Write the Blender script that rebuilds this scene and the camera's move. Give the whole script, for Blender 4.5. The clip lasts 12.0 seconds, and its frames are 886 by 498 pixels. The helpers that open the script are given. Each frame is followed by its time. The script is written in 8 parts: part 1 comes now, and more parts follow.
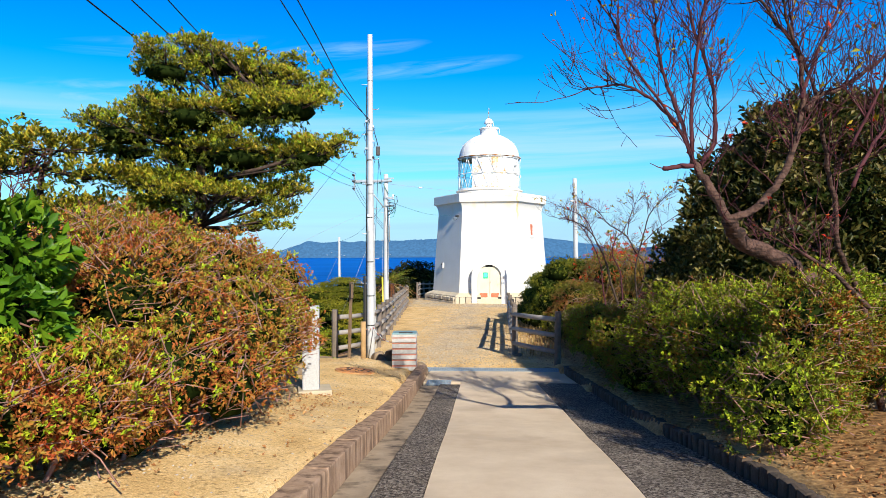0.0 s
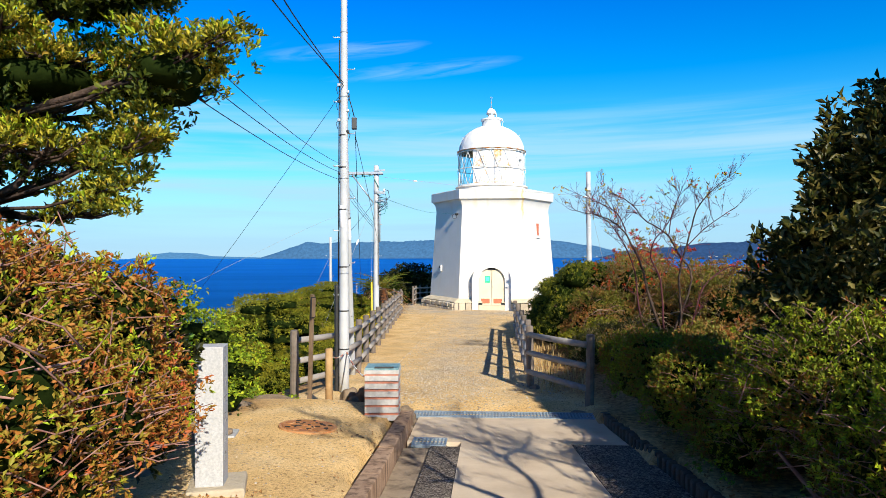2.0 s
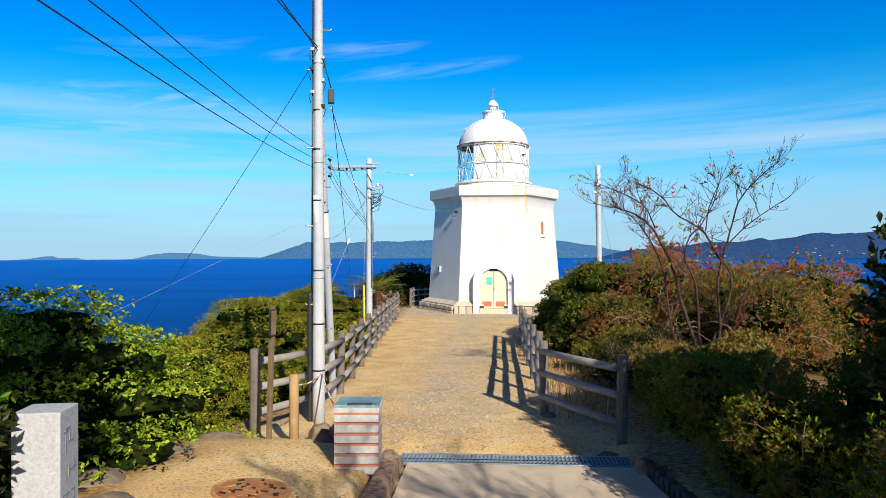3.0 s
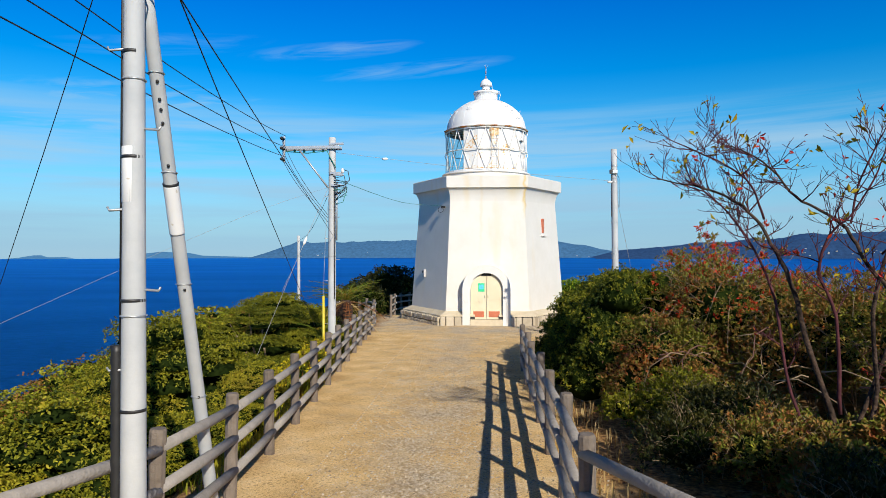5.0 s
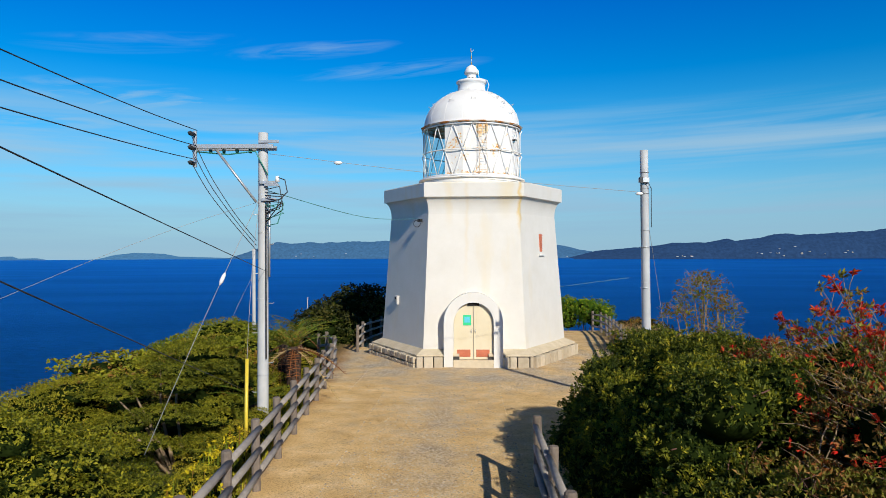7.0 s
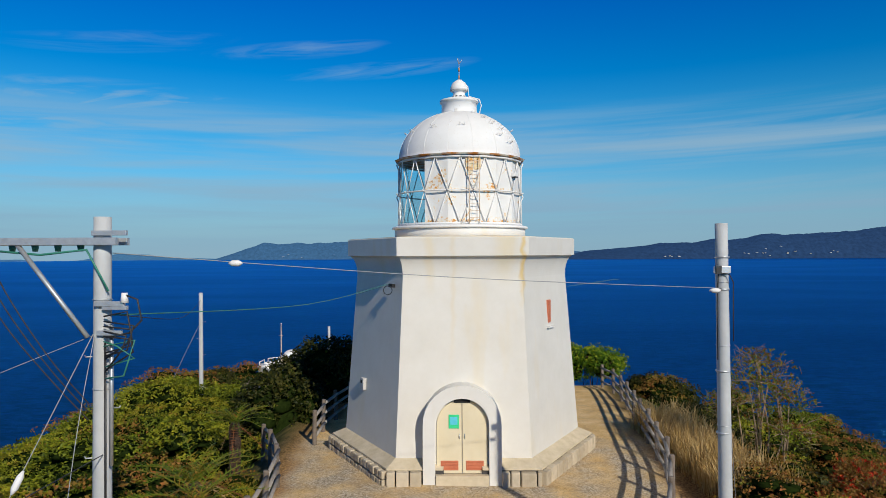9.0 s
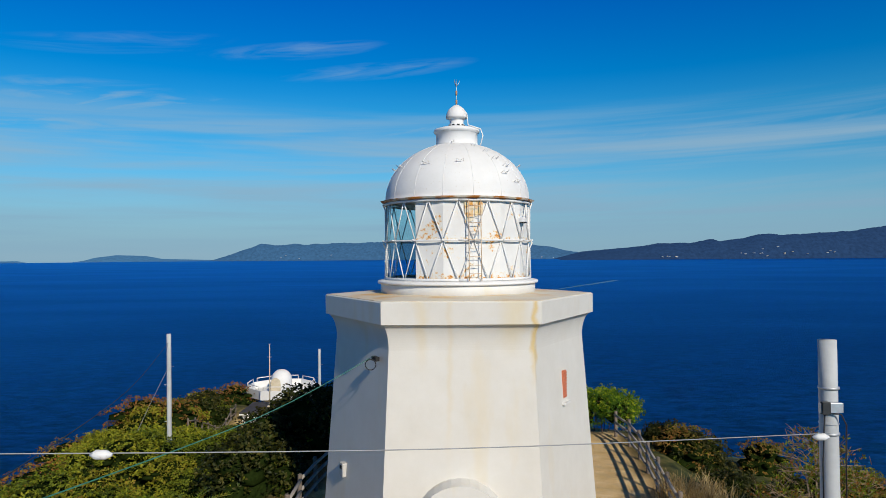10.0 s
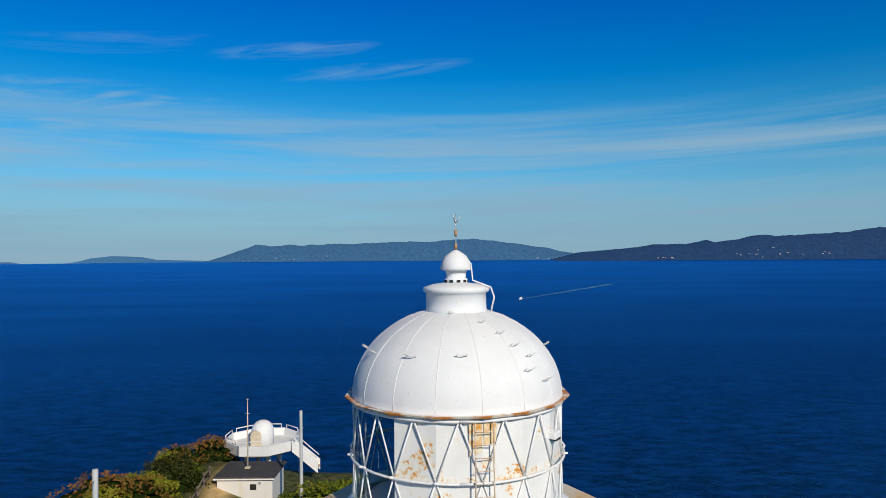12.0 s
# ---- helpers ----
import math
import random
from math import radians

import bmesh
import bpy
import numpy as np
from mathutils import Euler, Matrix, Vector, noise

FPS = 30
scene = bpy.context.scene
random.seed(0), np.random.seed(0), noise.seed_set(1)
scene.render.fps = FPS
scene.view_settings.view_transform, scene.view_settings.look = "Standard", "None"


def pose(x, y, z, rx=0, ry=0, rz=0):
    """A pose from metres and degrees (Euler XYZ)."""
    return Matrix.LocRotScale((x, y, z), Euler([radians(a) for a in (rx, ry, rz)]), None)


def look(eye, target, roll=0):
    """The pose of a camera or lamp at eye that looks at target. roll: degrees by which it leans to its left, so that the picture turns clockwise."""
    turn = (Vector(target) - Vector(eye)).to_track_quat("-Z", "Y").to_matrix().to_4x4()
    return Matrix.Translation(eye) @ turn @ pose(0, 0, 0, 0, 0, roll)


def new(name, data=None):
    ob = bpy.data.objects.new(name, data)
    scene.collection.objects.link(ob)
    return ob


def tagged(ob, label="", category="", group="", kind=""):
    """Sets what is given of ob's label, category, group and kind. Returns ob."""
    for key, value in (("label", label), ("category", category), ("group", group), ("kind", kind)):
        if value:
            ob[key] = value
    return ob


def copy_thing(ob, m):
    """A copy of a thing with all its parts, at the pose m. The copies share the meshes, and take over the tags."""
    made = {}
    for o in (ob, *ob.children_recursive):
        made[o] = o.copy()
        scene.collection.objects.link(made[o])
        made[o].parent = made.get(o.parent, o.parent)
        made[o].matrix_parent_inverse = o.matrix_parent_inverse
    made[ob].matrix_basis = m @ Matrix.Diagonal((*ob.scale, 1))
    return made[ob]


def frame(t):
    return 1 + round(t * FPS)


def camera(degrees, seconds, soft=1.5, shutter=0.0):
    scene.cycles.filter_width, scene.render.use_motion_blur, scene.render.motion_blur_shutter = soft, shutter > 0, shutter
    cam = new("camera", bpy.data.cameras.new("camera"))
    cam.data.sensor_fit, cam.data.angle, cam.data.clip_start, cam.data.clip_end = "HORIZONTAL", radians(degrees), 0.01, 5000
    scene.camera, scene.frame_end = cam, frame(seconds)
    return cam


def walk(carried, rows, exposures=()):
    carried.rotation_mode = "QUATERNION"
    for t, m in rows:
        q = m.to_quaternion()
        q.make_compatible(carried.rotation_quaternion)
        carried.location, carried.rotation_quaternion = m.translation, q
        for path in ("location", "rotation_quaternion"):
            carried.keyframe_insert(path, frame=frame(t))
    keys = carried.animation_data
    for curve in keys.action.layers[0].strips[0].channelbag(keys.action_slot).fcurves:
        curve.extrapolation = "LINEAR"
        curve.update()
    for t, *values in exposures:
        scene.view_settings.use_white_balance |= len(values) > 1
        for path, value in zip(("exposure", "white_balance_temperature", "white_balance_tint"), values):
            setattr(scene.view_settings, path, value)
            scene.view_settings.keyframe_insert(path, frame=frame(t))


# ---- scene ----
cam = camera(67.0, 12.0, soft=0.75)
PATH = [
    (0, (0.085, -42.194, 2.712), (-0.059, -40.199, 2.722), -0.3),
    (1.5, (-0.038, -39.7, 2.731), (-0.181, -37.705, 2.743), -0.2),
    (2.5, (-0.126, -37.841, 2.739), (-0.268, -35.846, 2.753), -0.1),
    (3, (-0.164, -36.782, 2.743), (-0.307, -34.788, 2.756), -0.2),
    (5, (-0.191, -31.978, 2.831), (-0.31, -29.981, 2.843), -0.1),
    (5.5, (-0.225, -30.647, 2.915), (-0.327, -28.65, 2.927), -0.2),
    (6, (-0.265, -29.331, 3.067), (-0.36, -27.333, 3.078), -0.2),
    (6.5, (-0.343, -27.953, 3.262), (-0.433, -25.955, 3.276), -0.2),
    (7.2, (-0.438, -26.009, 3.871), (-0.483, -24.01, 3.884), -0.2),
    (8.8, (-0.332, -21.46, 5.512), (-0.356, -19.46, 5.525), -0.3),
    (9.5, (-0.302, -19.216, 6.376), (-0.32, -17.216, 6.391), -0.3),
    (10, (-0.279, -17.653, 7.216), (-0.294, -15.653, 7.231), -0.4),
    (10.5, (-0.287, -16.192, 8.153), (-0.298, -14.192, 8.169), -0.4),
    (11, (-0.299, -14.854, 9.111), (-0.305, -12.854, 9.128), -0.5),
    (11.5, (-0.277, -13.507, 10.109), (-0.282, -11.507, 10.125), -0.4),
    (12, (-0.251, -12.212, 11.074), (-0.253, -10.212, 11.09), -0.4),
]
EXPOSURES = [(0.0, 1.02), (1.5, 1.0), (3.0, 0.78), (5.0, 0.54), (6.5, 0.47), (9.0, 0.09), (12.0, 0.08)]
walk(cam, [(t, look(eye, target, roll)) for t, eye, target, roll in PATH], EXPOSURES)

# ---- world, sun ----
SUN_EL, SUN_AZ = radians(30), radians(154)
world = bpy.data.worlds.new("sky")
scene.world = world
world.use_nodes = True
wt = world.node_tree
wn, wl = wt.nodes, wt.links
wn.clear()


def wnode(kind, **kw):
    n = wn.new(kind)
    for k, v in kw.items():
        n.inputs[int(k[1:])].default_value = v
    return n


sky = wn.new("ShaderNodeTexSky")
sky.sky_type, sky.sun_disc, sky.sun_elevation, sky.sun_rotation = "NISHITA", False, SUN_EL, SUN_AZ
sky.air_density, sky.dust_density, sky.ozone_density = 1.0, 0.0, 6.0
hsv = wn.new("ShaderNodeHueSaturation")
hsv.inputs["Saturation"].default_value = 1.12
tint = wn.new("ShaderNodeMix")
tint.data_type, tint.blend_type = "RGBA", "MULTIPLY"
tint.inputs[0].default_value = 1.0
trp = wn.new("ShaderNodeValToRGB")
trp.color_ramp.elements[0].color = (0.74, 0.92, 0.96, 1)
trp.color_ramp.elements[1].color = (0.54, 0.35, 0.235, 1)
trp.color_ramp.elements[1].position = 0.75
trp.color_ramp.elements.new(0.20).color = (0.53, 1.02, 1.10, 1)
trp.color_ramp.elements.new(0.42).color = (0.25, 0.59, 1.27, 1)
wl.new(sky.outputs[0], tint.inputs[6])
wl.new(tint.outputs[2], hsv.inputs["Color"])
wtc = wn.new("ShaderNodeTexCoord")
wsep = wn.new("ShaderNodeSeparateXYZ")
wl.new(wtc.outputs["Generated"], wsep.inputs[0])
wl.new(wsep.outputs[2], trp.inputs[0])
wl.new(trp.outputs[0], tint.inputs[7])


def wmath(op, a, b):
    n = wn.new("ShaderNodeMath")
    n.operation = op
    for i, v in enumerate((a, b)):
        if isinstance(v, (int, float)):
            n.inputs[i].default_value = v
        elif v is not None:
            wl.new(v, n.inputs[i])
    return n.outputs[0]


def cloud_noise(sx, sz, tilt, scale, detail, lo, hi, distort, shift=0.0):
    """Streaks of cloud, long across the view and thin in height."""
    c = wn.new("ShaderNodeCombineXYZ")
    wl.new(wmath("MULTIPLY", wsep.outputs[0], sx), c.inputs[0])
    wl.new(wmath("MULTIPLY", wmath("ADD", wsep.outputs[2], wmath("MULTIPLY", wsep.outputs[0], tilt)), sz), c.inputs[1])
    c.inputs[2].default_value = shift
    t_ = wn.new("ShaderNodeTexNoise")
    t_.inputs["Scale"].default_value, t_.inputs["Detail"].default_value, t_.inputs["Roughness"].default_value, t_.inputs["Distortion"].default_value = scale, detail, 0.55, distort
    wl.new(c.outputs[0], t_.inputs["Vector"])
    r_ = wn.new("ShaderNodeMapRange")
    r_.interpolation_type = "SMOOTHSTEP"
    r_.inputs[1].default_value, r_.inputs[2].default_value = lo, hi
    wl.new(t_.outputs[0], r_.inputs[0])
    return r_.outputs[0]


def band(z0, z1, z2, z3):
    """1 between the heights z1 and z2 of the sky, falling to 0 at z0 and z3."""
    up, dn = wn.new("ShaderNodeMapRange"), wn.new("ShaderNodeMapRange")
    for n_, a_, b_ in ((up, z0, z1), (dn, z3, z2)):
        n_.interpolation_type = "SMOOTHSTEP"
        n_.inputs[1].default_value, n_.inputs[2].default_value = a_, b_
        wl.new(wsep.outputs[2], n_.inputs[0])
    return wmath("MULTIPLY", up.outputs[0], dn.outputs[0])


veil = wmath("MULTIPLY", wmath("MULTIPLY", cloud_noise(0.8, 15.0, -0.02, 1.3, 6, 0.40, 0.62, 0.3), band(0.0, 0.03, 0.16, 0.23)), 0.74)
fibres = cloud_noise(4.0, 26.0, -0.12, 1.7, 10, 0.38, 0.74, 1.6, 4.3)


def wisp(x, z, half, thick, slope, strength):
    """One drawn-out cirrus wisp, frayed by the fibres."""
    dx = wmath("SUBTRACT", wsep.outputs[0], x)
    dz = wmath("SUBTRACT", wmath("SUBTRACT", wsep.outputs[2], z), wmath("MULTIPLY", dx, slope))
    u, v = wmath("DIVIDE", dx, half), wmath("DIVIDE", dz, thick)
    rr = wmath("ADD", wmath("MULTIPLY", u, u), wmath("MULTIPLY", v, v))
    return wmath("MULTIPLY", wmath("MULTIPLY", wmath("MAXIMUM", wmath("SUBTRACT", 1.0, rr), 0.0), fibres), strength)


wisps = wisp(-0.21, 0.286, 0.13, 0.013, 0.11, 0.34)
for w_ in ((-0.10, 0.264, 0.15, 0.013, 0.10, 0.32), (-0.45, 0.206, 0.17, 0.026, 0.02, 0.62), (-0.42, 0.278, 0.14, 0.015, 0.13, 0.22),
           (-0.52, 0.172, 0.14, 0.018, 0.02, 0.6), (0.02, 0.178, 0.26, 0.016, -0.02, 0.5), (0.42, 0.162, 0.30, 0.024, -0.02, 0.5), (-0.05, 0.150, 0.22, 0.012, 0.0, 0.5)):
    wisps = wmath("MAXIMUM", wisps, wisp(*w_))
cmix = wn.new("ShaderNodeMix")
cmix.data_type = "RGBA"
wl.new(wmath("MAXIMUM", veil, wisps), cmix.inputs[0])
wl.new(hsv.outputs[0], cmix.inputs[6])
cmix.inputs[7].default_value = (3.3, 5.0, 6.4, 1)
haze = wn.new("ShaderNodeMapRange")
haze.interpolation_type = "SMOOTHSTEP"
haze.inputs[1].default_value, haze.inputs[2].default_value, haze.inputs[3].default_value, haze.inputs[4].default_value = 0.15, 0.0, 0.0, 0.85
wl.new(wsep.outputs[2], haze.inputs[0])
hmix = wn.new("ShaderNodeMix")
hmix.data_type = "RGBA"
wl.new(haze.outputs[0], hmix.inputs[0])
wl.new(cmix.outputs[2], hmix.inputs[6])
hmix.inputs[7].default_value = (2.3, 4.1, 5.8, 1)
bg = wnode("ShaderNodeBackground", _1=0.084)
wl.new(hmix.outputs[2], bg.inputs[0])
wo = wn.new("ShaderNodeOutputWorld")
wl.new(bg.outputs[0], wo.inputs[0])

sun_data = bpy.data.lights.new("sun", "SUN")
sun_data.energy, sun_data.angle, sun_data.color = 3.7, radians(0.53), (1.0, 0.92, 0.78)
sun = new("sun", sun_data)
SUN_DIR = Vector((math.sin(SUN_AZ) * math.cos(SUN_EL), math.cos(SUN_AZ) * math.cos(SUN_EL), math.sin(SUN_EL)))
sun.matrix_world = look((0, 0, 60), Vector((0, 0, 60)) - SUN_DIR)

# ---- materials ----
MATS = {}


def material(name, low, high, rough=0.8, scale=3.0, detail=6, bump=0.3, bump_scale=40.0, metal=0.0, island=0.0, obj=0.0,
             stain=None, stain_scale=1.0, stain_at=(0.55, 0.75), spec=0.5, stretch=1.0):
    """Two-tone noise colour, a fine relief and, where given, stains of a third colour."""
    m = bpy.data.materials.new(name)
    m.use_nodes = True
    nt = m.node_tree
    n, l = nt.nodes, nt.links
    b = n["Principled BSDF"]
    b.inputs["Roughness"].default_value, b.inputs["Metallic"].default_value = rough, metal
    b.inputs["Specular IOR Level"].default_value = spec
    co = n.new("ShaderNodeTexCoord")
    nz = n.new("ShaderNodeTexNoise")
    nz.inputs["Scale"].default_value, nz.inputs["Detail"].default_value = scale, detail
    nz.inputs["Roughness"].default_value = 0.65
    geo = n.new("ShaderNodeNewGeometry")
    l.new(geo.outputs["Position"], nz.inputs["Vector"])
    fac = nz.outputs[0]
    mr = n.new("ShaderNodeMapRange")
    mr.inputs[1].default_value, mr.inputs[2].default_value = 0.3, 0.7
    l.new(fac, mr.inputs[0])
    fac = mr.outputs[0]
    for amount, sock in ((island, geo.outputs["Random Per Island"]), (obj, n.new("ShaderNodeObjectInfo").outputs["Random"])):
        if amount:
            mx = n.new("ShaderNodeMix")
            mx.inputs[0].default_value = amount
            l.new(fac, mx.inputs[2])
            l.new(sock, mx.inputs[3])
            fac = mx.outputs[0]
    ramp = n.new("ShaderNodeValToRGB")
    cols = (low, high) if not isinstance(low, list) else low
    while len(ramp.color_ramp.elements) < len(cols):
        ramp.color_ramp.elements.new(0.5)
    for i, c in enumerate(cols):
        ramp.color_ramp.elements[i].position = i / (len(cols) - 1)
        ramp.color_ramp.elements[i].color = (*c, 1)
    l.new(fac, ramp.inputs[0])
    col = ramp.outputs[0]
    if stain:
        sn = n.new("ShaderNodeTexNoise")
        sn.inputs["Scale"].default_value, sn.inputs["Detail"].default_value = stain_scale, 8
        smap = n.new("ShaderNodeMapping")
        smap.inputs["Scale"].default_value = (1, 1, stretch)
        l.new(geo.outputs["Position"], smap.inputs[0])
        l.new(smap.outputs[0], sn.inputs["Vector"])
        sr = n.new("ShaderNodeMapRange")
        sr.inputs[1].default_value, sr.inputs[2].default_value = stain_at
        l.new(sn.outputs[0], sr.inputs[0])
        sm = n.new("ShaderNodeMix")
        sm.data_type = "RGBA"
        l.new(sr.outputs[0], sm.inputs[0])
        l.new(col, sm.inputs[6])
        sm.inputs[7].default_value = (*stain, 1)
        col = sm.outputs[2]
    l.new(col, b.inputs["Base Color"])
    if bump:
        bn = n.new("ShaderNodeTexNoise")
        bn.inputs["Scale"].default_value, bn.inputs["Detail"].default_value = bump_scale, 5
        l.new(geo.outputs["Position"], bn.inputs["Vector"])
        bp = n.new("ShaderNodeBump")
        bp.inputs["Strength"].default_value, bp.inputs["Distance"].default_value = bump, 0.02
        l.new(bn.outputs[0], bp.inputs["Height"])
        l.new(bp.outputs[0], b.inputs["Normal"])
    MATS[name] = m
    return m


def leaf_material(name, cols, rough=0.45, translucent=0.24, patch=0.5, patch_scale=1.2, own=0.0):
    """Leaves: each takes its own tone, in patches that lean to one end of the range."""
    m = bpy.data.materials.new(name)
    m.use_nodes = True
    n, l = m.node_tree.nodes, m.node_tree.links
    b = n["Principled BSDF"]
    b.inputs["Roughness"].default_value, b.inputs["Specular IOR Level"].default_value = rough + 0.1, 0.22
    geo = n.new("ShaderNodeNewGeometry")
    nz = n.new("ShaderNodeTexNoise")
    nz.inputs["Scale"].default_value, nz.inputs["Detail"].default_value = patch_scale, 3
    l.new(geo.outputs["Position"], nz.inputs["Vector"])
    mr = n.new("ShaderNodeMapRange")
    mr.inputs[1].default_value, mr.inputs[2].default_value = 0.3, 0.7
    l.new(nz.outputs[0], mr.inputs[0])
    mx = n.new("ShaderNodeMix")
    mx.inputs[0].default_value = patch
    l.new(geo.outputs["Random Per Island"], mx.inputs[2])
    l.new(mr.outputs[0], mx.inputs[3])
    if own:
        mo = n.new("ShaderNodeMix")
        mo.inputs[0].default_value = own
        l.new(mx.outputs[0], mo.inputs[2])
        l.new(n.new("ShaderNodeObjectInfo").outputs["Random"], mo.inputs[3])
        mx = mo
    ramp = n.new("ShaderNodeValToRGB")
    while len(ramp.color_ramp.elements) < len(cols):
        ramp.color_ramp.elements.new(0.5)
    for i, c in enumerate(cols):
        ramp.color_ramp.elements[i].position = 0.08 + 0.84 * i / (len(cols) - 1)
        ramp.color_ramp.elements[i].color = (*c, 1)
    l.new(mx.outputs[0], ramp.inputs[0])
    l.new(ramp.outputs[0], b.inputs["Base Color"])
    tr = n.new("ShaderNodeBsdfTranslucent")
    l.new(ramp.outputs[0], tr.inputs[0])
    ms = n.new("ShaderNodeMixShader")
    ms.inputs[0].default_value = translucent
    l.new(b.outputs[0], ms.inputs[1])
    l.new(tr.outputs[0], ms.inputs[2])
    l.new(ms.outputs[0], n["Material Output"].inputs[0])
    MATS[name] = m
    return m


WHITE = material("white_paint", (0.66, 0.65, 0.61), (0.72, 0.71, 0.68), 0.6, 1.2, bump=0.06, bump_scale=30, stain=(0.66, 0.55, 0.32), stain_scale=1.4, stain_at=(0.56, 0.9), stretch=0.2)
WHITE_STEEL = material("white_steel", (0.73, 0.73, 0.715), (0.79, 0.79, 0.78), 0.68, 2.0, bump=0.04, spec=0.3, stain=(0.55, 0.48, 0.36), stain_scale=26, stain_at=(0.66, 0.76))
PANEL = material("white_panel", (0.70, 0.69, 0.66), (0.77, 0.77, 0.75), 0.6, 2.0, bump=0.04, spec=0.3)
GUTTER_RUST = material("rusting_white_steel", (0.62, 0.56, 0.45), (0.74, 0.70, 0.62), 0.6, 5.0, bump=0.1, stain=(0.50, 0.18, 0.025), stain_scale=3.4, stain_at=(0.44, 0.56))
RUST = material("rusty_steel", (0.30, 0.09, 0.02), (0.62, 0.36, 0.16), 0.8, 9.0, bump=0.3)
LADDER = material("rust_streaked_ladder", (0.46, 0.27, 0.13), (0.72, 0.64, 0.52), 0.8, 7.0, bump=0.2)
CREAM = material("cream_door", (0.66, 0.58, 0.40), (0.72, 0.64, 0.46), 0.5, 2.0, bump=0.03)
ORANGE = material("orange_louvre", (0.50, 0.14, 0.07), (0.60, 0.20, 0.10), 0.6, 5.0, bump=0.05)
CREAM_STONE = material("cream_ledge", (0.50, 0.42, 0.28), (0.66, 0.57, 0.42), 0.8, 3.0)
GRANITE = material("granite", (0.36, 0.30, 0.21), (0.62, 0.54, 0.41), 0.9, 5.0, bump=0.7, bump_scale=25, obj=0.55)
DARKSTONE = material("dark_mortar", (0.03, 0.03, 0.03), (0.08, 0.075, 0.07), 0.9, 6.0)
PALE_GRANITE = material("grey_granite", (0.33, 0.34, 0.35), (0.52, 0.52, 0.52), 0.7, 60.0, bump=0.15, bump_scale=120)
DARK = material("dark_gap", (0.012, 0.012, 0.012), (0.02, 0.02, 0.02), 0.9, 5.0, bump=0)
POLE = material("pole_concrete", (0.40, 0.42, 0.43), (0.52, 0.53, 0.53), 0.75, 2.0, bump=0.1, bump_scale=60)
STEEL = material("galvanised_steel", (0.42, 0.44, 0.46), (0.58, 0.60, 0.61), 0.45, 9.0, bump=0.05, metal=0.6)
WIRE = material("black_cable", (0.012, 0.012, 0.014), (0.03, 0.03, 0.03), 0.6, 9.0, bump=0)
WIRE_PALE = material("pale_wire", (0.24, 0.26, 0.27), (0.36, 0.37, 0.38), 0.5, 9.0, bump=0)
WIRE_GREEN = material("green_cable", (0.02, 0.16, 0.11), (0.05, 0.25, 0.18), 0.5, 9.0, bump=0)
FENCE = material("weathered_log", (0.11, 0.085, 0.065), (0.23, 0.19, 0.155), 0.9, 7.0, bump=0.6, bump_scale=35, obj=0.3)
FENCE_PALE = material("pale_log", (0.22, 0.20, 0.18), (0.36, 0.33, 0.30), 0.9, 7.0, bump=0.6, bump_scale=35, obj=0.3)
TIMBER = material("new_timber", (0.36, 0.22, 0.09), (0.50, 0.33, 0.16), 0.8, 6.0, bump=0.3)
BROWN_POST = material("brown_post", (0.12, 0.075, 0.04), (0.22, 0.15, 0.09), 0.8, 6.0, bump=0.2)
CONCRETE = material("concrete_strip", (0.56, 0.44, 0.31), (0.72, 0.60, 0.45), 0.95, 1.6, spec=0.15, bump=0.2, bump_scale=60, stain=(0.42, 0.33, 0.24), stain_scale=1.1, stain_at=(0.5, 0.8))


def pebble_material(name, cols, scale, rough=0.9, bump=0.8):
    """Small stones set side by side, each of its own tone, in dark cement."""
    m = material(name, (0.5, 0.5, 0.5), (1.0, 1.0, 1.0), rough, 1.3, bump=0, spec=0.2)
    n, l = m.node_tree.nodes, m.node_tree.links
    b = n["Principled BSDF"]
    shade_ = b.inputs["Base Color"].links[0].from_socket
    geo = n.new("ShaderNodeNewGeometry")
    v = n.new("ShaderNodeTexVoronoi")
    v.inputs["Scale"].default_value = scale
    l.new(geo.outputs["Position"], v.inputs["Vector"])
    sep = n.new("ShaderNodeSeparateColor")
    l.new(v.outputs["Color"], sep.inputs[0])
    r = n.new("ShaderNodeValToRGB")
    while len(r.color_ramp.elements) < len(cols):
        r.color_ramp.elements.new(0.5)
    for i, c in enumerate(cols):
        r.color_ramp.elements[i].position, r.color_ramp.elements[i].color = 0.1 + 0.8 * i / (len(cols) - 1), (*c, 1)
    l.new(sep.outputs[0], r.inputs[0])
    mu = n.new("ShaderNodeMix")
    mu.data_type, mu.blend_type = "RGBA", "MULTIPLY"
    mu.inputs[0].default_value = 1.0
    l.new(r.outputs[0], mu.inputs[6])
    l.new(shade_, mu.inputs[7])
    l.new(mu.outputs[2], b.inputs["Base Color"])
    bp = n.new("ShaderNodeBump")
    bp.invert = True
    bp.inputs["Strength"].default_value, bp.inputs["Distance"].default_value = bump, 0.008
    l.new(v.outputs["Distance"], bp.inputs["Height"])
    l.new(bp.outputs[0], b.inputs["Normal"])
    return m


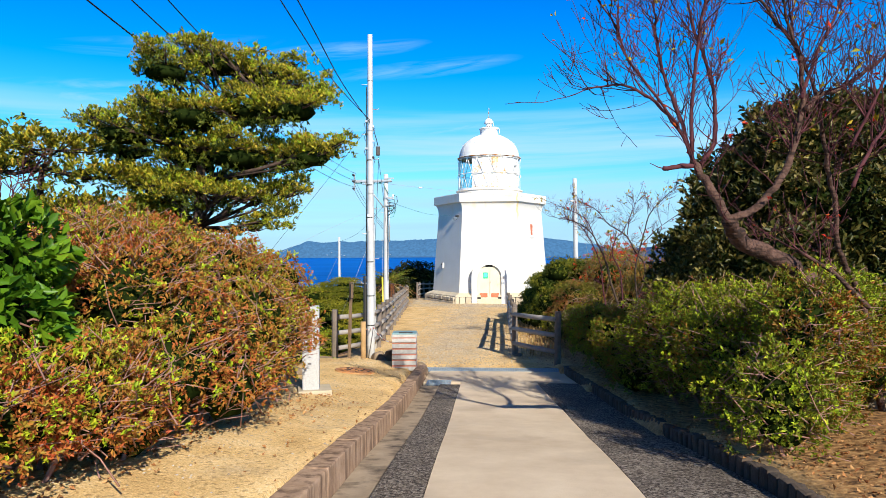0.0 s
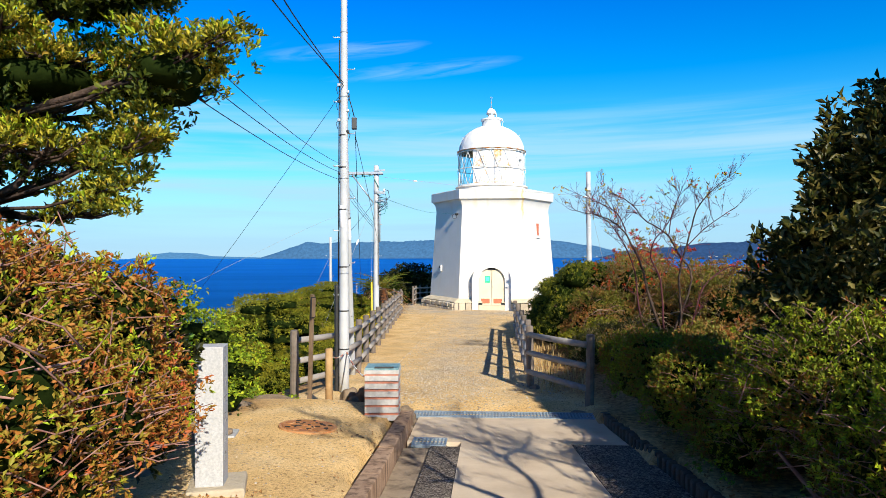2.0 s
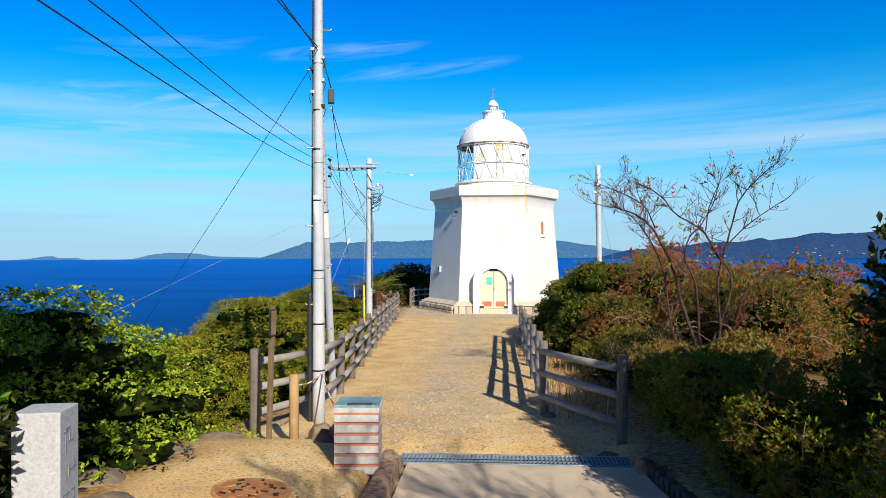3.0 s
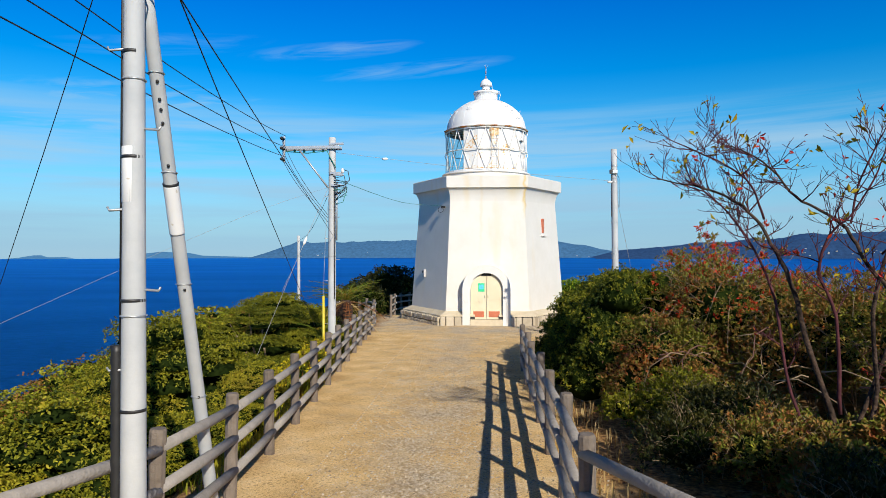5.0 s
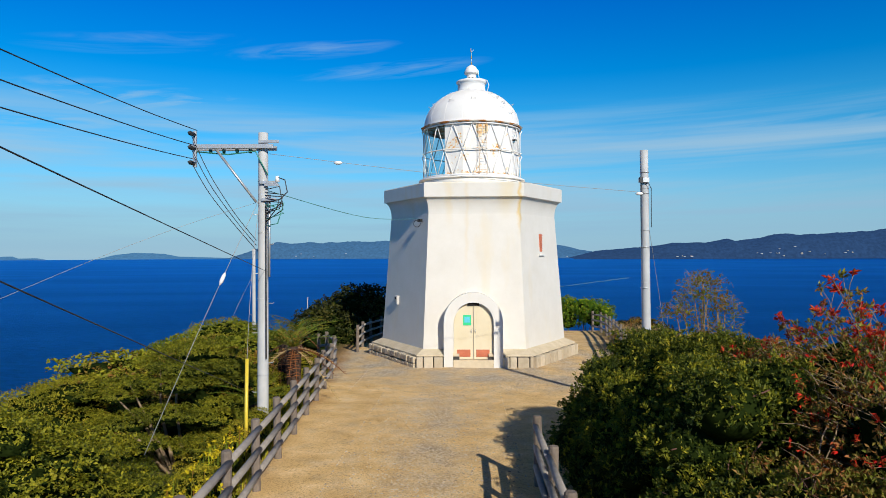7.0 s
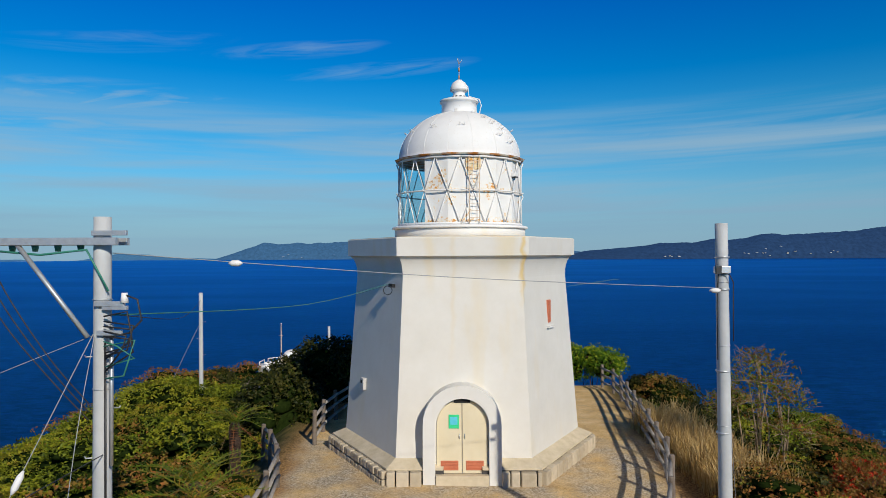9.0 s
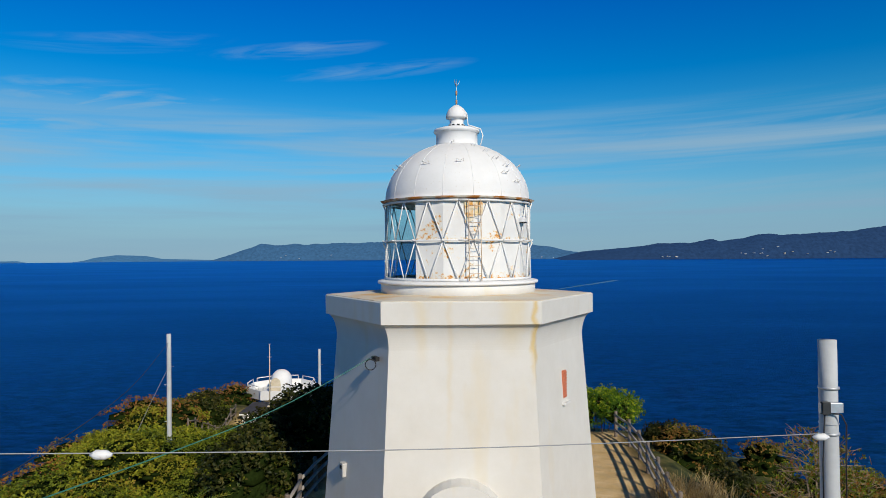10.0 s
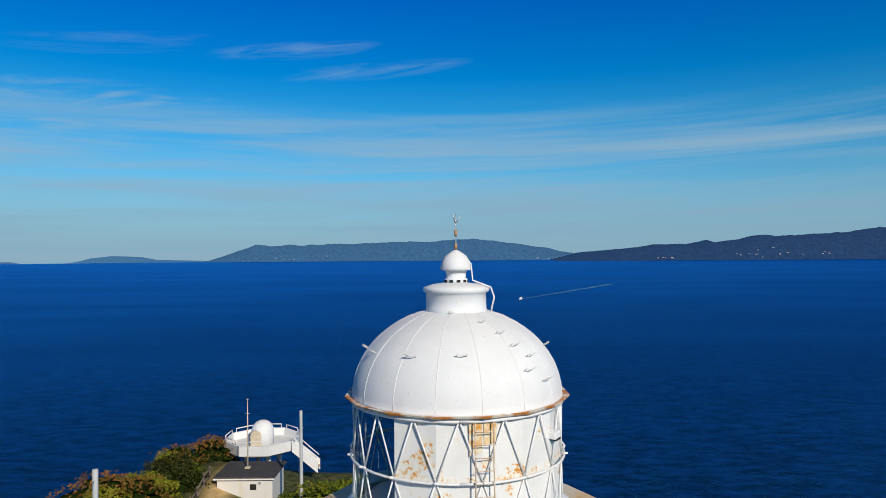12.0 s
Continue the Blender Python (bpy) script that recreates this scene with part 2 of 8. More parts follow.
AGGREGATE = pebble_material("exposed_aggregate", [(0.05, 0.04, 0.034), (0.14, 0.112, 0.09), (0.22, 0.18, 0.145), (0.40, 0.35, 0.29)], 66)
KERB = material("kerb_concrete", (0.30, 0.19, 0.12), (0.50, 0.35, 0.24), 0.95, 7.0, bump=0.5, stain=(0.17, 0.11, 0.075), stain_scale=14, stain_at=(0.46, 0.66), stretch=0.12, spec=0.15)
KERB_LOG = material("kerb_log", (0.03, 0.025, 0.02), (0.11, 0.075, 0.05), 0.9, 7.0, bump=0.5, obj=0.4)
GUTTER = material("gutter_concrete", (0.26, 0.20, 0.14), (0.44, 0.35, 0.25), 0.95, 3.0, bump=0.3, spec=0.15, stain=(0.09, 0.07, 0.055), stain_scale=5, stain_at=(0.5, 0.7))
GRATE = material("blue_grate", (0.22, 0.28, 0.33), (0.34, 0.41, 0.46), 0.5, 12.0, bump=0.1, metal=0.5)
BOX_WHITE = material("box_panel", (0.40, 0.39, 0.37), (0.56, 0.55, 0.53), 0.8, 20.0, bump=0.15)
BOX_RED = material("box_stripe", (0.44, 0.15, 0.09), (0.55, 0.22, 0.14), 0.8, 9.0)
VERDIGRIS = material("verdigris_plate", (0.10, 0.22, 0.24), (0.25, 0.40, 0.42), 0.5, 9.0)
ROCK = material("brown_rock", (0.14, 0.10, 0.065), (0.32, 0.24, 0.16), 0.95, 7.0, bump=0.7)
BARK = material("grey_bark", (0.032, 0.021, 0.016), (0.115, 0.075, 0.054), 0.95, 14.0, bump=1.0, bump_scale=38, spec=0.2, stain=(0.016, 0.011, 0.009), stain_scale=9, stain_at=(0.48, 0.64))
BARK_CHERRY = material("cherry_bark", (0.04, 0.022, 0.017), (0.15, 0.085, 0.065), 0.95, 11.0, bump=1.0, bump_scale=30, spec=0.2, stain=(0.03, 0.018, 0.014), stain_scale=6, stain_at=(0.50, 0.62), stretch=6.0)
BARK_RED = material("reddish_twig", (0.045, 0.013, 0.018), (0.12, 0.04, 0.045), 0.9, 7.0, bump=0.2, spec=0.2)
BARK_PALE = material("pale_twig", (0.19, 0.13, 0.08), (0.36, 0.27, 0.17), 0.9, 7.0, bump=0.2, spec=0.2)
TWIG_PINK = material("azalea_twig", (0.17, 0.075, 0.06), (0.40, 0.23, 0.18), 0.9, 7.0, bump=0)
TWIG = material("brown_twig", (0.10, 0.045, 0.035), (0.24, 0.12, 0.09), 0.9, 7.0, bump=0)
# near-black green of the core blobs, standing for shade inside crowns
CORE_SHADE = material("inner_foliage", (0.008, 0.014, 0.003), (0.02, 0.032, 0.007), 1.0, 9.0, bump=0.5, bump_scale=9, spec=0.0)
ROOF = material("dark_roof", (0.035, 0.030, 0.027), (0.075, 0.065, 0.055), 0.8, 2.0, bump=0.2)
GREEN_NOTICE = material("green_notice", (0.02, 0.55, 0.22), (0.04, 0.65, 0.28), 0.5, 9.0, bump=0)
BLUE_NOTICE = material("blue_notice", (0.08, 0.52, 0.66), (0.12, 0.60, 0.75), 0.5, 9.0, bump=0)
COPPER = material("worn_copper_paint", (0.30, 0.10, 0.03), (0.50, 0.24, 0.07), 0.7, 14.0, bump=0.1)
BLACKPIPE = material("black_pipe", (0.015, 0.015, 0.016), (0.03, 0.03, 0.03), 0.5, 9.0, bump=0)
YELLOW = material("yellow_guard", (0.62, 0.46, 0.03), (0.72, 0.56, 0.06), 0.5, 9.0, bump=0)

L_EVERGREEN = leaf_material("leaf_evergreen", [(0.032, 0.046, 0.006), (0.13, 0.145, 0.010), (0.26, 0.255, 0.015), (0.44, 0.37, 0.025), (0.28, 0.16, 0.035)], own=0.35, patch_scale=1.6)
L_PINE = leaf_material("leaf_windswept", [(0.03, 0.042, 0.006), (0.11, 0.135, 0.012), (0.28, 0.28, 0.02), (0.50, 0.41, 0.03), (0.40, 0.24, 0.045)], patch=0.35, patch_scale=2.5)
# darkened leaf tones: shade is put into the colour
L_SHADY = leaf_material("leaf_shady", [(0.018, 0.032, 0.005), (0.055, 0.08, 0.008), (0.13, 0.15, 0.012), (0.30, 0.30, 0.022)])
L_DARK = leaf_material("leaf_dark", [(0.009, 0.014, 0.004), (0.024, 0.032, 0.006), (0.055, 0.056, 0.01), (0.11, 0.092, 0.016)], rough=0.4)
L_BRONZE = leaf_material("leaf_bronze", [(0.010, 0.016, 0.004), (0.028, 0.038, 0.007), (0.06, 0.062, 0.012), (0.13, 0.10, 0.022), (0.28, 0.24, 0.08)], rough=0.32, patch=0.35)
L_GLOSSY = leaf_material("leaf_glossy", [(0.03, 0.085, 0.006), (0.09, 0.20, 0.01), (0.26, 0.38, 0.02)], rough=0.3)
L_AZALEA = leaf_material("leaf_azalea", [(0.36, 0.05, 0.02), (0.41, 0.115, 0.03), (0.41, 0.19, 0.035), (0.26, 0.21, 0.026), (0.35, 0.37, 0.025)], patch=0.5, patch_scale=1.5)
L_HEDGE = leaf_material("leaf_hedge", [(0.34, 0.09, 0.018), (0.22, 0.125, 0.016), (0.11, 0.135, 0.011), (0.19, 0.25, 0.014), (0.37, 0.43, 0.02)], patch=0.45)
L_FRESH = leaf_material("leaf_fresh", [(0.20, 0.30, 0.012), (0.36, 0.46, 0.02), (0.52, 0.52, 0.03)], patch=0.2)
L_TANGLE = leaf_material("leaf_tangle", [(0.38, 0.08, 0.02), (0.34, 0.16, 0.045), (0.20, 0.16, 0.028), (0.13, 0.16, 0.018), (0.32, 0.31, 0.03)], patch=0.5, patch_scale=1.6)
L_RED = leaf_material("leaf_red", [(0.50, 0.014, 0.012), (0.60, 0.04, 0.013), (0.46, 0.12, 0.02)], patch=0.2)
L_BROWN = leaf_material("leaf_brown", [(0.28, 0.062, 0.018), (0.33, 0.14, 0.035), (0.22, 0.16, 0.025), (0.19, 0.22, 0.02)], patch=0.5, patch_scale=1.6, own=0.25)
L_YELLOW = leaf_material("leaf_yellow", [(0.36, 0.23, 0.012), (0.42, 0.33, 0.02)], patch=0.1)
# brightened leaf tones that stand for sun on the leaves
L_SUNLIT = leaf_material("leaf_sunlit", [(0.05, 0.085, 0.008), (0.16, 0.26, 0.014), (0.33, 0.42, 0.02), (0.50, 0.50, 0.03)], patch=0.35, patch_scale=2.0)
L_HILL = leaf_material("leaf_hill", [(0.03, 0.05, 0.006), (0.11, 0.15, 0.011), (0.21, 0.24, 0.015), (0.34, 0.32, 0.022), (0.28, 0.15, 0.03)], patch=0.4, patch_scale=0.9, own=0.45)
L_CYCAD = leaf_material("leaf_cycad", [(0.045, 0.105, 0.0096), (0.135, 0.195, 0.0168), (0.33, 0.15, 0.024)], patch=0.3)
L_GRASS = leaf_material("dry_grass", [(0.28, 0.165, 0.045), (0.50, 0.34, 0.13), (0.62, 0.48, 0.25)], patch=0.4)

# ---- mesh helpers ----


def mesh_ob(name, verts, faces, mat, parent=None, smooth=False, label=""):
    me = bpy.data.meshes.new(name)
    me.from_pydata([tuple(v) for v in verts], [], [tuple(f) for f in faces])
    me.update()
    if mat:
        me.materials.append(mat)
    if smooth:
        me.shade_smooth()
    ob = new(name, me)
    if parent is not None:
        ob.parent = parent
    if label:
        ob["label"] = label
    return ob


def part(name, bm, mat, parent=None, label="", smooth=False):
    me = bpy.data.meshes.new(name)
    bmesh.ops.recalc_face_normals(bm, faces=bm.faces[:])
    bm.to_mesh(me)
    bm.free()
    me.materials.append(mat)
    if smooth:
        me.shade_smooth()
    ob = new(name, me)
    if parent is not None:
        ob.parent = parent
    if label:
        ob["label"] = label
    return ob


def shared(name, me, parent, m):
    """Another object on the mesh me."""
    ob = new(name, me)
    if parent is not None:
        ob.parent = parent
    ob.matrix_basis = m
    return ob


def empty(name, m, label, category, group="", kind=""):
    ob = new(name)
    ob.empty_display_size = 0.2
    ob.matrix_basis = m
    return tagged(ob, label, category, group, kind)


def bm_box(bm, c, s, rz=0.0, bevel=0.0, m=None):
    r = bmesh.ops.create_cube(bm, size=1.0, matrix=(m or Matrix.Identity(4)) @ Matrix.Translation(c) @ Matrix.Rotation(rz, 4, "Z") @ Matrix.Diagonal((*s, 1)))
    if bevel:
        edges = list({e for v in r["verts"] for e in v.link_edges})
        bmesh.ops.bevel(bm, geom=edges, offset=bevel, segments=2, affect="EDGES", profile=0.6)


def box(name, c, s, mat, parent=None, rz=0.0, bevel=0.006, label=""):
    bm = bmesh.new()
    bm_box(bm, c, s, rz, bevel)
    return part(name, bm, mat, parent, label)


def tube_data(pts, radii, sides=8, caps=True):
    """Vertices and faces of a round tube along pts."""
    pts = [Vector(p) for p in pts]
    if isinstance(radii, (int, float)):
        radii = [radii] * len(pts)
    vs, fs = [], []
    d0 = (pts[1] - pts[0]).normalized()
    side = d0.orthogonal().normalized()
    for i, p in enumerate(pts):
        d = (pts[min(i + 1, len(pts) - 1)] - pts[max(i - 1, 0)]).normalized()
        side = (side - d * side.dot(d)).normalized()
        up_ = d.cross(side)
        for k in range(sides):
            a = 2 * math.pi * k / sides
            vs.append(p + (side * math.cos(a) + up_ * math.sin(a)) * radii[i])
    for i in range(len(pts) - 1):
        for k in range(sides):
            a, b_ = i * sides + k, i * sides + (k + 1) % sides
            fs.append((a, b_, b_ + sides, a + sides))
    if caps:
        fs.append(tuple(range(sides - 1, -1, -1)))
        fs.append(tuple((len(pts) - 1) * sides + k for k in range(sides)))
    return vs, fs


def tubes(name, runs, mat, parent=None, sides=6, label=""):
    """One mesh of several tubes: runs of (points, radii)."""
    vs, fs = [], []
    for pts, radii in runs:
        v, f = tube_data(pts, radii, sides)
        o = len(vs)
        vs += v
        fs += [tuple(i + o for i in q) for q in f]
    return mesh_ob(name, vs, fs, mat, parent, True, label)


def tube(name, pts, radii, mat, parent=None, sides=10, label=""):
    return tubes(name, [(pts, radii)], mat, parent, sides, label)


def lathe(name, profile, mat, parent=None, sides=48, smooth=True, label="", start=0.0):
    vs, fs = [], []
    for r, z in profile:
        for k in range(sides):
            a = start + 2 * math.pi * k / sides
            vs.append((r * math.cos(a), r * math.sin(a), z))
    for i in range(len(profile) - 1):
        for k in range(sides):
            a, b_ = i * sides + k, i * sides + (k + 1) % sides
            fs.append((a, b_, b_ + sides, a + sides))
    fs.append(tuple(range(sides - 1, -1, -1)))
    fs.append(tuple((len(profile) - 1) * sides + k for k in range(sides)))
    return mesh_ob(name, vs, fs, mat, parent, smooth, label)


def sag(a, b, drop, n=14):
    a, b = Vector(a), Vector(b)
    return [a.lerp(b, i / n) - Vector((0, 0, drop * 4 * (i / n) * (1 - i / n))) for i in range(n + 1)]


# ---- foliage ----


def leaves_mesh(name, tips, axes, mat, parent, size, whorl=6, spread=0.9, aspect=0.42, seed=0, curl=0.15, label=""):
    """Whorls of folded leaves: one whorl at each tip, round its axis."""
    rng = np.random.default_rng(seed)
    n = len(tips)
    tips, axes = np.repeat(np.asarray(tips, float), whorl, 0), np.repeat(np.asarray(axes, float), whorl, 0)
    axes /= np.linalg.norm(axes, axis=1, keepdims=True) + 1e-9
    rnd = rng.normal(size=axes.shape)
    side = np.cross(axes, rnd)
    side /= np.linalg.norm(side, axis=1, keepdims=True) + 1e-9
    tilt = spread * (0.45 + 0.75 * rng.random(len(axes)))[:, None]
    d = axes * np.cos(tilt) + side * np.sin(tilt)
    wide = np.cross(d, axes + 0.4 * rng.normal(size=axes.shape))
    wide /= np.linalg.norm(wide, axis=1, keepdims=True) + 1e-9
    nrm = np.cross(wide, d)
    s = size * (0.65 + 0.7 * rng.random(len(axes)))[:, None]
    base = tips + 0.25 * size * rng.normal(size=tips.shape)
    mid = base + d * s * 0.55
    v = np.stack([base, mid + wide * s * aspect * 0.5 + nrm * s * curl, base + d * s - nrm * s * curl * 0.5, mid - wide * s * aspect * 0.5 + nrm * s * curl], 1).reshape(-1, 3)
    k = len(base)
    me = bpy.data.meshes.new(name)
    me.vertices.add(4 * k)
    me.vertices.foreach_set("co", v.astype(np.float32).ravel())
    idx = (np.arange(k)[:, None] * 4 + np.array([0, 1, 2, 0, 2, 3])).ravel()
    me.loops.add(6 * k)
    me.loops.foreach_set("vertex_index", idx.astype(np.int32))
    me.polygons.add(2 * k)
    me.polygons.foreach_set("loop_start", np.arange(0, 6 * k, 3, dtype=np.int32))
    me.update(calc_edges=True)
    me.materials.append(mat)
    ob = new(name, me)
    ob.parent = parent
    if label:
        ob["label"] = label
    return ob


def crown_points(blobs, n, seed, shell=0.25, under=-0.35, rough=0.18):
    """Points and outward axes on an uneven shell of the blobs (centre, radii)."""
    rng = np.random.default_rng(seed)
    c = np.array([b[0] for b in blobs], float)
    r = np.array([b[1] for b in blobs], float)
    w = (r[:, 0] * r[:, 1] + r[:, 1] * r[:, 2] + r[:, 0] * r[:, 2])
    pts, axes, tries = [], [], 0
    while sum(map(len, pts)) < n and tries < 12:
        tries += 1
        i = rng.choice(len(c), size=2 * n, p=w / w.sum())
        d = rng.normal(size=(2 * n, 3))
        d /= np.linalg.norm(d, axis=1, keepdims=True)
        keep = d[:, 2] > under - 0.3 * rng.random(2 * n)
        i, d = i[keep], d[keep]
        wob = 1 + rough * (np.sin(7 * d[:, 0] + 3 * i) * np.sin(6 * d[:, 1] + i) + np.sin(11 * d[:, 2] + 2 * i) * 0.5)
        f = (1 - shell * rng.random(len(d)) ** 1.5) * wob
        p = c[i] + d * r[i] * f[:, None]
        deep = np.zeros(len(p), bool)
        for j in range(len(c)):
            q = np.linalg.norm((p - c[j]) / r[j], axis=1)
            deep |= (q < 0.68) & (i != j)
        ax = d / r[i]
        ax /= np.linalg.norm(ax, axis=1, keepdims=True)
        ax = ax + np.array([0, 0, 0.5]) + 0.35 * rng.normal(size=ax.shape)
        pts.append(p[~deep])
        axes.append(ax[~deep])
    return np.concatenate(pts)[:n], np.concatenate(axes)[:n]


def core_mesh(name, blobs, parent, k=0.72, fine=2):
    """Near-black blobs that put shade into the inside of a crown."""
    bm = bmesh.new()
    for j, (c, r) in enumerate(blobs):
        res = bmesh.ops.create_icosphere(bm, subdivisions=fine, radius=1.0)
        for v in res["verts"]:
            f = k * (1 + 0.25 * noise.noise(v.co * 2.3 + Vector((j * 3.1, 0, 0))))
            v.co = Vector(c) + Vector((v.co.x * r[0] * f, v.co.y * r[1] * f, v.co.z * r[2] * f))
    return part(name, bm, CORE_SHADE, parent, smooth=True)


def grow(base, direction, length, radius, depth, rng, runs, up=0.25, bend=0.35, kids=(2, 4), shrink=0.68, ends=None, min_r=0.004):
    """A limb of several bends with smaller ones growing out of it."""
    p, d = Vector(base), Vector(direction).normalized()
    pts, rad = [p.copy()], [radius]
    n = 4 if depth else 3
    end_r = max(radius * (0.55 if depth else 0.3), min_r)
    for i in range(n):
        d = (d + Vector((rng.uniform(-bend, bend), rng.uniform(-bend, bend), rng.uniform(-bend, bend) + up * 0.3))).normalized()
        p = p + d * (length / n)
        pts.append(p.copy())
        rad.append(radius + (end_r - radius) * (i + 1) / n)
    runs.append((pts, rad))
    if depth == 0:
        if ends is not None:
            ends.append((p, d))
        return
    for _ in range(rng.randint(*kids)):
        i = rng.randint(2, n)
        side = Vector((rng.uniform(-1, 1), rng.uniform(-1, 1), rng.uniform(-0.5, 0.8) + up)).normalized()
        grow(pts[i], d * 0.6 + side * 0.8, length * shrink * rng.uniform(0.7, 1.1), max(rad[i] * 0.66, min_r), depth - 1, rng, runs, up, bend, kids, shrink, ends, min_r)
    grow(pts[-1], d, length * shrink, end_r, depth - 1, rng, runs, up, bend, kids, shrink, ends, min_r)


def shrub(name, m, blobs, leaf, n, size, seed, label, category="shrub", group="", whorl=6, spread=0.9, aspect=0.42, core=0.7, stems=6, stem_mat=None, stem_r=0.02, shell=0.25, under=-0.35, rough=0.18, extra=None, twigs=0, fine=2):
    """A shrub: stems, a core painted dark as shade, and leaves."""
    root = empty(name, m, label, category, group)
    rng = random.Random(seed)
    if stems:
        runs = []
        low = min(b[0][2] - b[1][2] for b in blobs)
        for s in range(stems):
            c, r = blobs[s % len(blobs)]
            foot = Vector((c[0] * 0.78 + rng.uniform(-0.15, 0.15), c[1] * 0.78 + rng.uniform(-0.15, 0.15), min(0, low) - 0.1))
            goal = Vector(c) + Vector((rng.uniform(-0.3, 0.3) * r[0], rng.uniform(-0.3, 0.3) * r[1], 0))
            mid = foot.lerp(goal, 0.5) + Vector((rng.uniform(-0.2, 0.2), rng.uniform(-0.2, 0.2), 0.05))
            runs.append(([foot, mid, goal], [stem_r, stem_r * 0.8, stem_r * 0.5]))
            for q in range(3):
                a = rng.uniform(0, 6.28)
                out = Vector(c) + Vector((math.cos(a) * r[0] * 0.9, math.sin(a) * r[1] * 0.9, rng.uniform(-0.3, 0.7) * r[2]))
                runs.append(([goal, goal.lerp(out, 0.5) + Vector((0, 0, 0.1 * r[2])), out], [stem_r * 0.5, stem_r * 0.4, stem_r * 0.2]))
        tubes("branchwork", runs, stem_mat or TWIG, root, 5)
    if twigs:
        tp, ta = crown_points(blobs, twigs, seed + 71, 0.05, -0.3, rough + 0.05)
        runs = []
        for p_, a_ in zip(tp, ta):
            p_, a_ = Vector(p_), Vector((a_[0] + rng.uniform(-0.5, 0.5), a_[1] + rng.uniform(-0.5, 0.5), 0.35 * a_[2])).normalized()
            k_ = rng.uniform(0.15, 0.4)
            runs.append(([p_ - a_ * k_ - Vector((0, 0, 0.05)), p_ - a_ * k_ * 0.45 + Vector((rng.uniform(-0.03, 0.03), rng.uniform(-0.03, 0.03), 0)), p_ + a_ * 0.05], [stem_r * 0.28, stem_r * 0.2, stem_r * 0.12]))
        tagged(tubes("twigwork", runs, stem_mat or TWIG, root, 4), kind="stuff")
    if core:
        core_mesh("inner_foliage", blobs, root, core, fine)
    p, ax = crown_points(blobs, n, seed, shell, under, rough)
    leaves_mesh("foliage", p, ax, leaf, root, size, whorl, spread, aspect, seed)
    if extra:
        emat, share, elabel = extra
        rg = np.random.default_rng(seed + 5)
        k = int(n * share)
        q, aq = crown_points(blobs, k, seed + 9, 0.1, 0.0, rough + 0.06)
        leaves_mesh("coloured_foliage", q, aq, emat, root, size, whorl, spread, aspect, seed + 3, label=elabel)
    return root


# ---- ground ----
GY = (-70, -44, -38.2, -36.2, -34.2, -31, -29.2, -25, -23.4, -20, -10, -5, 0, 12, 25, 38, 55, 65, 82, 120)
GZ = (2.6, 1.6, 1.2, 1.0, 0.7, 0.53, 0.46, 0.27, 0.21, 0.12, -0.1, -0.25, -0.27, -0.7, -3.6, -9.2, -10.5, -17, -34, -40)


def spine(y):
    """Height of the path's middle, with its changes of slope eased."""
    return float(0.3 * np.interp(y - 1.3, GY, GZ) + 0.4 * np.interp(y, GY, GZ) + 0.3 * np.interp(y + 1.3, GY, GZ))


def edge_left(y):
    """x of the line where the land starts to fall on the seaward side."""
    return float(np.interp(y, (-70, -36, -31, -28.5, -25, -4, 2, 20, 45), (-11, -8.5, -3.9, -3.5, -3.2, -5.0, -5.6, -9, -21)))


def edge_right(y):
    return float(np.interp(y, (-70, -30, -20, -8, 0, 14, 45), (14, 10, 9, 7.5, 7.4, 8.0, 2)))


def sm(a, b, v):
    t = min(1, max(0, (v - a) / (b - a)))
    return t * t * (3 - 2 * t)


def kerb_left(y):
    return float(np.interp(y, (-60, -38, -32.6, -30), (-0.95, -0.95, -1.06, -1.1)))


def kerb_right(y):
    return float(np.interp(y, (-60, -37.9, -35.8, -32.2, -29.9), (2.0, 1.91, 1.82, 1.64, 1.40)))


def ground_z(x, y):
    z = spine(y)
    near = 1 - sm(-29.9, -28.2, y)
    kl, kr = kerb_left(y), kerb_right(y)
    if y < -28.2:
        if x < kl - 0.15:
            z += near * (0.14 + 0.11 * sm(0.1, 1.5, kl - x))
        elif x > kr:
            z += near * (0.11 + 0.18 * sm(0.2, 2.0, x - kr))
        else:
            z -= 0.22 * near
    el, er = edge_left(y), edge_right(y)
    if x < el:
        d = el - x
        z -= (1 - sm(-15, -8, y)) * (0.17 * max(0, d - 1.2) + 0.14 * max(0, d - 3.0))
        z -= 1.0 * sm(0, 2.0, d) + 0.03 * d + 0.42 * max(0, d - 6.5) + 0.6 * max(0, d - 16)
    if x > er:
        d = x - er
        z -= 0.7 * sm(0, 2.0, d) + 0.12 * d + 0.35 * max(0, d - 6) + 0.4 * max(0, d - 16)
    z += 3.0 * math.exp(-(((x + 23) / 6.0) ** 2)) * sm(18, 34, y) * (1 - sm(46, 62, y))
    z += 0.05 * noise.noise(Vector((x * 0.6, y * 0.6, 0))) * (0.35 if el < x < er else 1.5)
    return max(z, -44)


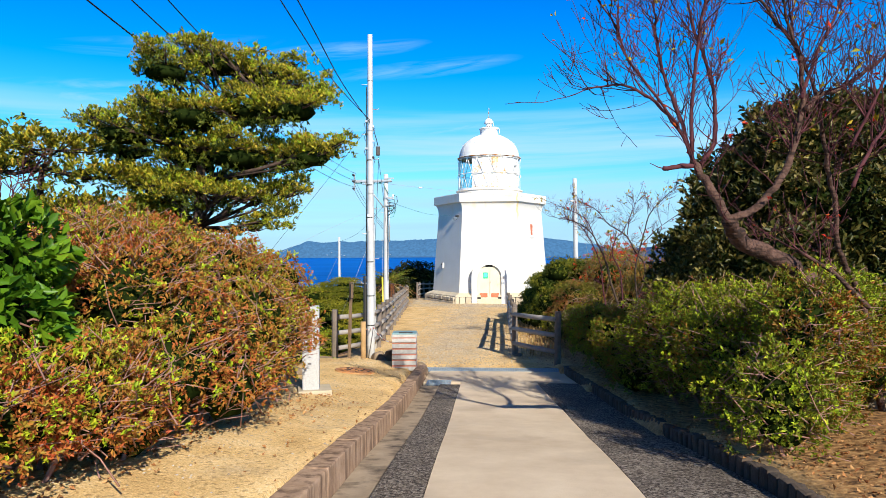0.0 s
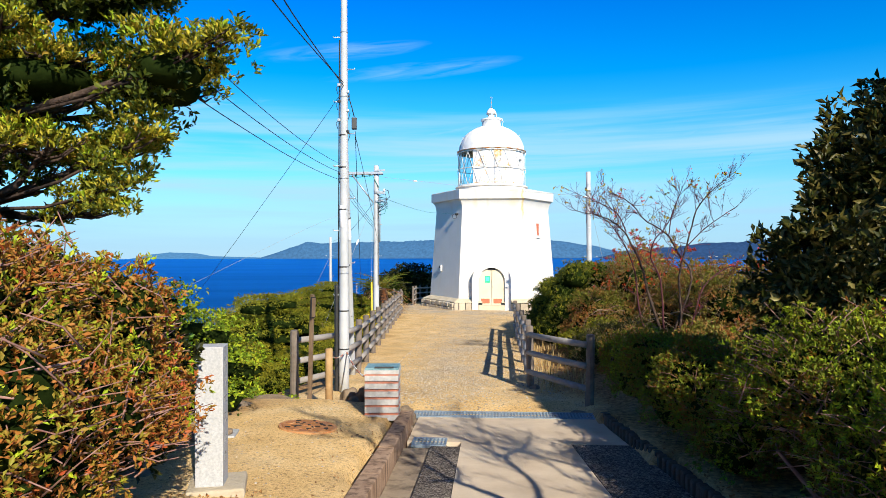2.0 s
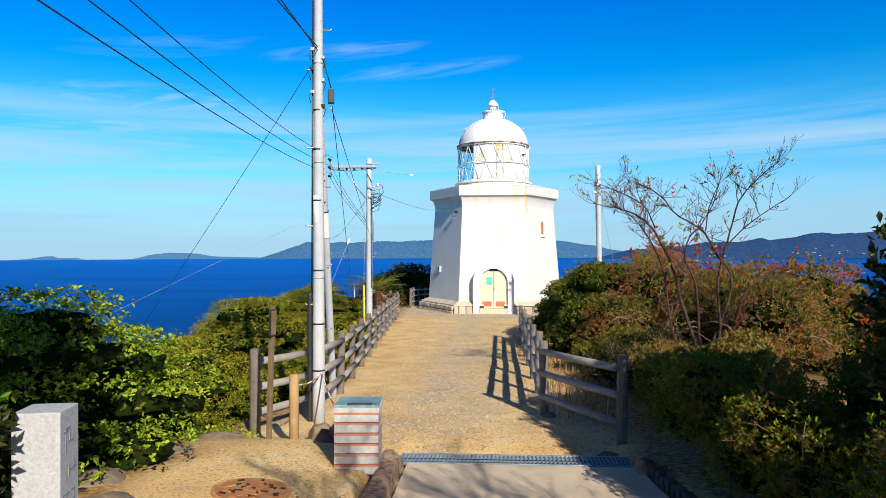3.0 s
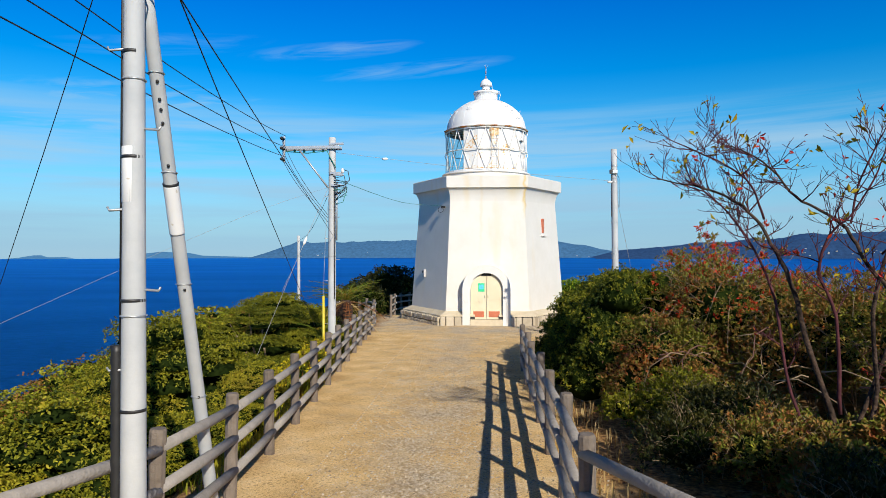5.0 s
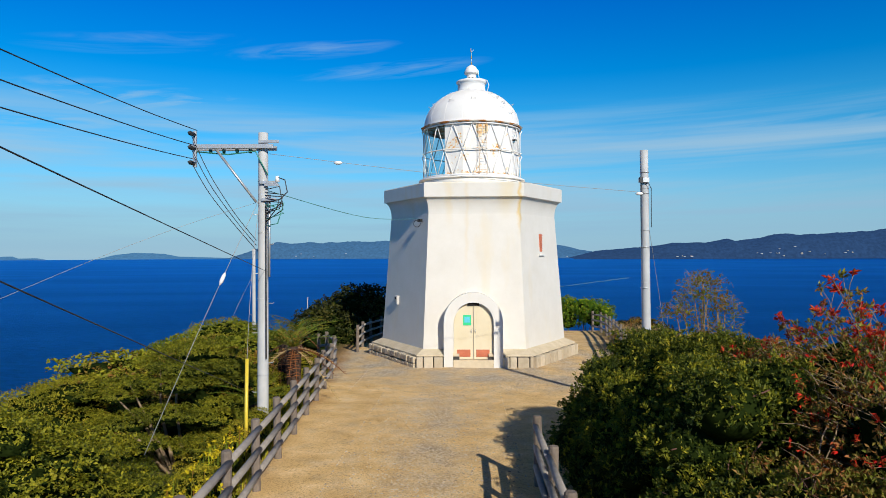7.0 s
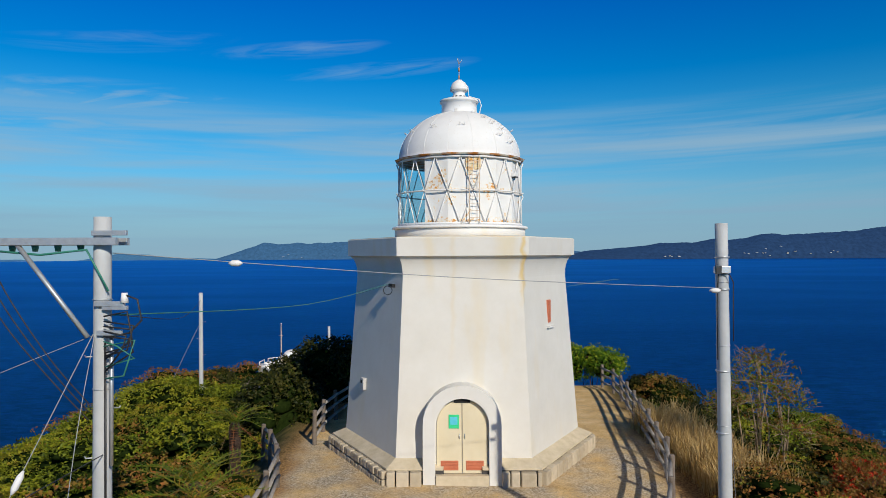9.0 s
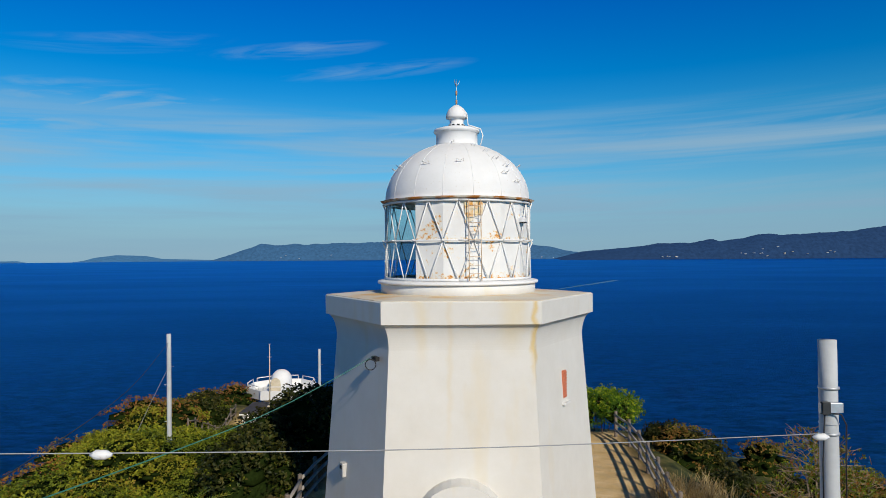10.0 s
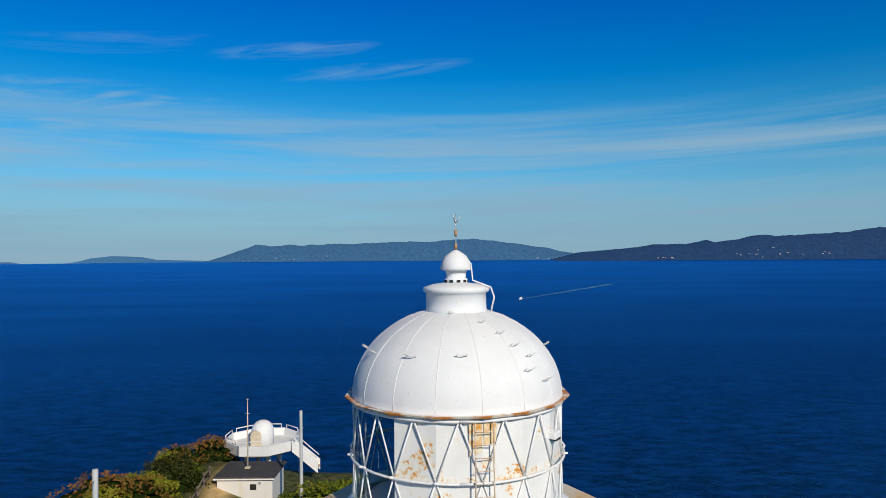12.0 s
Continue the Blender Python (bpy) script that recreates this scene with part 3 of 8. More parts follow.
def path_mask(x, y):
    """1 on the bare sandy path, 0 in the litter under the plants."""
    if y < -28.8:
        lo, hi = max(-3.2, edge_left(y) + 0.4) - 0.35 * noise.noise(Vector((0, y * 0.7, 3))), kerb_right(y)
    else:
        lo = float(np.interp(y, (-28.8, -25, -5, 2), (-3.3, -3.0, -4.7, -5.0)))
        hi = float(np.interp(y, (-28.8, -26.5, -17, -12, -7, -2, 12), (1.5, 1.2, 1.0, 2.6, 4.4, 5.6, 7.0)))
        if y > 4 and x < -1:
            lo = -4.4
        if y > 13:
            xp = float(np.interp(y, (26, 34, 40, 46), (-17.5, -17.9, -18.3, -18.8)))
            return math.exp(-(((x - xp) / 0.9) ** 2)) * sm(25, 28, y)
    w = 0.35
    n_ = 0.4 * noise.noise(Vector((x * 0.9, y * 0.9, 7)))
    return sm(lo - w, lo + w, x + n_) * (1 - sm(hi - w, hi + w, x + n_))


def gravel_mask(x, y):
    a = math.exp(-(((x + 0.9) / 0.9) ** 2)) * sm(-29, -27, y) * (1 - sm(-9, -7, y)) * 0.68
    b = sm(-8.5, -6.0, y + 0.25 * x) * (1 - sm(0, 2, y))
    return min(1, max(a, b) * (0.65 + 0.7 * noise.noise(Vector((x * 1.4, y * 0.8, 1)))))


def build_ground():
    xs = np.concatenate([np.linspace(-170, -40, 14), np.linspace(-37, -8, 44), np.arange(-7.6, 9.0, 0.2), np.linspace(10, 40, 24), np.linspace(45, 170, 14)])
    ys = np.concatenate([np.linspace(-220, -60, 14), np.arange(-57, -45, 1.0), np.arange(-45, 13, 0.25), np.linspace(14, 70, 50), np.linspace(75, 190, 14)])
    vs = [(x, y, ground_z(x, y)) for y in ys for x in xs]
    w = len(xs)
    fs = [(j * w + i, j * w + i + 1, (j + 1) * w + i + 1, (j + 1) * w + i) for j in range(len(ys) - 1) for i in range(w - 1)]
    m = bpy.data.materials.new("ground_soil")
    m.use_nodes = True
    n, l = m.node_tree.nodes, m.node_tree.links
    b = n["Principled BSDF"]
    b.inputs["Roughness"].default_value, b.inputs["Specular IOR Level"].default_value = 0.95, 0.2
    geo = n.new("ShaderNodeNewGeometry")

    def nz(scale, detail=6):
        t = n.new("ShaderNodeTexNoise")
        t.inputs["Scale"].default_value, t.inputs["Detail"].default_value = scale, detail
        l.new(geo.outputs["Position"], t.inputs["Vector"])
        return t.outputs[0]

    def ramp(src_, *cols):
        r = n.new("ShaderNodeValToRGB")
        while len(r.color_ramp.elements) < len(cols):
            r.color_ramp.elements.new(0.5)
        for i, (p, c) in enumerate(cols):
            r.color_ramp.elements[i].position, r.color_ramp.elements[i].color = p, (*c, 1)
        l.new(src_, r.inputs[0])
        return r.outputs[0]

    def mixc(f, a, b_):
        x = n.new("ShaderNodeMix")
        x.data_type = "RGBA"
        for i, v in ((0, f), (6, a), (7, b_)):
            if isinstance(v, float):
                x.inputs[i].default_value = v
            else:
                l.new(v, x.inputs[i])
        return x.outputs[2]

    grain = n.new("ShaderNodeMath")
    grain.operation = "MULTIPLY_ADD"
    l.new(nz(90.0, 3), grain.inputs[0])
    grain.inputs[1].default_value = 0.85
    half = n.new("ShaderNodeMath")
    half.operation = "MULTIPLY_ADD"
    l.new(nz(1.6, 10), half.inputs[0])
    half.inputs[1].default_value, half.inputs[2].default_value = 0.6, -0.22
    l.new(half.outputs[0], grain.inputs[2])
    sand = ramp(grain.outputs[0], (0.28, (0.45, 0.275, 0.10)), (0.48, (0.70, 0.47, 0.20)), (0.58, (0.76, 0.535, 0.25)), (0.74, (0.88, 0.70, 0.42)))
    pits = ramp(nz(30.0, 7), (0.34, (0.46, 0.42, 0.38)), (0.46, (1.0, 1.0, 1.0)), (0.58, (1.0, 1.0, 1.0)), (0.70, (1.22, 1.22, 1.24)))
    dirt = n.new("ShaderNodeMix")
    dirt.data_type, dirt.blend_type = "RGBA", "MULTIPLY"
    dirt.inputs[0].default_value = 0.8
    l.new(sand, dirt.inputs[6])
    l.new(pits, dirt.inputs[7])
    sand = dirt.outputs[2]
    litter = ramp(nz(16.0, 9), (0.3, (0.09, 0.05, 0.022)), (0.5, (0.32, 0.17, 0.065)), (0.7, (0.56, 0.34, 0.14)))
    vor = n.new("ShaderNodeTexVoronoi")
    vor.inputs["Scale"].default_value = 30
    l.new(geo.outputs["Position"], vor.inputs["Vector"])
    stone = ramp(vor.outputs["Color"], (0.15, (0.13, 0.11, 0.085)), (0.5, (0.37, 0.325, 0.26)), (0.88, (0.62, 0.57, 0.48)))
    scrub = ramp(nz(1.7, 10), (0.32, (0.022, 0.03, 0.010)), (0.5, (0.06, 0.072, 0.020)), (0.68, (0.14, 0.115, 0.04)))
    at3 = n.new("ShaderNodeAttribute")
    at3.attribute_name = "litter"
    litter = mixc(at3.outputs["Fac"], scrub, litter)
    at1, at2 = n.new("ShaderNodeAttribute"), n.new("ShaderNodeAttribute")
    at1.attribute_name, at2.attribute_name = "sand", "gravel"
    speck = n.new("ShaderNodeMath")
    speck.operation = "MULTIPLY_ADD"
    l.new(nz(2.2, 9), speck.inputs[0])
    speck.inputs[1].default_value, speck.inputs[2].default_value = 1.4, -0.7
    gm = n.new("ShaderNodeMath")
    gm.use_clamp = True
    l.new(at2.outputs["Fac"], gm.inputs[0])
    l.new(speck.outputs[0], gm.inputs[1])
    gs = n.new("ShaderNodeMath")
    gs.operation = "MULTIPLY"
    l.new(gm.outputs[0], gs.inputs[0])
    gs.inputs[1].default_value = 0.85
    top = mixc(gs.outputs[0], sand, stone)
    l.new(mixc(at1.outputs["Fac"], litter, top), b.inputs["Base Color"])
    bp = n.new("ShaderNodeBump")
    bp.inputs["Strength"].default_value, bp.inputs["Distance"].default_value = 0.35, 0.012
    hm = n.new("ShaderNodeMath")
    hm.operation = "ADD"
    l.new(nz(70, 5), hm.inputs[0])
    l.new(vor.outputs["Distance"], hm.inputs[1])
    l.new(hm.outputs[0], bp.inputs["Height"])
    l.new(bp.outputs[0], b.inputs["Normal"])
    ob = mesh_ob("ground", vs, fs, m, None, True)
    for name, fn in (("sand", path_mask), ("gravel", gravel_mask)):
        at_ = ob.data.attributes.new(name, "FLOAT", "POINT")
        at_.data.foreach_set("value", np.array([fn(v[0], v[1]) if -12 < v[0] < 12 and -48 < v[1] < 16 or name == "sand" and -27 < v[0] < -12 and 24 < v[1] < 50 else 0.0 for v in vs], np.float32))
    at_ = ob.data.attributes.new("litter", "FLOAT", "POINT")
    at_.data.foreach_set("value", np.array([sm(-6.5, -4.5, v[0]) * (1 - sm(5.0, 8.0, v[0])) * (1 - sm(12, 15, v[1])) for v in vs], np.float32))
    return tagged(ob, "sandy headland ground with gravel patches and leaf litter", "ground", kind="structure")


build_ground()

# ---- sea and far shore ----
SEA = -30.0


def build_sea():
    rings, segs = [0, 40, 90, 160, 300, 600, 1200, 2400, 3600, 4850], 96
    vs, fs = [(0, -20, SEA)], []
    for r in rings[1:]:
        for k in range(segs):
            a = 2 * math.pi * k / segs
            vs.append((r * math.cos(a), -20 + r * math.sin(a), SEA))
    for k in range(segs):
        fs.append((0, 1 + k, 1 + (k + 1) % segs))
    for i in range(len(rings) - 2):
        for k in range(segs):
            a, b_ = 1 + i * segs + k, 1 + i * segs + (k + 1) % segs
            fs.append((a, a + segs, b_ + segs, b_))
    m = bpy.data.materials.new("sea_water")
    m.use_nodes = True
    n, l = m.node_tree.nodes, m.node_tree.links
    n.remove(n["Principled BSDF"])
    deep, gloss = n.new("ShaderNodeBsdfDiffuse"), n.new("ShaderNodeBsdfGlossy")
    gloss.inputs["Color"].default_value, gloss.inputs["Roughness"].default_value = (0.07, 0.52, 1.0, 1), 0.3
    fres, share, ms = n.new("ShaderNodeFresnel"), n.new("ShaderNodeMath"), n.new("ShaderNodeMixShader")
    fres.inputs["IOR"].default_value = 1.33
    share.operation = "MULTIPLY"
    share.inputs[1].default_value = 0.72
    l.new(fres.outputs[0], share.inputs[0])
    l.new(share.outputs[0], ms.inputs[0])
    l.new(deep.outputs[0], ms.inputs[1])
    l.new(gloss.outputs[0], ms.inputs[2])
    l.new(ms.outputs[0], n["Material Output"].inputs[0])
    geo = n.new("ShaderNodeNewGeometry")
    lanes = n.new("ShaderNodeMapping")
    lanes.inputs["Scale"].default_value = (0.0030, 0.0085, 0.0)
    l.new(geo.outputs["Position"], lanes.inputs[0])
    big = n.new("ShaderNodeTexNoise")
    big.inputs["Scale"].default_value, big.inputs["Detail"].default_value, big.inputs["Distortion"].default_value = 1.0, 7, 0.6
    l.new(lanes.outputs[0], big.inputs["Vector"])
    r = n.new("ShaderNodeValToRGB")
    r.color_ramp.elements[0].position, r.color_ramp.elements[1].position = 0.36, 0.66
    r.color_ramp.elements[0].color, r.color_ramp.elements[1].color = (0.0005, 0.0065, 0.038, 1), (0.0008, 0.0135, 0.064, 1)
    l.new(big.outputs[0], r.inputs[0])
    # wind lanes: smooth water mirrors more of the low sky
    lane = n.new("ShaderNodeMapRange")
    lane.inputs[1].default_value, lane.inputs[2].default_value, lane.inputs[3].default_value, lane.inputs[4].default_value = 0.36, 0.68, 0.68, 0.80
    l.new(big.outputs[0], lane.inputs[0])
    l.new(lane.outputs[0], share.inputs[1])
    mp = n.new("ShaderNodeMapping")
    mp.inputs["Scale"].default_value = (0.62, 1.5, 0.3)
    mp.inputs["Rotation"].default_value = (0, 0, 0.35)
    l.new(geo.outputs["Position"], mp.inputs[0])
    wv = n.new("ShaderNodeTexNoise")
    wv.inputs["Scale"].default_value, wv.inputs["Detail"].default_value, wv.inputs["Roughness"].default_value = 1.0, 8, 0.72
    l.new(mp.outputs[0], wv.inputs["Vector"])
    swell = n.new("ShaderNodeTexNoise")
    swell.inputs["Scale"].default_value, swell.inputs["Detail"].default_value, swell.inputs["Roughness"].default_value = 0.30, 7, 0.78
    l.new(mp.outputs[0], swell.inputs["Vector"])
    both = n.new("ShaderNodeMix")
    both.inputs[0].default_value = 0.68
    l.new(wv.outputs[0], both.inputs[2])
    l.new(swell.outputs[0], both.inputs[3])
    bp = n.new("ShaderNodeBump")
    # lit crests and dark troughs of the waves are painted into the water's colour
    wave_shade = n.new("ShaderNodeValToRGB")
    wave_shade.color_ramp.elements[0].position, wave_shade.color_ramp.elements[1].position = 0.43, 0.58
    wave_shade.color_ramp.elements[0].color, wave_shade.color_ramp.elements[1].color = (0.02, 0.03, 0.06, 1), (3.3, 3.3, 3.0, 1)
    l.new(both.outputs[0], wave_shade.inputs[0])
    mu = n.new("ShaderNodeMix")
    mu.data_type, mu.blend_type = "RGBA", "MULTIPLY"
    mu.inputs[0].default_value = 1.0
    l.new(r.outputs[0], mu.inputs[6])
    l.new(wave_shade.outputs[0], mu.inputs[7])
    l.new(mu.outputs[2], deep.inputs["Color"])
    bp.inputs["Strength"].default_value, bp.inputs["Distance"].default_value = 1.0, 1.3
    l.new(both.outputs[0], bp.inputs["Height"])
    l.new(bp.outputs[0], gloss.inputs["Normal"])
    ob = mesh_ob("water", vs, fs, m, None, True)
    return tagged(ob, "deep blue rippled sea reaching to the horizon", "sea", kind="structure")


build_sea()


def hill_at(profile, y0, x, u):
    """A point of a far ridge, from its foot (u = 0) to its back."""
    h = float(np.interp(x, [p[0] for p in profile], [p[1] for p in profile]))
    h *= 1 + 0.05 * noise.noise(Vector((x * 0.012, 0, y0))) + 0.035 * noise.noise(Vector((x * 0.05, 3, y0)))
    f = math.sin(min(1, u * 1.25) * math.pi / 2) ** 0.8
    spur = 0.16 * noise.noise(Vector((x * 0.009, u * 2.2, y0))) * math.sin(u * math.pi)
    return (x, y0 + u * 260 + 40 * noise.noise(Vector((x * 0.004, u, 1))), SEA - 1 + h * max(0, f + spur))


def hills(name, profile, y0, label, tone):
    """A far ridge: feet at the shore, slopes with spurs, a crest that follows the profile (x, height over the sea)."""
    # tone holds the blue haze before the woods, painted into their colour
    m = material(name + "_hazed_woods", tuple(0.74 * c for c in tone), tuple(1.22 * c for c in tone), 1.0, 0.05, detail=9, bump=0, spec=0.0)
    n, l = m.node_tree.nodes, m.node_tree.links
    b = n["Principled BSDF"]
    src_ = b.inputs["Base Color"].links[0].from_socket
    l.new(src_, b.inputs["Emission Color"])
    # a faint glow of the same colour stands for the haze's brightness
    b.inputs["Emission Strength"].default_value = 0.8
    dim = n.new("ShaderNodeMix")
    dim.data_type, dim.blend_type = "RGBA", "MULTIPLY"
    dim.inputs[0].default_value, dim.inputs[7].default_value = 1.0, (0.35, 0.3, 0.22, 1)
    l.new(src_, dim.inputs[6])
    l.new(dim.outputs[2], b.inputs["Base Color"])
    xs = np.linspace(profile[0][0], profile[-1][0], 260)
    vs, fs, rows_ = [], [], 14
    for x in xs:
        for j in range(rows_):
            vs.append(hill_at(profile, y0, x, j / (rows_ - 1)))
    for i in range(len(xs) - 1):
        for j in range(rows_ - 1):
            a = i * rows_ + j
            fs.append((a, a + rows_, a + rows_ + 1, a + 1))
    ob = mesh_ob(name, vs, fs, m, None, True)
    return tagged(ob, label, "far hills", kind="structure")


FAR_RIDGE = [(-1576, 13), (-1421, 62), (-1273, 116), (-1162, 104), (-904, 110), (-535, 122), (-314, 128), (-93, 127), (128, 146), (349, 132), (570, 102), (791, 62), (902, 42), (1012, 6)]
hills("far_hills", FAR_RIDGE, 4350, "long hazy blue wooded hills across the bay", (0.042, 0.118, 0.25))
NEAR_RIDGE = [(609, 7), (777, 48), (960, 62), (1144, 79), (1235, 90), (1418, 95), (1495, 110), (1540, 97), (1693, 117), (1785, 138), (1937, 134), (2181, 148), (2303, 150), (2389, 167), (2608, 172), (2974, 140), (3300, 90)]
hills("near_hills", NEAR_RIDGE, 3600, "wooded hills across the bay, tinted with dark blue haze", (0.019, 0.050, 0.132))
hills("far_island", [(-2508, 3), (-2424, 30), (-2309, 46), (-2118, 38), (-2004, 18), (-1653, 8), (-1560, 3)], 4400, "low island on the horizon, tinted with pale blue haze", (0.055, 0.16, 0.32))
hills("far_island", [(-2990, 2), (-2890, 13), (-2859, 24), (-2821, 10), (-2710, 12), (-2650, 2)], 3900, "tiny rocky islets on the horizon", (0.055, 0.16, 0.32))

# ---- road, kerbs, grates ----


def ribbon(name, left, right, y0, y1, dz, thick, mat, label, step=0.4):
    """A strip of paving that follows the ground between two edge lines."""
    ys = np.linspace(y0, y1, max(2, int((y1 - y0) / step)))
    vs, fs = [], []
    for y in ys:
        z = spine(y) + dz
        for x, h in ((left(y), 0), (right(y), 0), (right(y), -thick), (left(y), -thick)):
            vs.append((x, y, z + h))
    for i in range(len(ys) - 1):
        for k in range(4):
            a, b_ = i * 4 + k, i * 4 + (k + 1) % 4
            fs.append((a, b_, b_ + 4, a + 4))
    fs += [(3, 2, 1, 0), tuple(4 * (len(ys) - 1) + k for k in range(4))]
    ob = mesh_ob(name, vs, fs, mat)
    return tagged(ob, label, "road", kind="structure")


def lane_l(y):
    return float(np.interp(y, (-50, -38, -32.9, -30), (-0.33, -0.35, -0.43, -0.43)))


def lane_r(y):
    return float(np.interp(y, (-50, -38, -33.6, -30.8), (1.08, 1.05, 1.0, 0.82)))


ribbon("road", lane_l, lane_r, -50, -31.0, 0.0, 0.12, CONCRETE, "pale concrete lane strip down the middle of the road")
ribbon("road_apron", lambda y: kerb_left(y) + 0.02, lambda y: kerb_right(y) - 0.02, -30.99, -29.56, -0.002, 0.12, CONCRETE, "concrete apron before the drain grate")
ribbon("road_edge", lambda y: lane_l(y) - 0.34, lambda y: lane_l(y) - 0.006, -50, -31.2, -0.004, 0.12, AGGREGATE, "dark exposed-aggregate strip beside the concrete lane")
ribbon("road_edge", lambda y: lane_r(y) + 0.012, lambda y: kerb_right(y) - 0.015, -50, -31.0, -0.004, 0.12, AGGREGATE, "dark exposed-aggregate strip along the log edging")
ribbon("gutter", kerb_left, lambda y: lane_l(y) - 0.345, -50, -31.2, -0.03, 0.1, GUTTER, "shallow concrete gutter at the foot of the kerb")


def build_kerbs():
    root = tagged(new("kerb"), "brown weathered concrete kerb beside the gutter", "kerb", kind="structure")
    y, rng = -46.0, random.Random(1)
    while y < -30.2:
        y1 = y + 1.0
        ym = (y + y1) / 2
        x, z = kerb_left(ym) - 0.09, spine(ym)
        sl = math.atan((spine(y1) - spine(y)) / 1.0)
        ob = box("kerb_stone", (0, 0, 0), (0.17, 0.994, 0.34), KERB, root, 0, 0.014)
        ob.matrix_basis = pose(x, ym, z + 0.0, math.degrees(sl), 0, math.degrees(math.atan((kerb_left(y) - kerb_left(y1)) / 1.0)) + rng.uniform(-0.5, 0.5))
        y = y1
    root = tagged(new("kerb"), "row of short dark log edging along the planted bank", "kerb", kind="structure")
    src = box("log_edging", (0, 0, 0), (0.10, 0.125, 0.30), KERB_LOG, root, 0, 0.03)
    me, y, first = src.data, -44.0, True
    while y < -29.6:
        m_ = pose(kerb_right(y) + 0.05, y, spine(y) - 0.035 + rng.uniform(-0.012, 0.012), rng.uniform(-3, 3), rng.uniform(-3, 3), rng.uniform(-6, 6))
        if first:
            src.matrix_basis, first = m_, False
        else:
            shared("log_edging", me, root, m_)
        y += 0.132


build_kerbs()


def drain_grate(name, x0, x1, y0, y1, pitch, label):
    root = empty(name, pose((x0 + x1) / 2, (y0 + y1) / 2, spine((y0 + y1) / 2)), label, "drain grate", "drain grates")
    hx, hy = (x1 - x0) / 2, (y1 - y0) / 2
    box("channel", (0, 0, -0.06), (2 * hx, 2 * hy, 0.03), DARK, root, 0, 0)
    for s_ in (-1, 1):
        box("frame_bar", (0, s_ * (hy - 0.015), -0.005), (2 * hx, 0.03, 0.035), GRATE, root, 0, 0.003)
        box("frame_bar", (s_ * (hx - 0.01), 0, -0.005), (0.02, 2 * hy - 0.062, 0.035), GRATE, root, 0, 0.003)
    bm = bmesh.new()
    bm_box(bm, (0, 0, 0), (0.012, 2 * hy - 0.062, 0.03))
    first = part("bar", bm, GRATE, root)
    n_ = int(2 * (hx - 0.03) / pitch)
    first.matrix_basis = pose(-hx + 0.03, 0, -0.003)
    for i in range(1, n_ + 1):
        shared("bar", first.data, root, pose(-hx + 0.03 + i * pitch, 0, -0.003))
    for q in (-0.33, 0.33):
        box("cross_rod", (0, q * hy, 0.002), (2 * hx - 0.05, 0.008, 0.02), GRATE, root, 0, 0)
    return root


drain_grate("drain_grate", -1.18, 1.48, -29.54, -29.20, 0.045, "long grey-blue steel drain grate across the path")
drain_grate("drain_grate", -1.0, -0.60, -31.18, -30.86, 0.045, "small steel drain grate at the end of the gutter")

# ---- lighthouse ----


def hex_ring(r, z):
    return [(r * math.cos(math.radians(60 * k)), r * math.sin(math.radians(60 * k)), z) for k in range(6)]


def hex_body(name, prof, mat, parent, label=""):
    vs, fs = [], []
    for r, z in prof:
        vs += hex_ring(r, z)
    for i in range(len(prof) - 1):
        for k in range(6):
            a, b_ = i * 6 + k, i * 6 + (k + 1) % 6
            fs.append((a, b_, b_ + 6, a + 6))
    fs.append(tuple(range(5, -1, -1)))
    fs.append(tuple((len(prof) - 1) * 6 + k for k in range(6)))
    return mesh_ob(name, vs, fs, mat, parent, False, label)


def arch_points(half, foot, spring, n=16):
    """Outline of an arched opening in x, z: from the left foot over the arch to the right foot."""
    pts = [(-half, foot)]
    for i in range(n + 1):
        a = math.pi * (1 - i / n)
        pts.append((half * math.cos(a), spring + half * math.sin(a)))
    pts.append((half, foot))
    return pts


def prism(name, outline, y0, y1, mat, parent, label=""):
    n = len(outline)
    vs = [(x, y0, z) for x, z in outline] + [(x, y1, z) for x, z in outline]
    fs = [tuple(range(n)), tuple(range(2 * n - 1, n - 1, -1))] + [(i, i + n, (i + 1) % n + n, (i + 1) % n) for i in range(n)]
    bm = bmesh.new()
    bv = [bm.verts.new(v) for v in vs]
    for f in fs:
        bm.faces.new([bv[i] for i in f])
    return part(name, bm, mat, parent, label)


def empty_part(name, parent, label=""):
    ob = new(name)
    ob.empty_display_size = 0.2
    ob.parent = parent
    if label:
        ob["label"] = label
    return ob


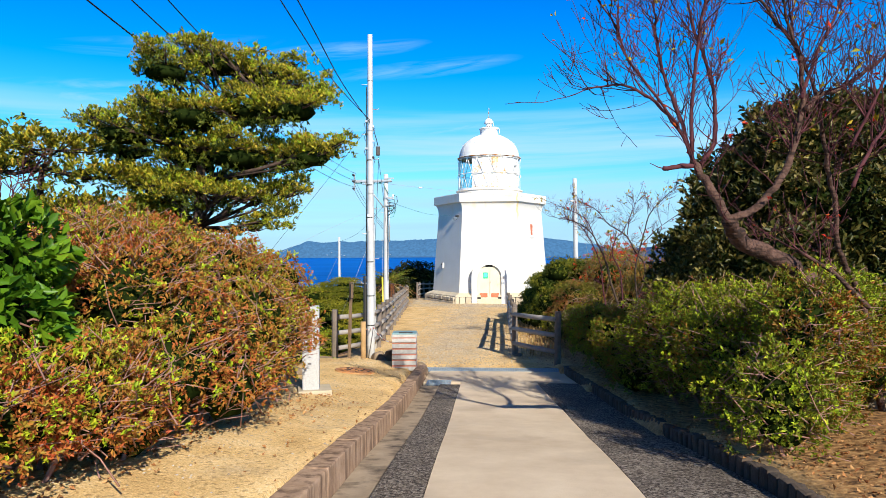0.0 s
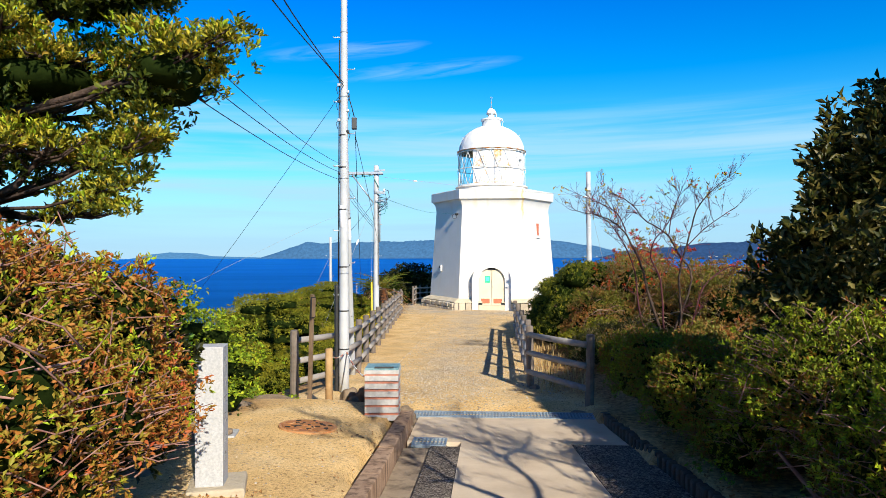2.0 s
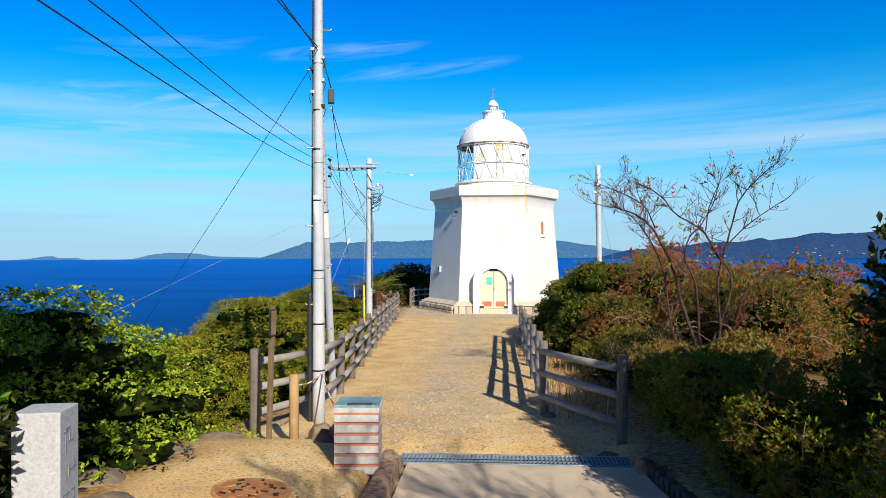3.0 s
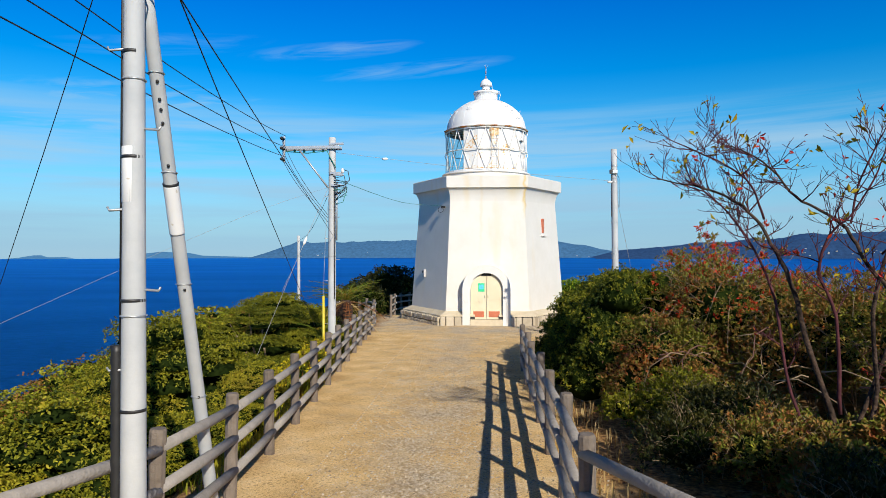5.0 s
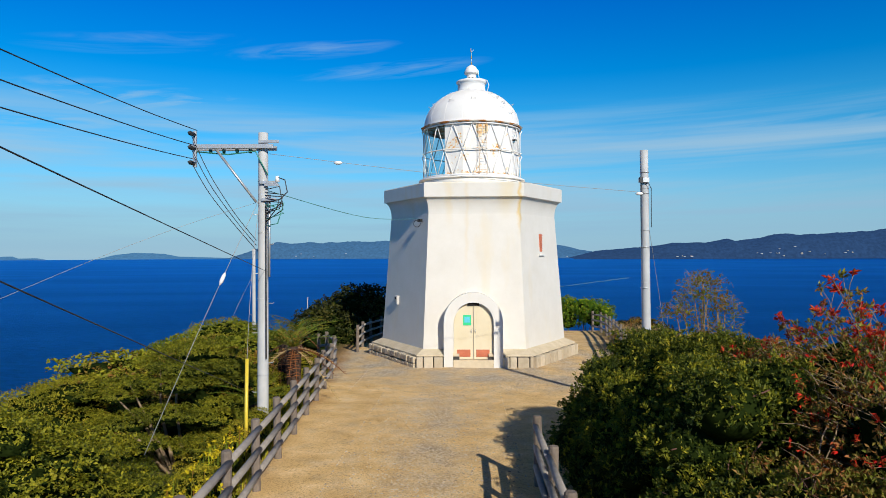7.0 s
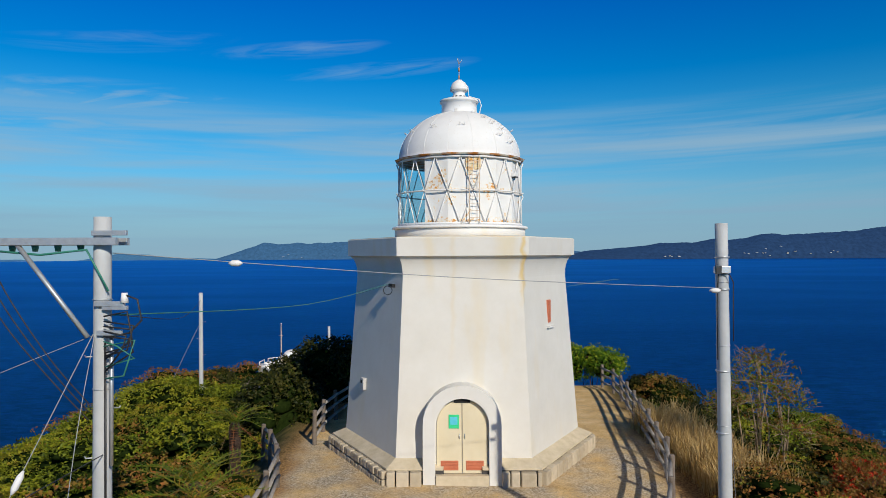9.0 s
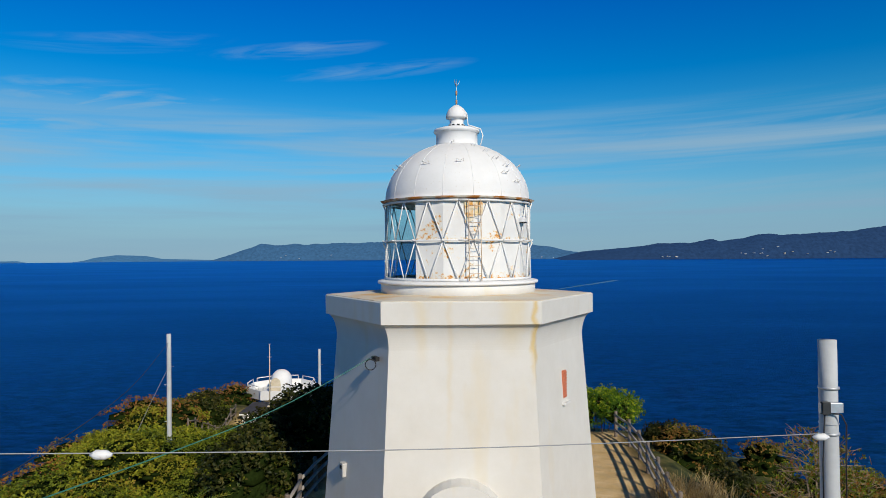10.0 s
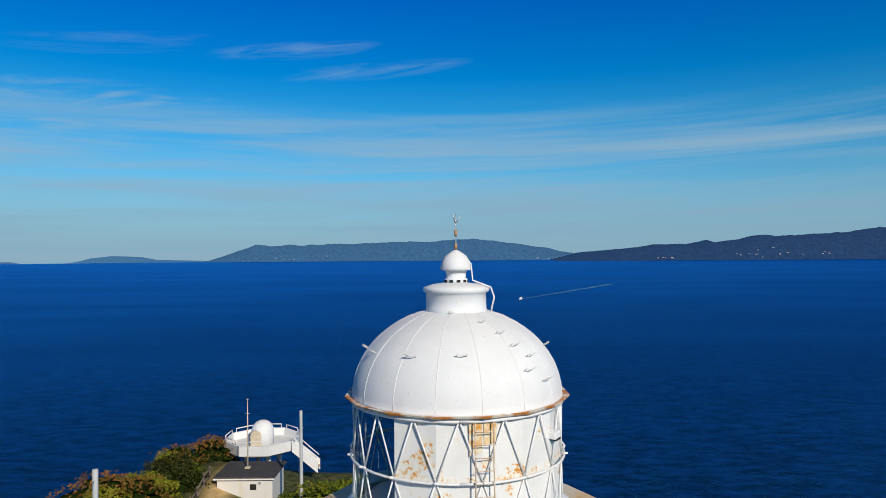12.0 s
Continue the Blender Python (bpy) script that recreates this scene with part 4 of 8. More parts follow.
def tower_material():
    """The tower's paint, with a long yellow run of rust water down from the cornice."""
    m = material("tower_paint", (0.635, 0.61, 0.55), (0.69, 0.67, 0.62), 0.6, 1.2, bump=0.06, bump_scale=30, stain=(0.66, 0.55, 0.34), stain_scale=1.3, stain_at=(0.57, 0.95), stretch=0.2)
    n, l = m.node_tree.nodes, m.node_tree.links
    b = n["Principled BSDF"]
    col = b.inputs["Base Color"].links[0].from_socket
    geo, sep = n.new("ShaderNodeNewGeometry"), n.new("ShaderNodeSeparateXYZ")
    l.new(geo.outputs["Position"], sep.inputs[0])
    nz = n.new("ShaderNodeTexNoise")
    nz.inputs["Scale"].default_value, nz.inputs["Detail"].default_value = 2.2, 5
    l.new(geo.outputs["Position"], nz.inputs["Vector"])

    def mth(op, a_, b_):
        q = n.new("ShaderNodeMath")
        q.operation = op
        for i, v in enumerate((a_, b_)):
            if isinstance(v, (int, float)):
                q.inputs[i].default_value = v
            else:
                l.new(v, q.inputs[i])
        return q.outputs[0]

    def step(v, a_, b_):
        q = n.new("ShaderNodeMapRange")
        q.interpolation_type = "SMOOTHSTEP"
        q.inputs[1].default_value, q.inputs[2].default_value = a_, b_
        l.new(v, q.inputs[0])
        return q.outputs[0]

    for x0, wide, z_lo, z_hi, power, c in ((1.62, 0.10, 4.1, 5.2, 0.75, (0.66, 0.46, 0.13)), (-0.9, 0.22, 4.3, 5.6, 0.35, (0.68, 0.54, 0.28)), (1.1, 0.35, 4.7, 5.65, 0.4, (0.68, 0.56, 0.30)), (-0.25, 0.12, 1.9, 4.4, 0.25, (0.66, 0.52, 0.28))):
        off_ = mth("ABSOLUTE", mth("ADD", mth("ADD", sep.outputs[0], -x0), mth("MULTIPLY", mth("SUBTRACT", nz.outputs[0], 0.5), 0.35)), 0.0)
        f = mth("MULTIPLY", mth("MULTIPLY", step(off_, wide, 0.0), step(sep.outputs[2], z_lo, z_hi)), mth("MULTIPLY", step(sep.outputs[1], -1.0, -2.0), power))
        mx = n.new("ShaderNodeMix")
        mx.data_type = "RGBA"
        l.new(f, mx.inputs[0])
        l.new(col, mx.inputs[6])
        mx.inputs[7].default_value = (*c, 1)
        col = mx.outputs[2]
    l.new(col, b.inputs["Base Color"])
    return m


TOWER = tower_material()
DECK = material("deck_paint", (0.66, 0.60, 0.48), (0.74, 0.70, 0.60), 0.7, 0.9, bump=0.08, stain=(0.66, 0.42, 0.16), stain_scale=0.9, stain_at=(0.47, 0.68))


def build_lighthouse():
    root = empty("lighthouse", pose(0, 0, 0), "white-painted hexagonal stone lighthouse with a domed lantern", "lighthouse")
    flare = [(3.225 + 0.275 * (1 - math.cos(i / 16 * math.pi / 2)), 5.08 + 0.59 * math.sin(i / 16 * math.pi / 2)) for i in range(17)]
    wall = hex_body("tower_wall", [(3.6, 0.30)] + flare, TOWER, root)
    parapet = hex_body("parapet", [(3.44, 5.668), (3.515, 5.672), (3.52, 6.15), (3.50, 6.17), (3.30, 6.18)], TOWER, root)
    hex_body("parapet_deck", [(3.47, 6.10), (3.47, 6.184), (2.0, 6.25)], DECK, root, "cream-stained deck of the parapet")
    plinth = empty_part("plinth", root, "plinth of rough stone blocks in dark mortar")
    for k in range(6):
        a0, a1 = Vector(hex_ring(1.0, 0)[k]), Vector(hex_ring(1.0, 0)[(k + 1) % 6])
        spans = ((0.0, 1.0),) if k != 4 else ((0.0, 0.365), (0.62, 1.0))
        for f0, f1 in spans:
            for nm, prof, mt in (("ledge", ((3.45, 0.12), (4.02, 0.12), (4.02, 0.17), (3.62, 0.33), (3.45, 0.33)), CREAM_STONE), ("mortar_bed", ((3.4, -0.45), (3.95, -0.45), (3.95, 0.118), (3.4, 0.118)), DARKSTONE)):
                vs, n_ = [], len(prof)
                for f in (f0, f1):
                    for r_, z in prof:
                        q = a0.lerp(a1, f) * r_
                        vs.append((q.x, q.y, z))
                fs = [tuple(range(n_)), tuple(range(2 * n_ - 1, n_ - 1, -1))] + [(i, i + n_, (i + 1) % n_ + n_, (i + 1) % n_) for i in range(n_)]
                bm = bmesh.new()
                bv = [bm.verts.new(v) for v in vs]
                for f in fs:
                    bm.faces.new([bv[i] for i in f])
                part(nm, bm, mt, plinth)
    rng = random.Random(4)
    # blocks of the plinth, face by face
    for k in range(6):
        a0, a1 = Vector(hex_ring(4.08, 0)[k]), Vector(hex_ring(4.08, 0)[(k + 1) % 6])
        along = (a1 - a0).normalized()
        ang = math.atan2(along.y, along.x)
        s, row = 0.0, 0
        rubble = k in (3, 2)
        length = (a1 - a0).length
        for lo, hi in (((-0.42, -0.12), (-0.11, 0.12)) if rubble else ((-0.42, 0.11),)):
            s = 0.02
            while s < length - 0.08:
                w_ = min(rng.uniform(0.16, 0.36) if rubble else rng.uniform(0.16, 0.46), length - 0.02 - s)
                mid = a0 + along * (s + w_ / 2)
                if not (k == 4 and abs(mid.x + 0.04) < 1.05):
                    box("stone_block", (mid.x, mid.y, (lo + hi) / 2 + rng.uniform(-0.01, 0.01)), (w_ - 0.03, 0.16 + rng.uniform(0, 0.05), hi - lo - 0.02), GRANITE, plinth, ang + rng.uniform(-0.05, 0.05), 0.035)
                s += w_
    # porch round the door
    foot, spring = -0.30, 1.30
    outer = arch_points(1.02, foot, spring)
    inner = arch_points(0.70, foot, spring - 0.02)
    pts = [(x - 0.045, z) for x, z in outer] + [(x - 0.045, z) for x, z in reversed(inner)]
    prism("porch_arch", pts, -3.52, -2.85, WHITE, root, "projecting white arched door surround")
    door = prism("door_recess", [(x - 0.045, z) for x, z in arch_points(0.71, 0.0, 1.28)], -3.33, -3.28, WHITE, root, "white recess behind the door")
    box("door_sill", (-0.045, -3.44, -0.17), (1.38, 0.26, 0.34), CREAM_STONE, root, label="worn stone door sill")
    for s_, nm in ((-1, "door"), (1, "door")):
        half = [(x, z) for x, z in arch_points(0.66, 0.02, 1.26, 24) if x * s_ >= -0.001]
        outline = half + [(0.012 * s_, 0.02)] if s_ < 0 else [(0.012, 0.02)] + half
        outline = [(x if abs(x) > 0.02 else 0.012 * s_, min(z, 1.86)) for x, z in outline]
        d = prism(nm, [(x - 0.045, z) for x, z in outline], -3.38, -3.335, CREAM, root, "cream-painted arched door leaf")
        box("louvre", (s_ * 0.33 - 0.045, -3.387, 0.22), (0.46, 0.012, 0.25), ORANGE, d, label="orange-red ventilation louvre")
        for i in range(6):
            box("slat", (s_ * 0.33 - 0.045, -3.397, 0.125 + i * 0.038), (0.44, 0.014, 0.022), ORANGE, d, 0, 0)
        tube("handle", [(s_ * 0.07 - 0.045, -3.385, 0.92), (s_ * 0.07 - 0.045, -3.42, 0.98), (s_ * 0.07 - 0.045, -3.385, 1.04)], 0.012, STEEL, d)
        if s_ < 0:
            nt = box("notice", (-0.26, -3.387, 1.36), (0.27, 0.01, 0.36), GREEN_NOTICE, d, label="green notice with a blue panel")
            box("notice_panel", (-0.26, -3.394, 1.38), (0.19, 0.006, 0.20), BLUE_NOTICE, d, 0, 0)
    box("transom_vent", (-0.045, -3.37, 1.905), (0.42, 0.08, 0.11), DARK, root, label="small dark vent above the door")
    # slit window on the shoulder face
    n1 = Vector((math.cos(radians(-30)), math.sin(radians(-30)), 0))
    lean = math.atan((3.6 - 3.24) * 0.866 / 4.7)
    al = Vector((-n1.y, n1.x, 0))
    for mid_s, z, w_, h_, dep, mt, nm in ((0.05, 4.05, 0.20, 0.66, 0.05, ORANGE, "window"), (0.05, 3.60, 0.42, 0.05, 0.16, WHITE, "window_sill")):
        rr = 3.6 * 0.866 + (z - 0.3) / 4.7 * (3.24 - 3.6) * 0.866
        c = n1 * rr + al * mid_s
        w = box(nm, (c.x, c.y, z), (dep, w_, h_), mt, root, radians(-30), 0.004, "narrow louvred window" if nm == "window" else "")
        if nm == "window":
            for i in range(9):
                cc = n1 * (rr + 0.03) + al * mid_s
                box("slat", (cc.x, cc.y, 3.77 + i * 0.07), (0.03, 0.17, 0.03), ORANGE, w, radians(-30), 0)
    # meter box and cable bracket on the seaward face
    n2 = Vector((math.cos(radians(210)), math.sin(radians(210)), 0))
    a2 = Vector((-n2.y, n2.x, 0))
    mb = n2 * 3.03 + a2 * -0.55
    b_ = box("meter_box", (mb.x, mb.y, 1.9), (0.16, 0.22, 0.34), BOX_WHITE, root, radians(30), 0.02, "grey electricity meter box")
    mw = mb + n2 * 0.085
    box("meter_window", (mw.x, mw.y, 1.97), (0.012, 0.12, 0.09), DARK, b_, radians(30), 0)
    cb = n2 * 2.93 + a2 * 1.2
    k_ = box("cable_bracket", (cb.x, cb.y, 4.86), (0.10, 0.24, 0.10), DARK, root, radians(30), 0.01, "black cable bracket with a loop")
    tube("cable_loop", [(cb.x - 0.1 + 0.12 * math.cos(t_), cb.y - 0.1, 4.74 + 0.12 * math.sin(t_)) for t_ in np.linspace(0, 6.28, 14)], 0.012, WIRE, k_)
    return root


build_lighthouse()


RUST_WASH = material("rust_wash", (0.72, 0.52, 0.20), (0.74, 0.70, 0.60), 0.7, 7.0, bump=0.1, stain=(0.62, 0.27, 0.03), stain_scale=8, stain_at=(0.50, 0.66))


def rusting_panel(m):
    """Rust that bleeds out along the panels' feet, over the middle rail and in a few blotches."""
    n, l = m.node_tree.nodes, m.node_tree.links
    b = n["Principled BSDF"]
    col = b.inputs["Base Color"].links[0].from_socket
    geo, sep = n.new("ShaderNodeNewGeometry"), n.new("ShaderNodeSeparateXYZ")
    l.new(geo.outputs["Position"], sep.inputs[0])

    def noise_(scale, detail):
        q = n.new("ShaderNodeTexNoise")
        q.inputs["Scale"].default_value, q.inputs["Detail"].default_value, q.inputs["Roughness"].default_value = scale, detail, 0.68
        l.new(geo.outputs["Position"], q.inputs["Vector"])
        return q.outputs[0]

    def mth(op, a_, b_):
        q = n.new("ShaderNodeMath")
        q.operation = op
        for k_, v in enumerate((a_, b_)):
            if isinstance(v, (int, float)):
                q.inputs[k_].default_value = v
            else:
                l.new(v, q.inputs[k_])
        return q.outputs[0]

    def step(v, a_, b_):
        q = n.new("ShaderNodeMapRange")
        q.interpolation_type = "SMOOTHSTEP"
        q.inputs[1].default_value, q.inputs[2].default_value = a_, b_
        l.new(v, q.inputs[0])
        return q.outputs[0]

    foot = mth("MULTIPLY", step(sep.outputs[2], 6.92, 6.60), 0.24)
    rail = mth("MULTIPLY", mth("MULTIPLY", step(sep.outputs[2], 7.72, 7.58), step(sep.outputs[2], 7.50, 7.56)), 0.17)
    blotch = mth("MULTIPLY", step(noise_(1.5, 2), 0.48, 0.70), 0.22)
    lean = mth("MAXIMUM", mth("MAXIMUM", foot, rail), blotch)
    grain = mth("ADD", noise_(11.0, 8), lean)
    for lo_, hi_, power, c in ((0.62, 0.82, 0.75, (0.76, 0.55, 0.20)), (0.715, 0.79, 0.9, (0.62, 0.24, 0.02)), (0.80, 0.88, 0.8, (0.30, 0.09, 0.015))):
        mx = n.new("ShaderNodeMix")
        mx.data_type = "RGBA"
        l.new(mth("MULTIPLY", step(grain, lo_, hi_), power), mx.inputs[0])
        l.new(col, mx.inputs[6])
        mx.inputs[7].default_value = (*c, 1)
        col = mx.outputs[2]
    l.new(col, b.inputs["Base Color"])


rusting_panel(PANEL)


def build_lantern():
    root = empty("lantern_room", pose(-0.03, 0, 0), "white cast-iron lantern room with a ribbed dome and rust stains", "lantern room")
    N = 16
    lathe("lantern_base", [(2.02, 6.17), (2.02, 6.44), (2.0, 6.46)], WHITE, root, 48)
    lathe("gallery_flange", [(2.0, 6.46), (2.09, 6.475), (2.105, 6.50), (2.09, 6.535), (2.0, 6.56), (1.8, 6.57)], WHITE_STEEL, root, 48)
    lo, hi, R = 6.57, 8.50, 1.86

    def at_(a, r, z):
        return Vector((r * math.sin(a), -r * math.cos(a), z))
    glass = bpy.data.materials.new("lantern_glass")
    glass.use_nodes = True
    gb = glass.node_tree.nodes["Principled BSDF"]
    gb.inputs["Base Color"].default_value = (0.75, 0.88, 0.9, 1)
    gb.inputs["Roughness"].default_value, gb.inputs["Transmission Weight"].default_value, gb.inputs["IOR"].default_value = 0.03, 1.0, 1.1
    for k in range(N):
        a0, a1 = (k - 0.5) * 2 * math.pi / N, (k + 0.5) * 2 * math.pi / N
        am = math.degrees(0.5 * (a0 + a1))
        am = (am + 180) % 360 - 180
        glazed = am < -40 or am > 128
        r_ = R - 0.012
        vs = [at_(a0, r_, lo), at_(a1, r_, lo), at_(a1, r_, hi), at_(a0, r_, hi), at_(a0, r_ - 0.012, lo), at_(a1, r_ - 0.012, lo), at_(a1, r_ - 0.012, hi), at_(a0, r_ - 0.012, hi)]
        fs = [(0, 1, 2, 3), (7, 6, 5, 4), (0, 4, 5, 1), (1, 5, 6, 2), (2, 6, 7, 3), (3, 7, 4, 0)]
        p_ = mesh_ob("pane" if glazed else "panel", vs, fs, glass if glazed else PANEL, root)
        if glazed:
            p_.visible_shadow = False
    # lattice of astragals: zigzag bars above and below the middle rail
    mid = 7.54
    for k in range(N):
        a0 = k * 2 * math.pi / N
        for da in (-0.5, 0.5):
            a1 = (k + da) * 2 * math.pi / N
            tube("astragal", [at_(a0 + math.pi / N, R + 0.01, mid), at_(a1 + math.pi / N, R + 0.01, hi)], 0.016, WHITE_STEEL, root, 5)
            tube("astragal", [at_(a0 + math.pi / N, R + 0.01, mid), at_(a1 + math.pi / N, R + 0.01, lo)], 0.016, WHITE_STEEL, root, 5)
    for z, r_, w_, nm in ((mid, R + 0.06, 0.022, "middle_rail"), (hi + 0.0, R + 0.03, 0.035, "top_rail"), (lo + 0.03, R + 0.03, 0.035, "bottom_rail")):
        ring = [at_(t_, r_, z) for t_ in np.linspace(0, 2 * math.pi, 49)]
        tube(nm, ring, w_, WHITE_STEEL, root, 6)
    for k in range(N):
        a = (k + 0.5) * 2 * math.pi / N
        tube("bracket", [at_(a, R, mid), at_(a, R + 0.12, mid + 0.02)], 0.02, WHITE_STEEL, root, 5)
    lathe("gutter", [(1.86, 8.53), (2.0, 8.55), (2.025, 8.585), (2.01, 8.59), (1.90, 8.57)], GUTTER_RUST, root, N, False, "rusted gutter round the dome's foot", math.pi / N)
    prof = [(1.90, 8.57)]
    for i in range(15):
        u = i / 14 * 0.947
        prof.append((1.885 * math.sqrt(1 - u * u), 8.60 + 1.53 * u))
    lathe("dome", prof, WHITE_STEEL, root, 64, True)
    for k in range(N):
        a = (k + 0.5) * 2 * math.pi / N
        pts = [at_(a, r_ + 0.004, z) for r_, z in prof[1:]]
        tube("rib", [q - (q - Vector((0, 0, 8.6))).normalized() * 0.002 for q in pts], 0.005, WHITE_STEEL, root, 5)
    lathe("vent_neck", [(0.58, 10.0), (0.55, 10.10), (0.545, 10.38), (0.595, 10.40), (0.61, 10.44), (0.59, 10.48), (0.43, 10.53), (0.22, 10.56)], WHITE_STEEL, root, 32)
    lathe("vent_throat", [(0.21, 10.55), (0.21, 10.63), (0.175, 10.64), (0.195, 10.78), (0.275, 10.785), (0.285, 10.82), (0.265, 10.92), (0.20, 11.04), (0.09, 11.12), (0.03, 11.15)], WHITE_STEEL, root, 24)
    for k in range(10):
        a = k * math.pi / 5 + 0.2
        box("vent_slot", at_(a, 0.207, 10.59), (0.07, 0.02, 0.045), DARK, root, a, 0)
    rod = tube("lightning_rod", [(0, 0, 11.12), (0, 0, 11.35), (0, 0, 11.55), (0, 0, 11.82)], [0.016, 0.013, 0.012, 0.005], STEEL, root, 8, "rusty lightning rod with three prongs")
    for z0_, z1_ in ((11.16, 11.27), (11.40, 11.52)):
        tube("collar", [(0, 0, z0_), (0, 0, z1_)], 0.024, RUST, rod, 8, "rusty red collar")
    for a in (0, 2.1, 4.2):
        tube("prong", [(0, 0, 11.64), (0.05 * math.cos(a), 0.05 * math.sin(a), 11.70), (0.10 * math.cos(a), 0.10 * math.sin(a), 11.80)], [0.012, 0.01, 0.005], STEEL, rod, 5)
    tube("rod_cable", [(0.05, -0.05, 11.13), (0.27, -0.1, 10.9), (0.30, -0.1, 10.6), (0.62, -0.2, 10.48), (0.68, -0.2, 10.3), (0.62, -0.22, 10.05)], 0.016, WHITE_STEEL, root, 6)
    # climbing hooks on the dome
    rng = random.Random(2)
    for am, zz in ((-62, 9.4), (-28, 9.42), (2, 9.45), (33, 9.75), (38, 9.56), (46, 9.38), (40, 9.18), (52, 8.98), (80, 9.45), (-85, 9.4), (24, 9.92), (-10, 10.05)):
        a = radians(am)
        u = (zz - 8.60) / 1.53
        r_ = 1.885 * math.sqrt(max(0.02, 1 - u * u))
        p0 = at_(a - 0.05, r_, zz)
        p1 = at_(a + 0.05, r_, zz)
        out = at_(a, r_ + 0.10, zz + 0.06) - at_(a, r_, zz)
        tube("step_hook", [p0, p0 + out, at_(a, r_ + 0.05, zz + 0.01), p1 + out, p1], 0.008, WHITE_STEEL, root, 5)
    # ladder
    for da in (-0.085, 0.065):
        a = radians(12) + da
        tube("ladder_rail", [at_(a, R + 0.14, 6.58), at_(a, R + 0.12, 7.5), at_(a, R + 0.10, 8.5)], 0.013, LADDER, root, 5, "rust-streaked ladder rail")
    for i in range(9):
        z = 6.75 + i * 0.2
        tube("ladder_rung", [at_(radians(12) - 0.085, R + 0.13, z), at_(radians(12) + 0.065, R + 0.13, z)], 0.008, LADDER, root, 5)
    # vent hood and downpipe
    a = radians(58)
    c = at_(a, R + 0.03, 8.05)
    box("vent_hood", c, (0.22, 0.14, 0.12), WHITE_STEEL, root, a, 0.02)
    box("vent_mouth", at_(a, R + 0.05, 7.985), (0.18, 0.12, 0.03), DARK, root, a, 0)
    for am in (-100, 98):
        a = radians(am)
        tube("downpipe", [at_(a, 2.02, 8.55), at_(a, 1.96, 8.4), at_(a, 1.95, 7.6), at_(a, 2.02, 7.5), at_(a, 1.95, 7.35), at_(a, 1.97, 6.6)], 0.022, WHITE_STEEL, root, 6)
    a = radians(12)
    for k_, (da, z0_, z1_) in enumerate(((-0.07, 7.95, 8.48), (0.055, 8.1, 8.48))):
        mesh_ob("rusted_patch", [at_(a + da - 0.055, R + 0.004, z0_), at_(a + da + 0.05, R + 0.004, z0_ + 0.06), at_(a + da + 0.055, R + 0.004, z1_), at_(a + da - 0.06, R + 0.004, z1_)], [(0, 1, 2, 3)], RUST_WASH, root, False, "orange rust bleeding through white paint")
    return root


build_lantern()

# ---- fences ----


def post_mesh(h=1.1, r=0.068):
    prof = [(r, -0.25), (r * 1.03, 0.2), (r * 0.98, h * 0.6), (r, h - 0.02), (r * 0.85, h)]
    ob = lathe("post_source", prof, FENCE, None, 10, False)
    me = ob.data
    bpy.data.objects.remove(ob)
    return me


POST = post_mesh()


def log_fence(posts, label, heights=(0.30, 0.62, 0.95), rail_mat=None, side=0.0, group="log fences along the path"):
    x0, y0 = posts[0][:2]
    root = empty("fence", pose(x0, y0, ground_z(x0, y0)), label, "fence", group)
    rng = random.Random(len(posts))
    tops = []
    for p in posts:
        z = p[2] if len(p) > 2 else ground_z(p[0], p[1])
        shared("post", POST, root, pose(p[0] - x0, p[1] - y0, z - root.location.z, rng.uniform(-1.5, 1.5), rng.uniform(-1.5, 1.5), rng.uniform(0, 90)))
        tops.append(Vector((p[0] - x0, p[1] - y0, z - root.location.z)))
    for a, b_ in zip(tops, tops[1:]):
        d = (b_ - a).normalized()
        n_ = Vector((-d.y, d.x, 0)) * side
        for h in heights:
            j = Vector((0, 0, h + rng.uniform(-0.015, 0.015)))
            tube("rail", [a + j + n_, (a + b_) / 2 + j + n_ + Vector((0, 0, -0.008)), b_ + j + n_], [0.048, 0.052, 0.047], rail_mat or FENCE_PALE, root, 8)
    return root


left_posts = [(-3.2, -28.35), (-2.78, -26.85)]
for i in range(12):
    y = -25.15 + i * 1.76
    left_posts.append((-2.82 - (y + 25.15) * 0.088, y))
left_posts.append((-4.82, -3.6))
log_fence(left_posts, "weathered log-style three-rail fence along the seaward path edge", side=-0.05)
log_fence([(-4.85, -3.55), (-5.45, -1.9), (-6.1, -0.3)], "weathered log-style fence turning down the slope", side=-0.05)
log_fence([(-4.65, 0.3), (-4.72, 2.1), (-4.6, 4.0), (-4.4, 6.0), (-4.1, 8.0)], "weathered log-style fence behind the lighthouse", side=-0.05)
right_posts = [(1.40, -28.55), (0.62, -26.75)] + [(0.66 + i * 0.02, -24.9 + i * 1.77) for i in range(6)]
log_fence(right_posts, "weathered log-style fence with three rails beside the shrubs", side=0.05)
log_fence([(3.85, -8.0), (4.45, -6.3), (5.0, -4.6), (5.40, -2.95), (5.62, -1.4), (5.88, 0.4), (6.12, 2.1), (6.36, 3.8), (6.65, 5.8), (6.85, 7.5), (7.0, 9.5), (6.9, 11.3)], "weathered log-style fence curving past the lighthouse", side=0.05)

# ---- poles and wires ----


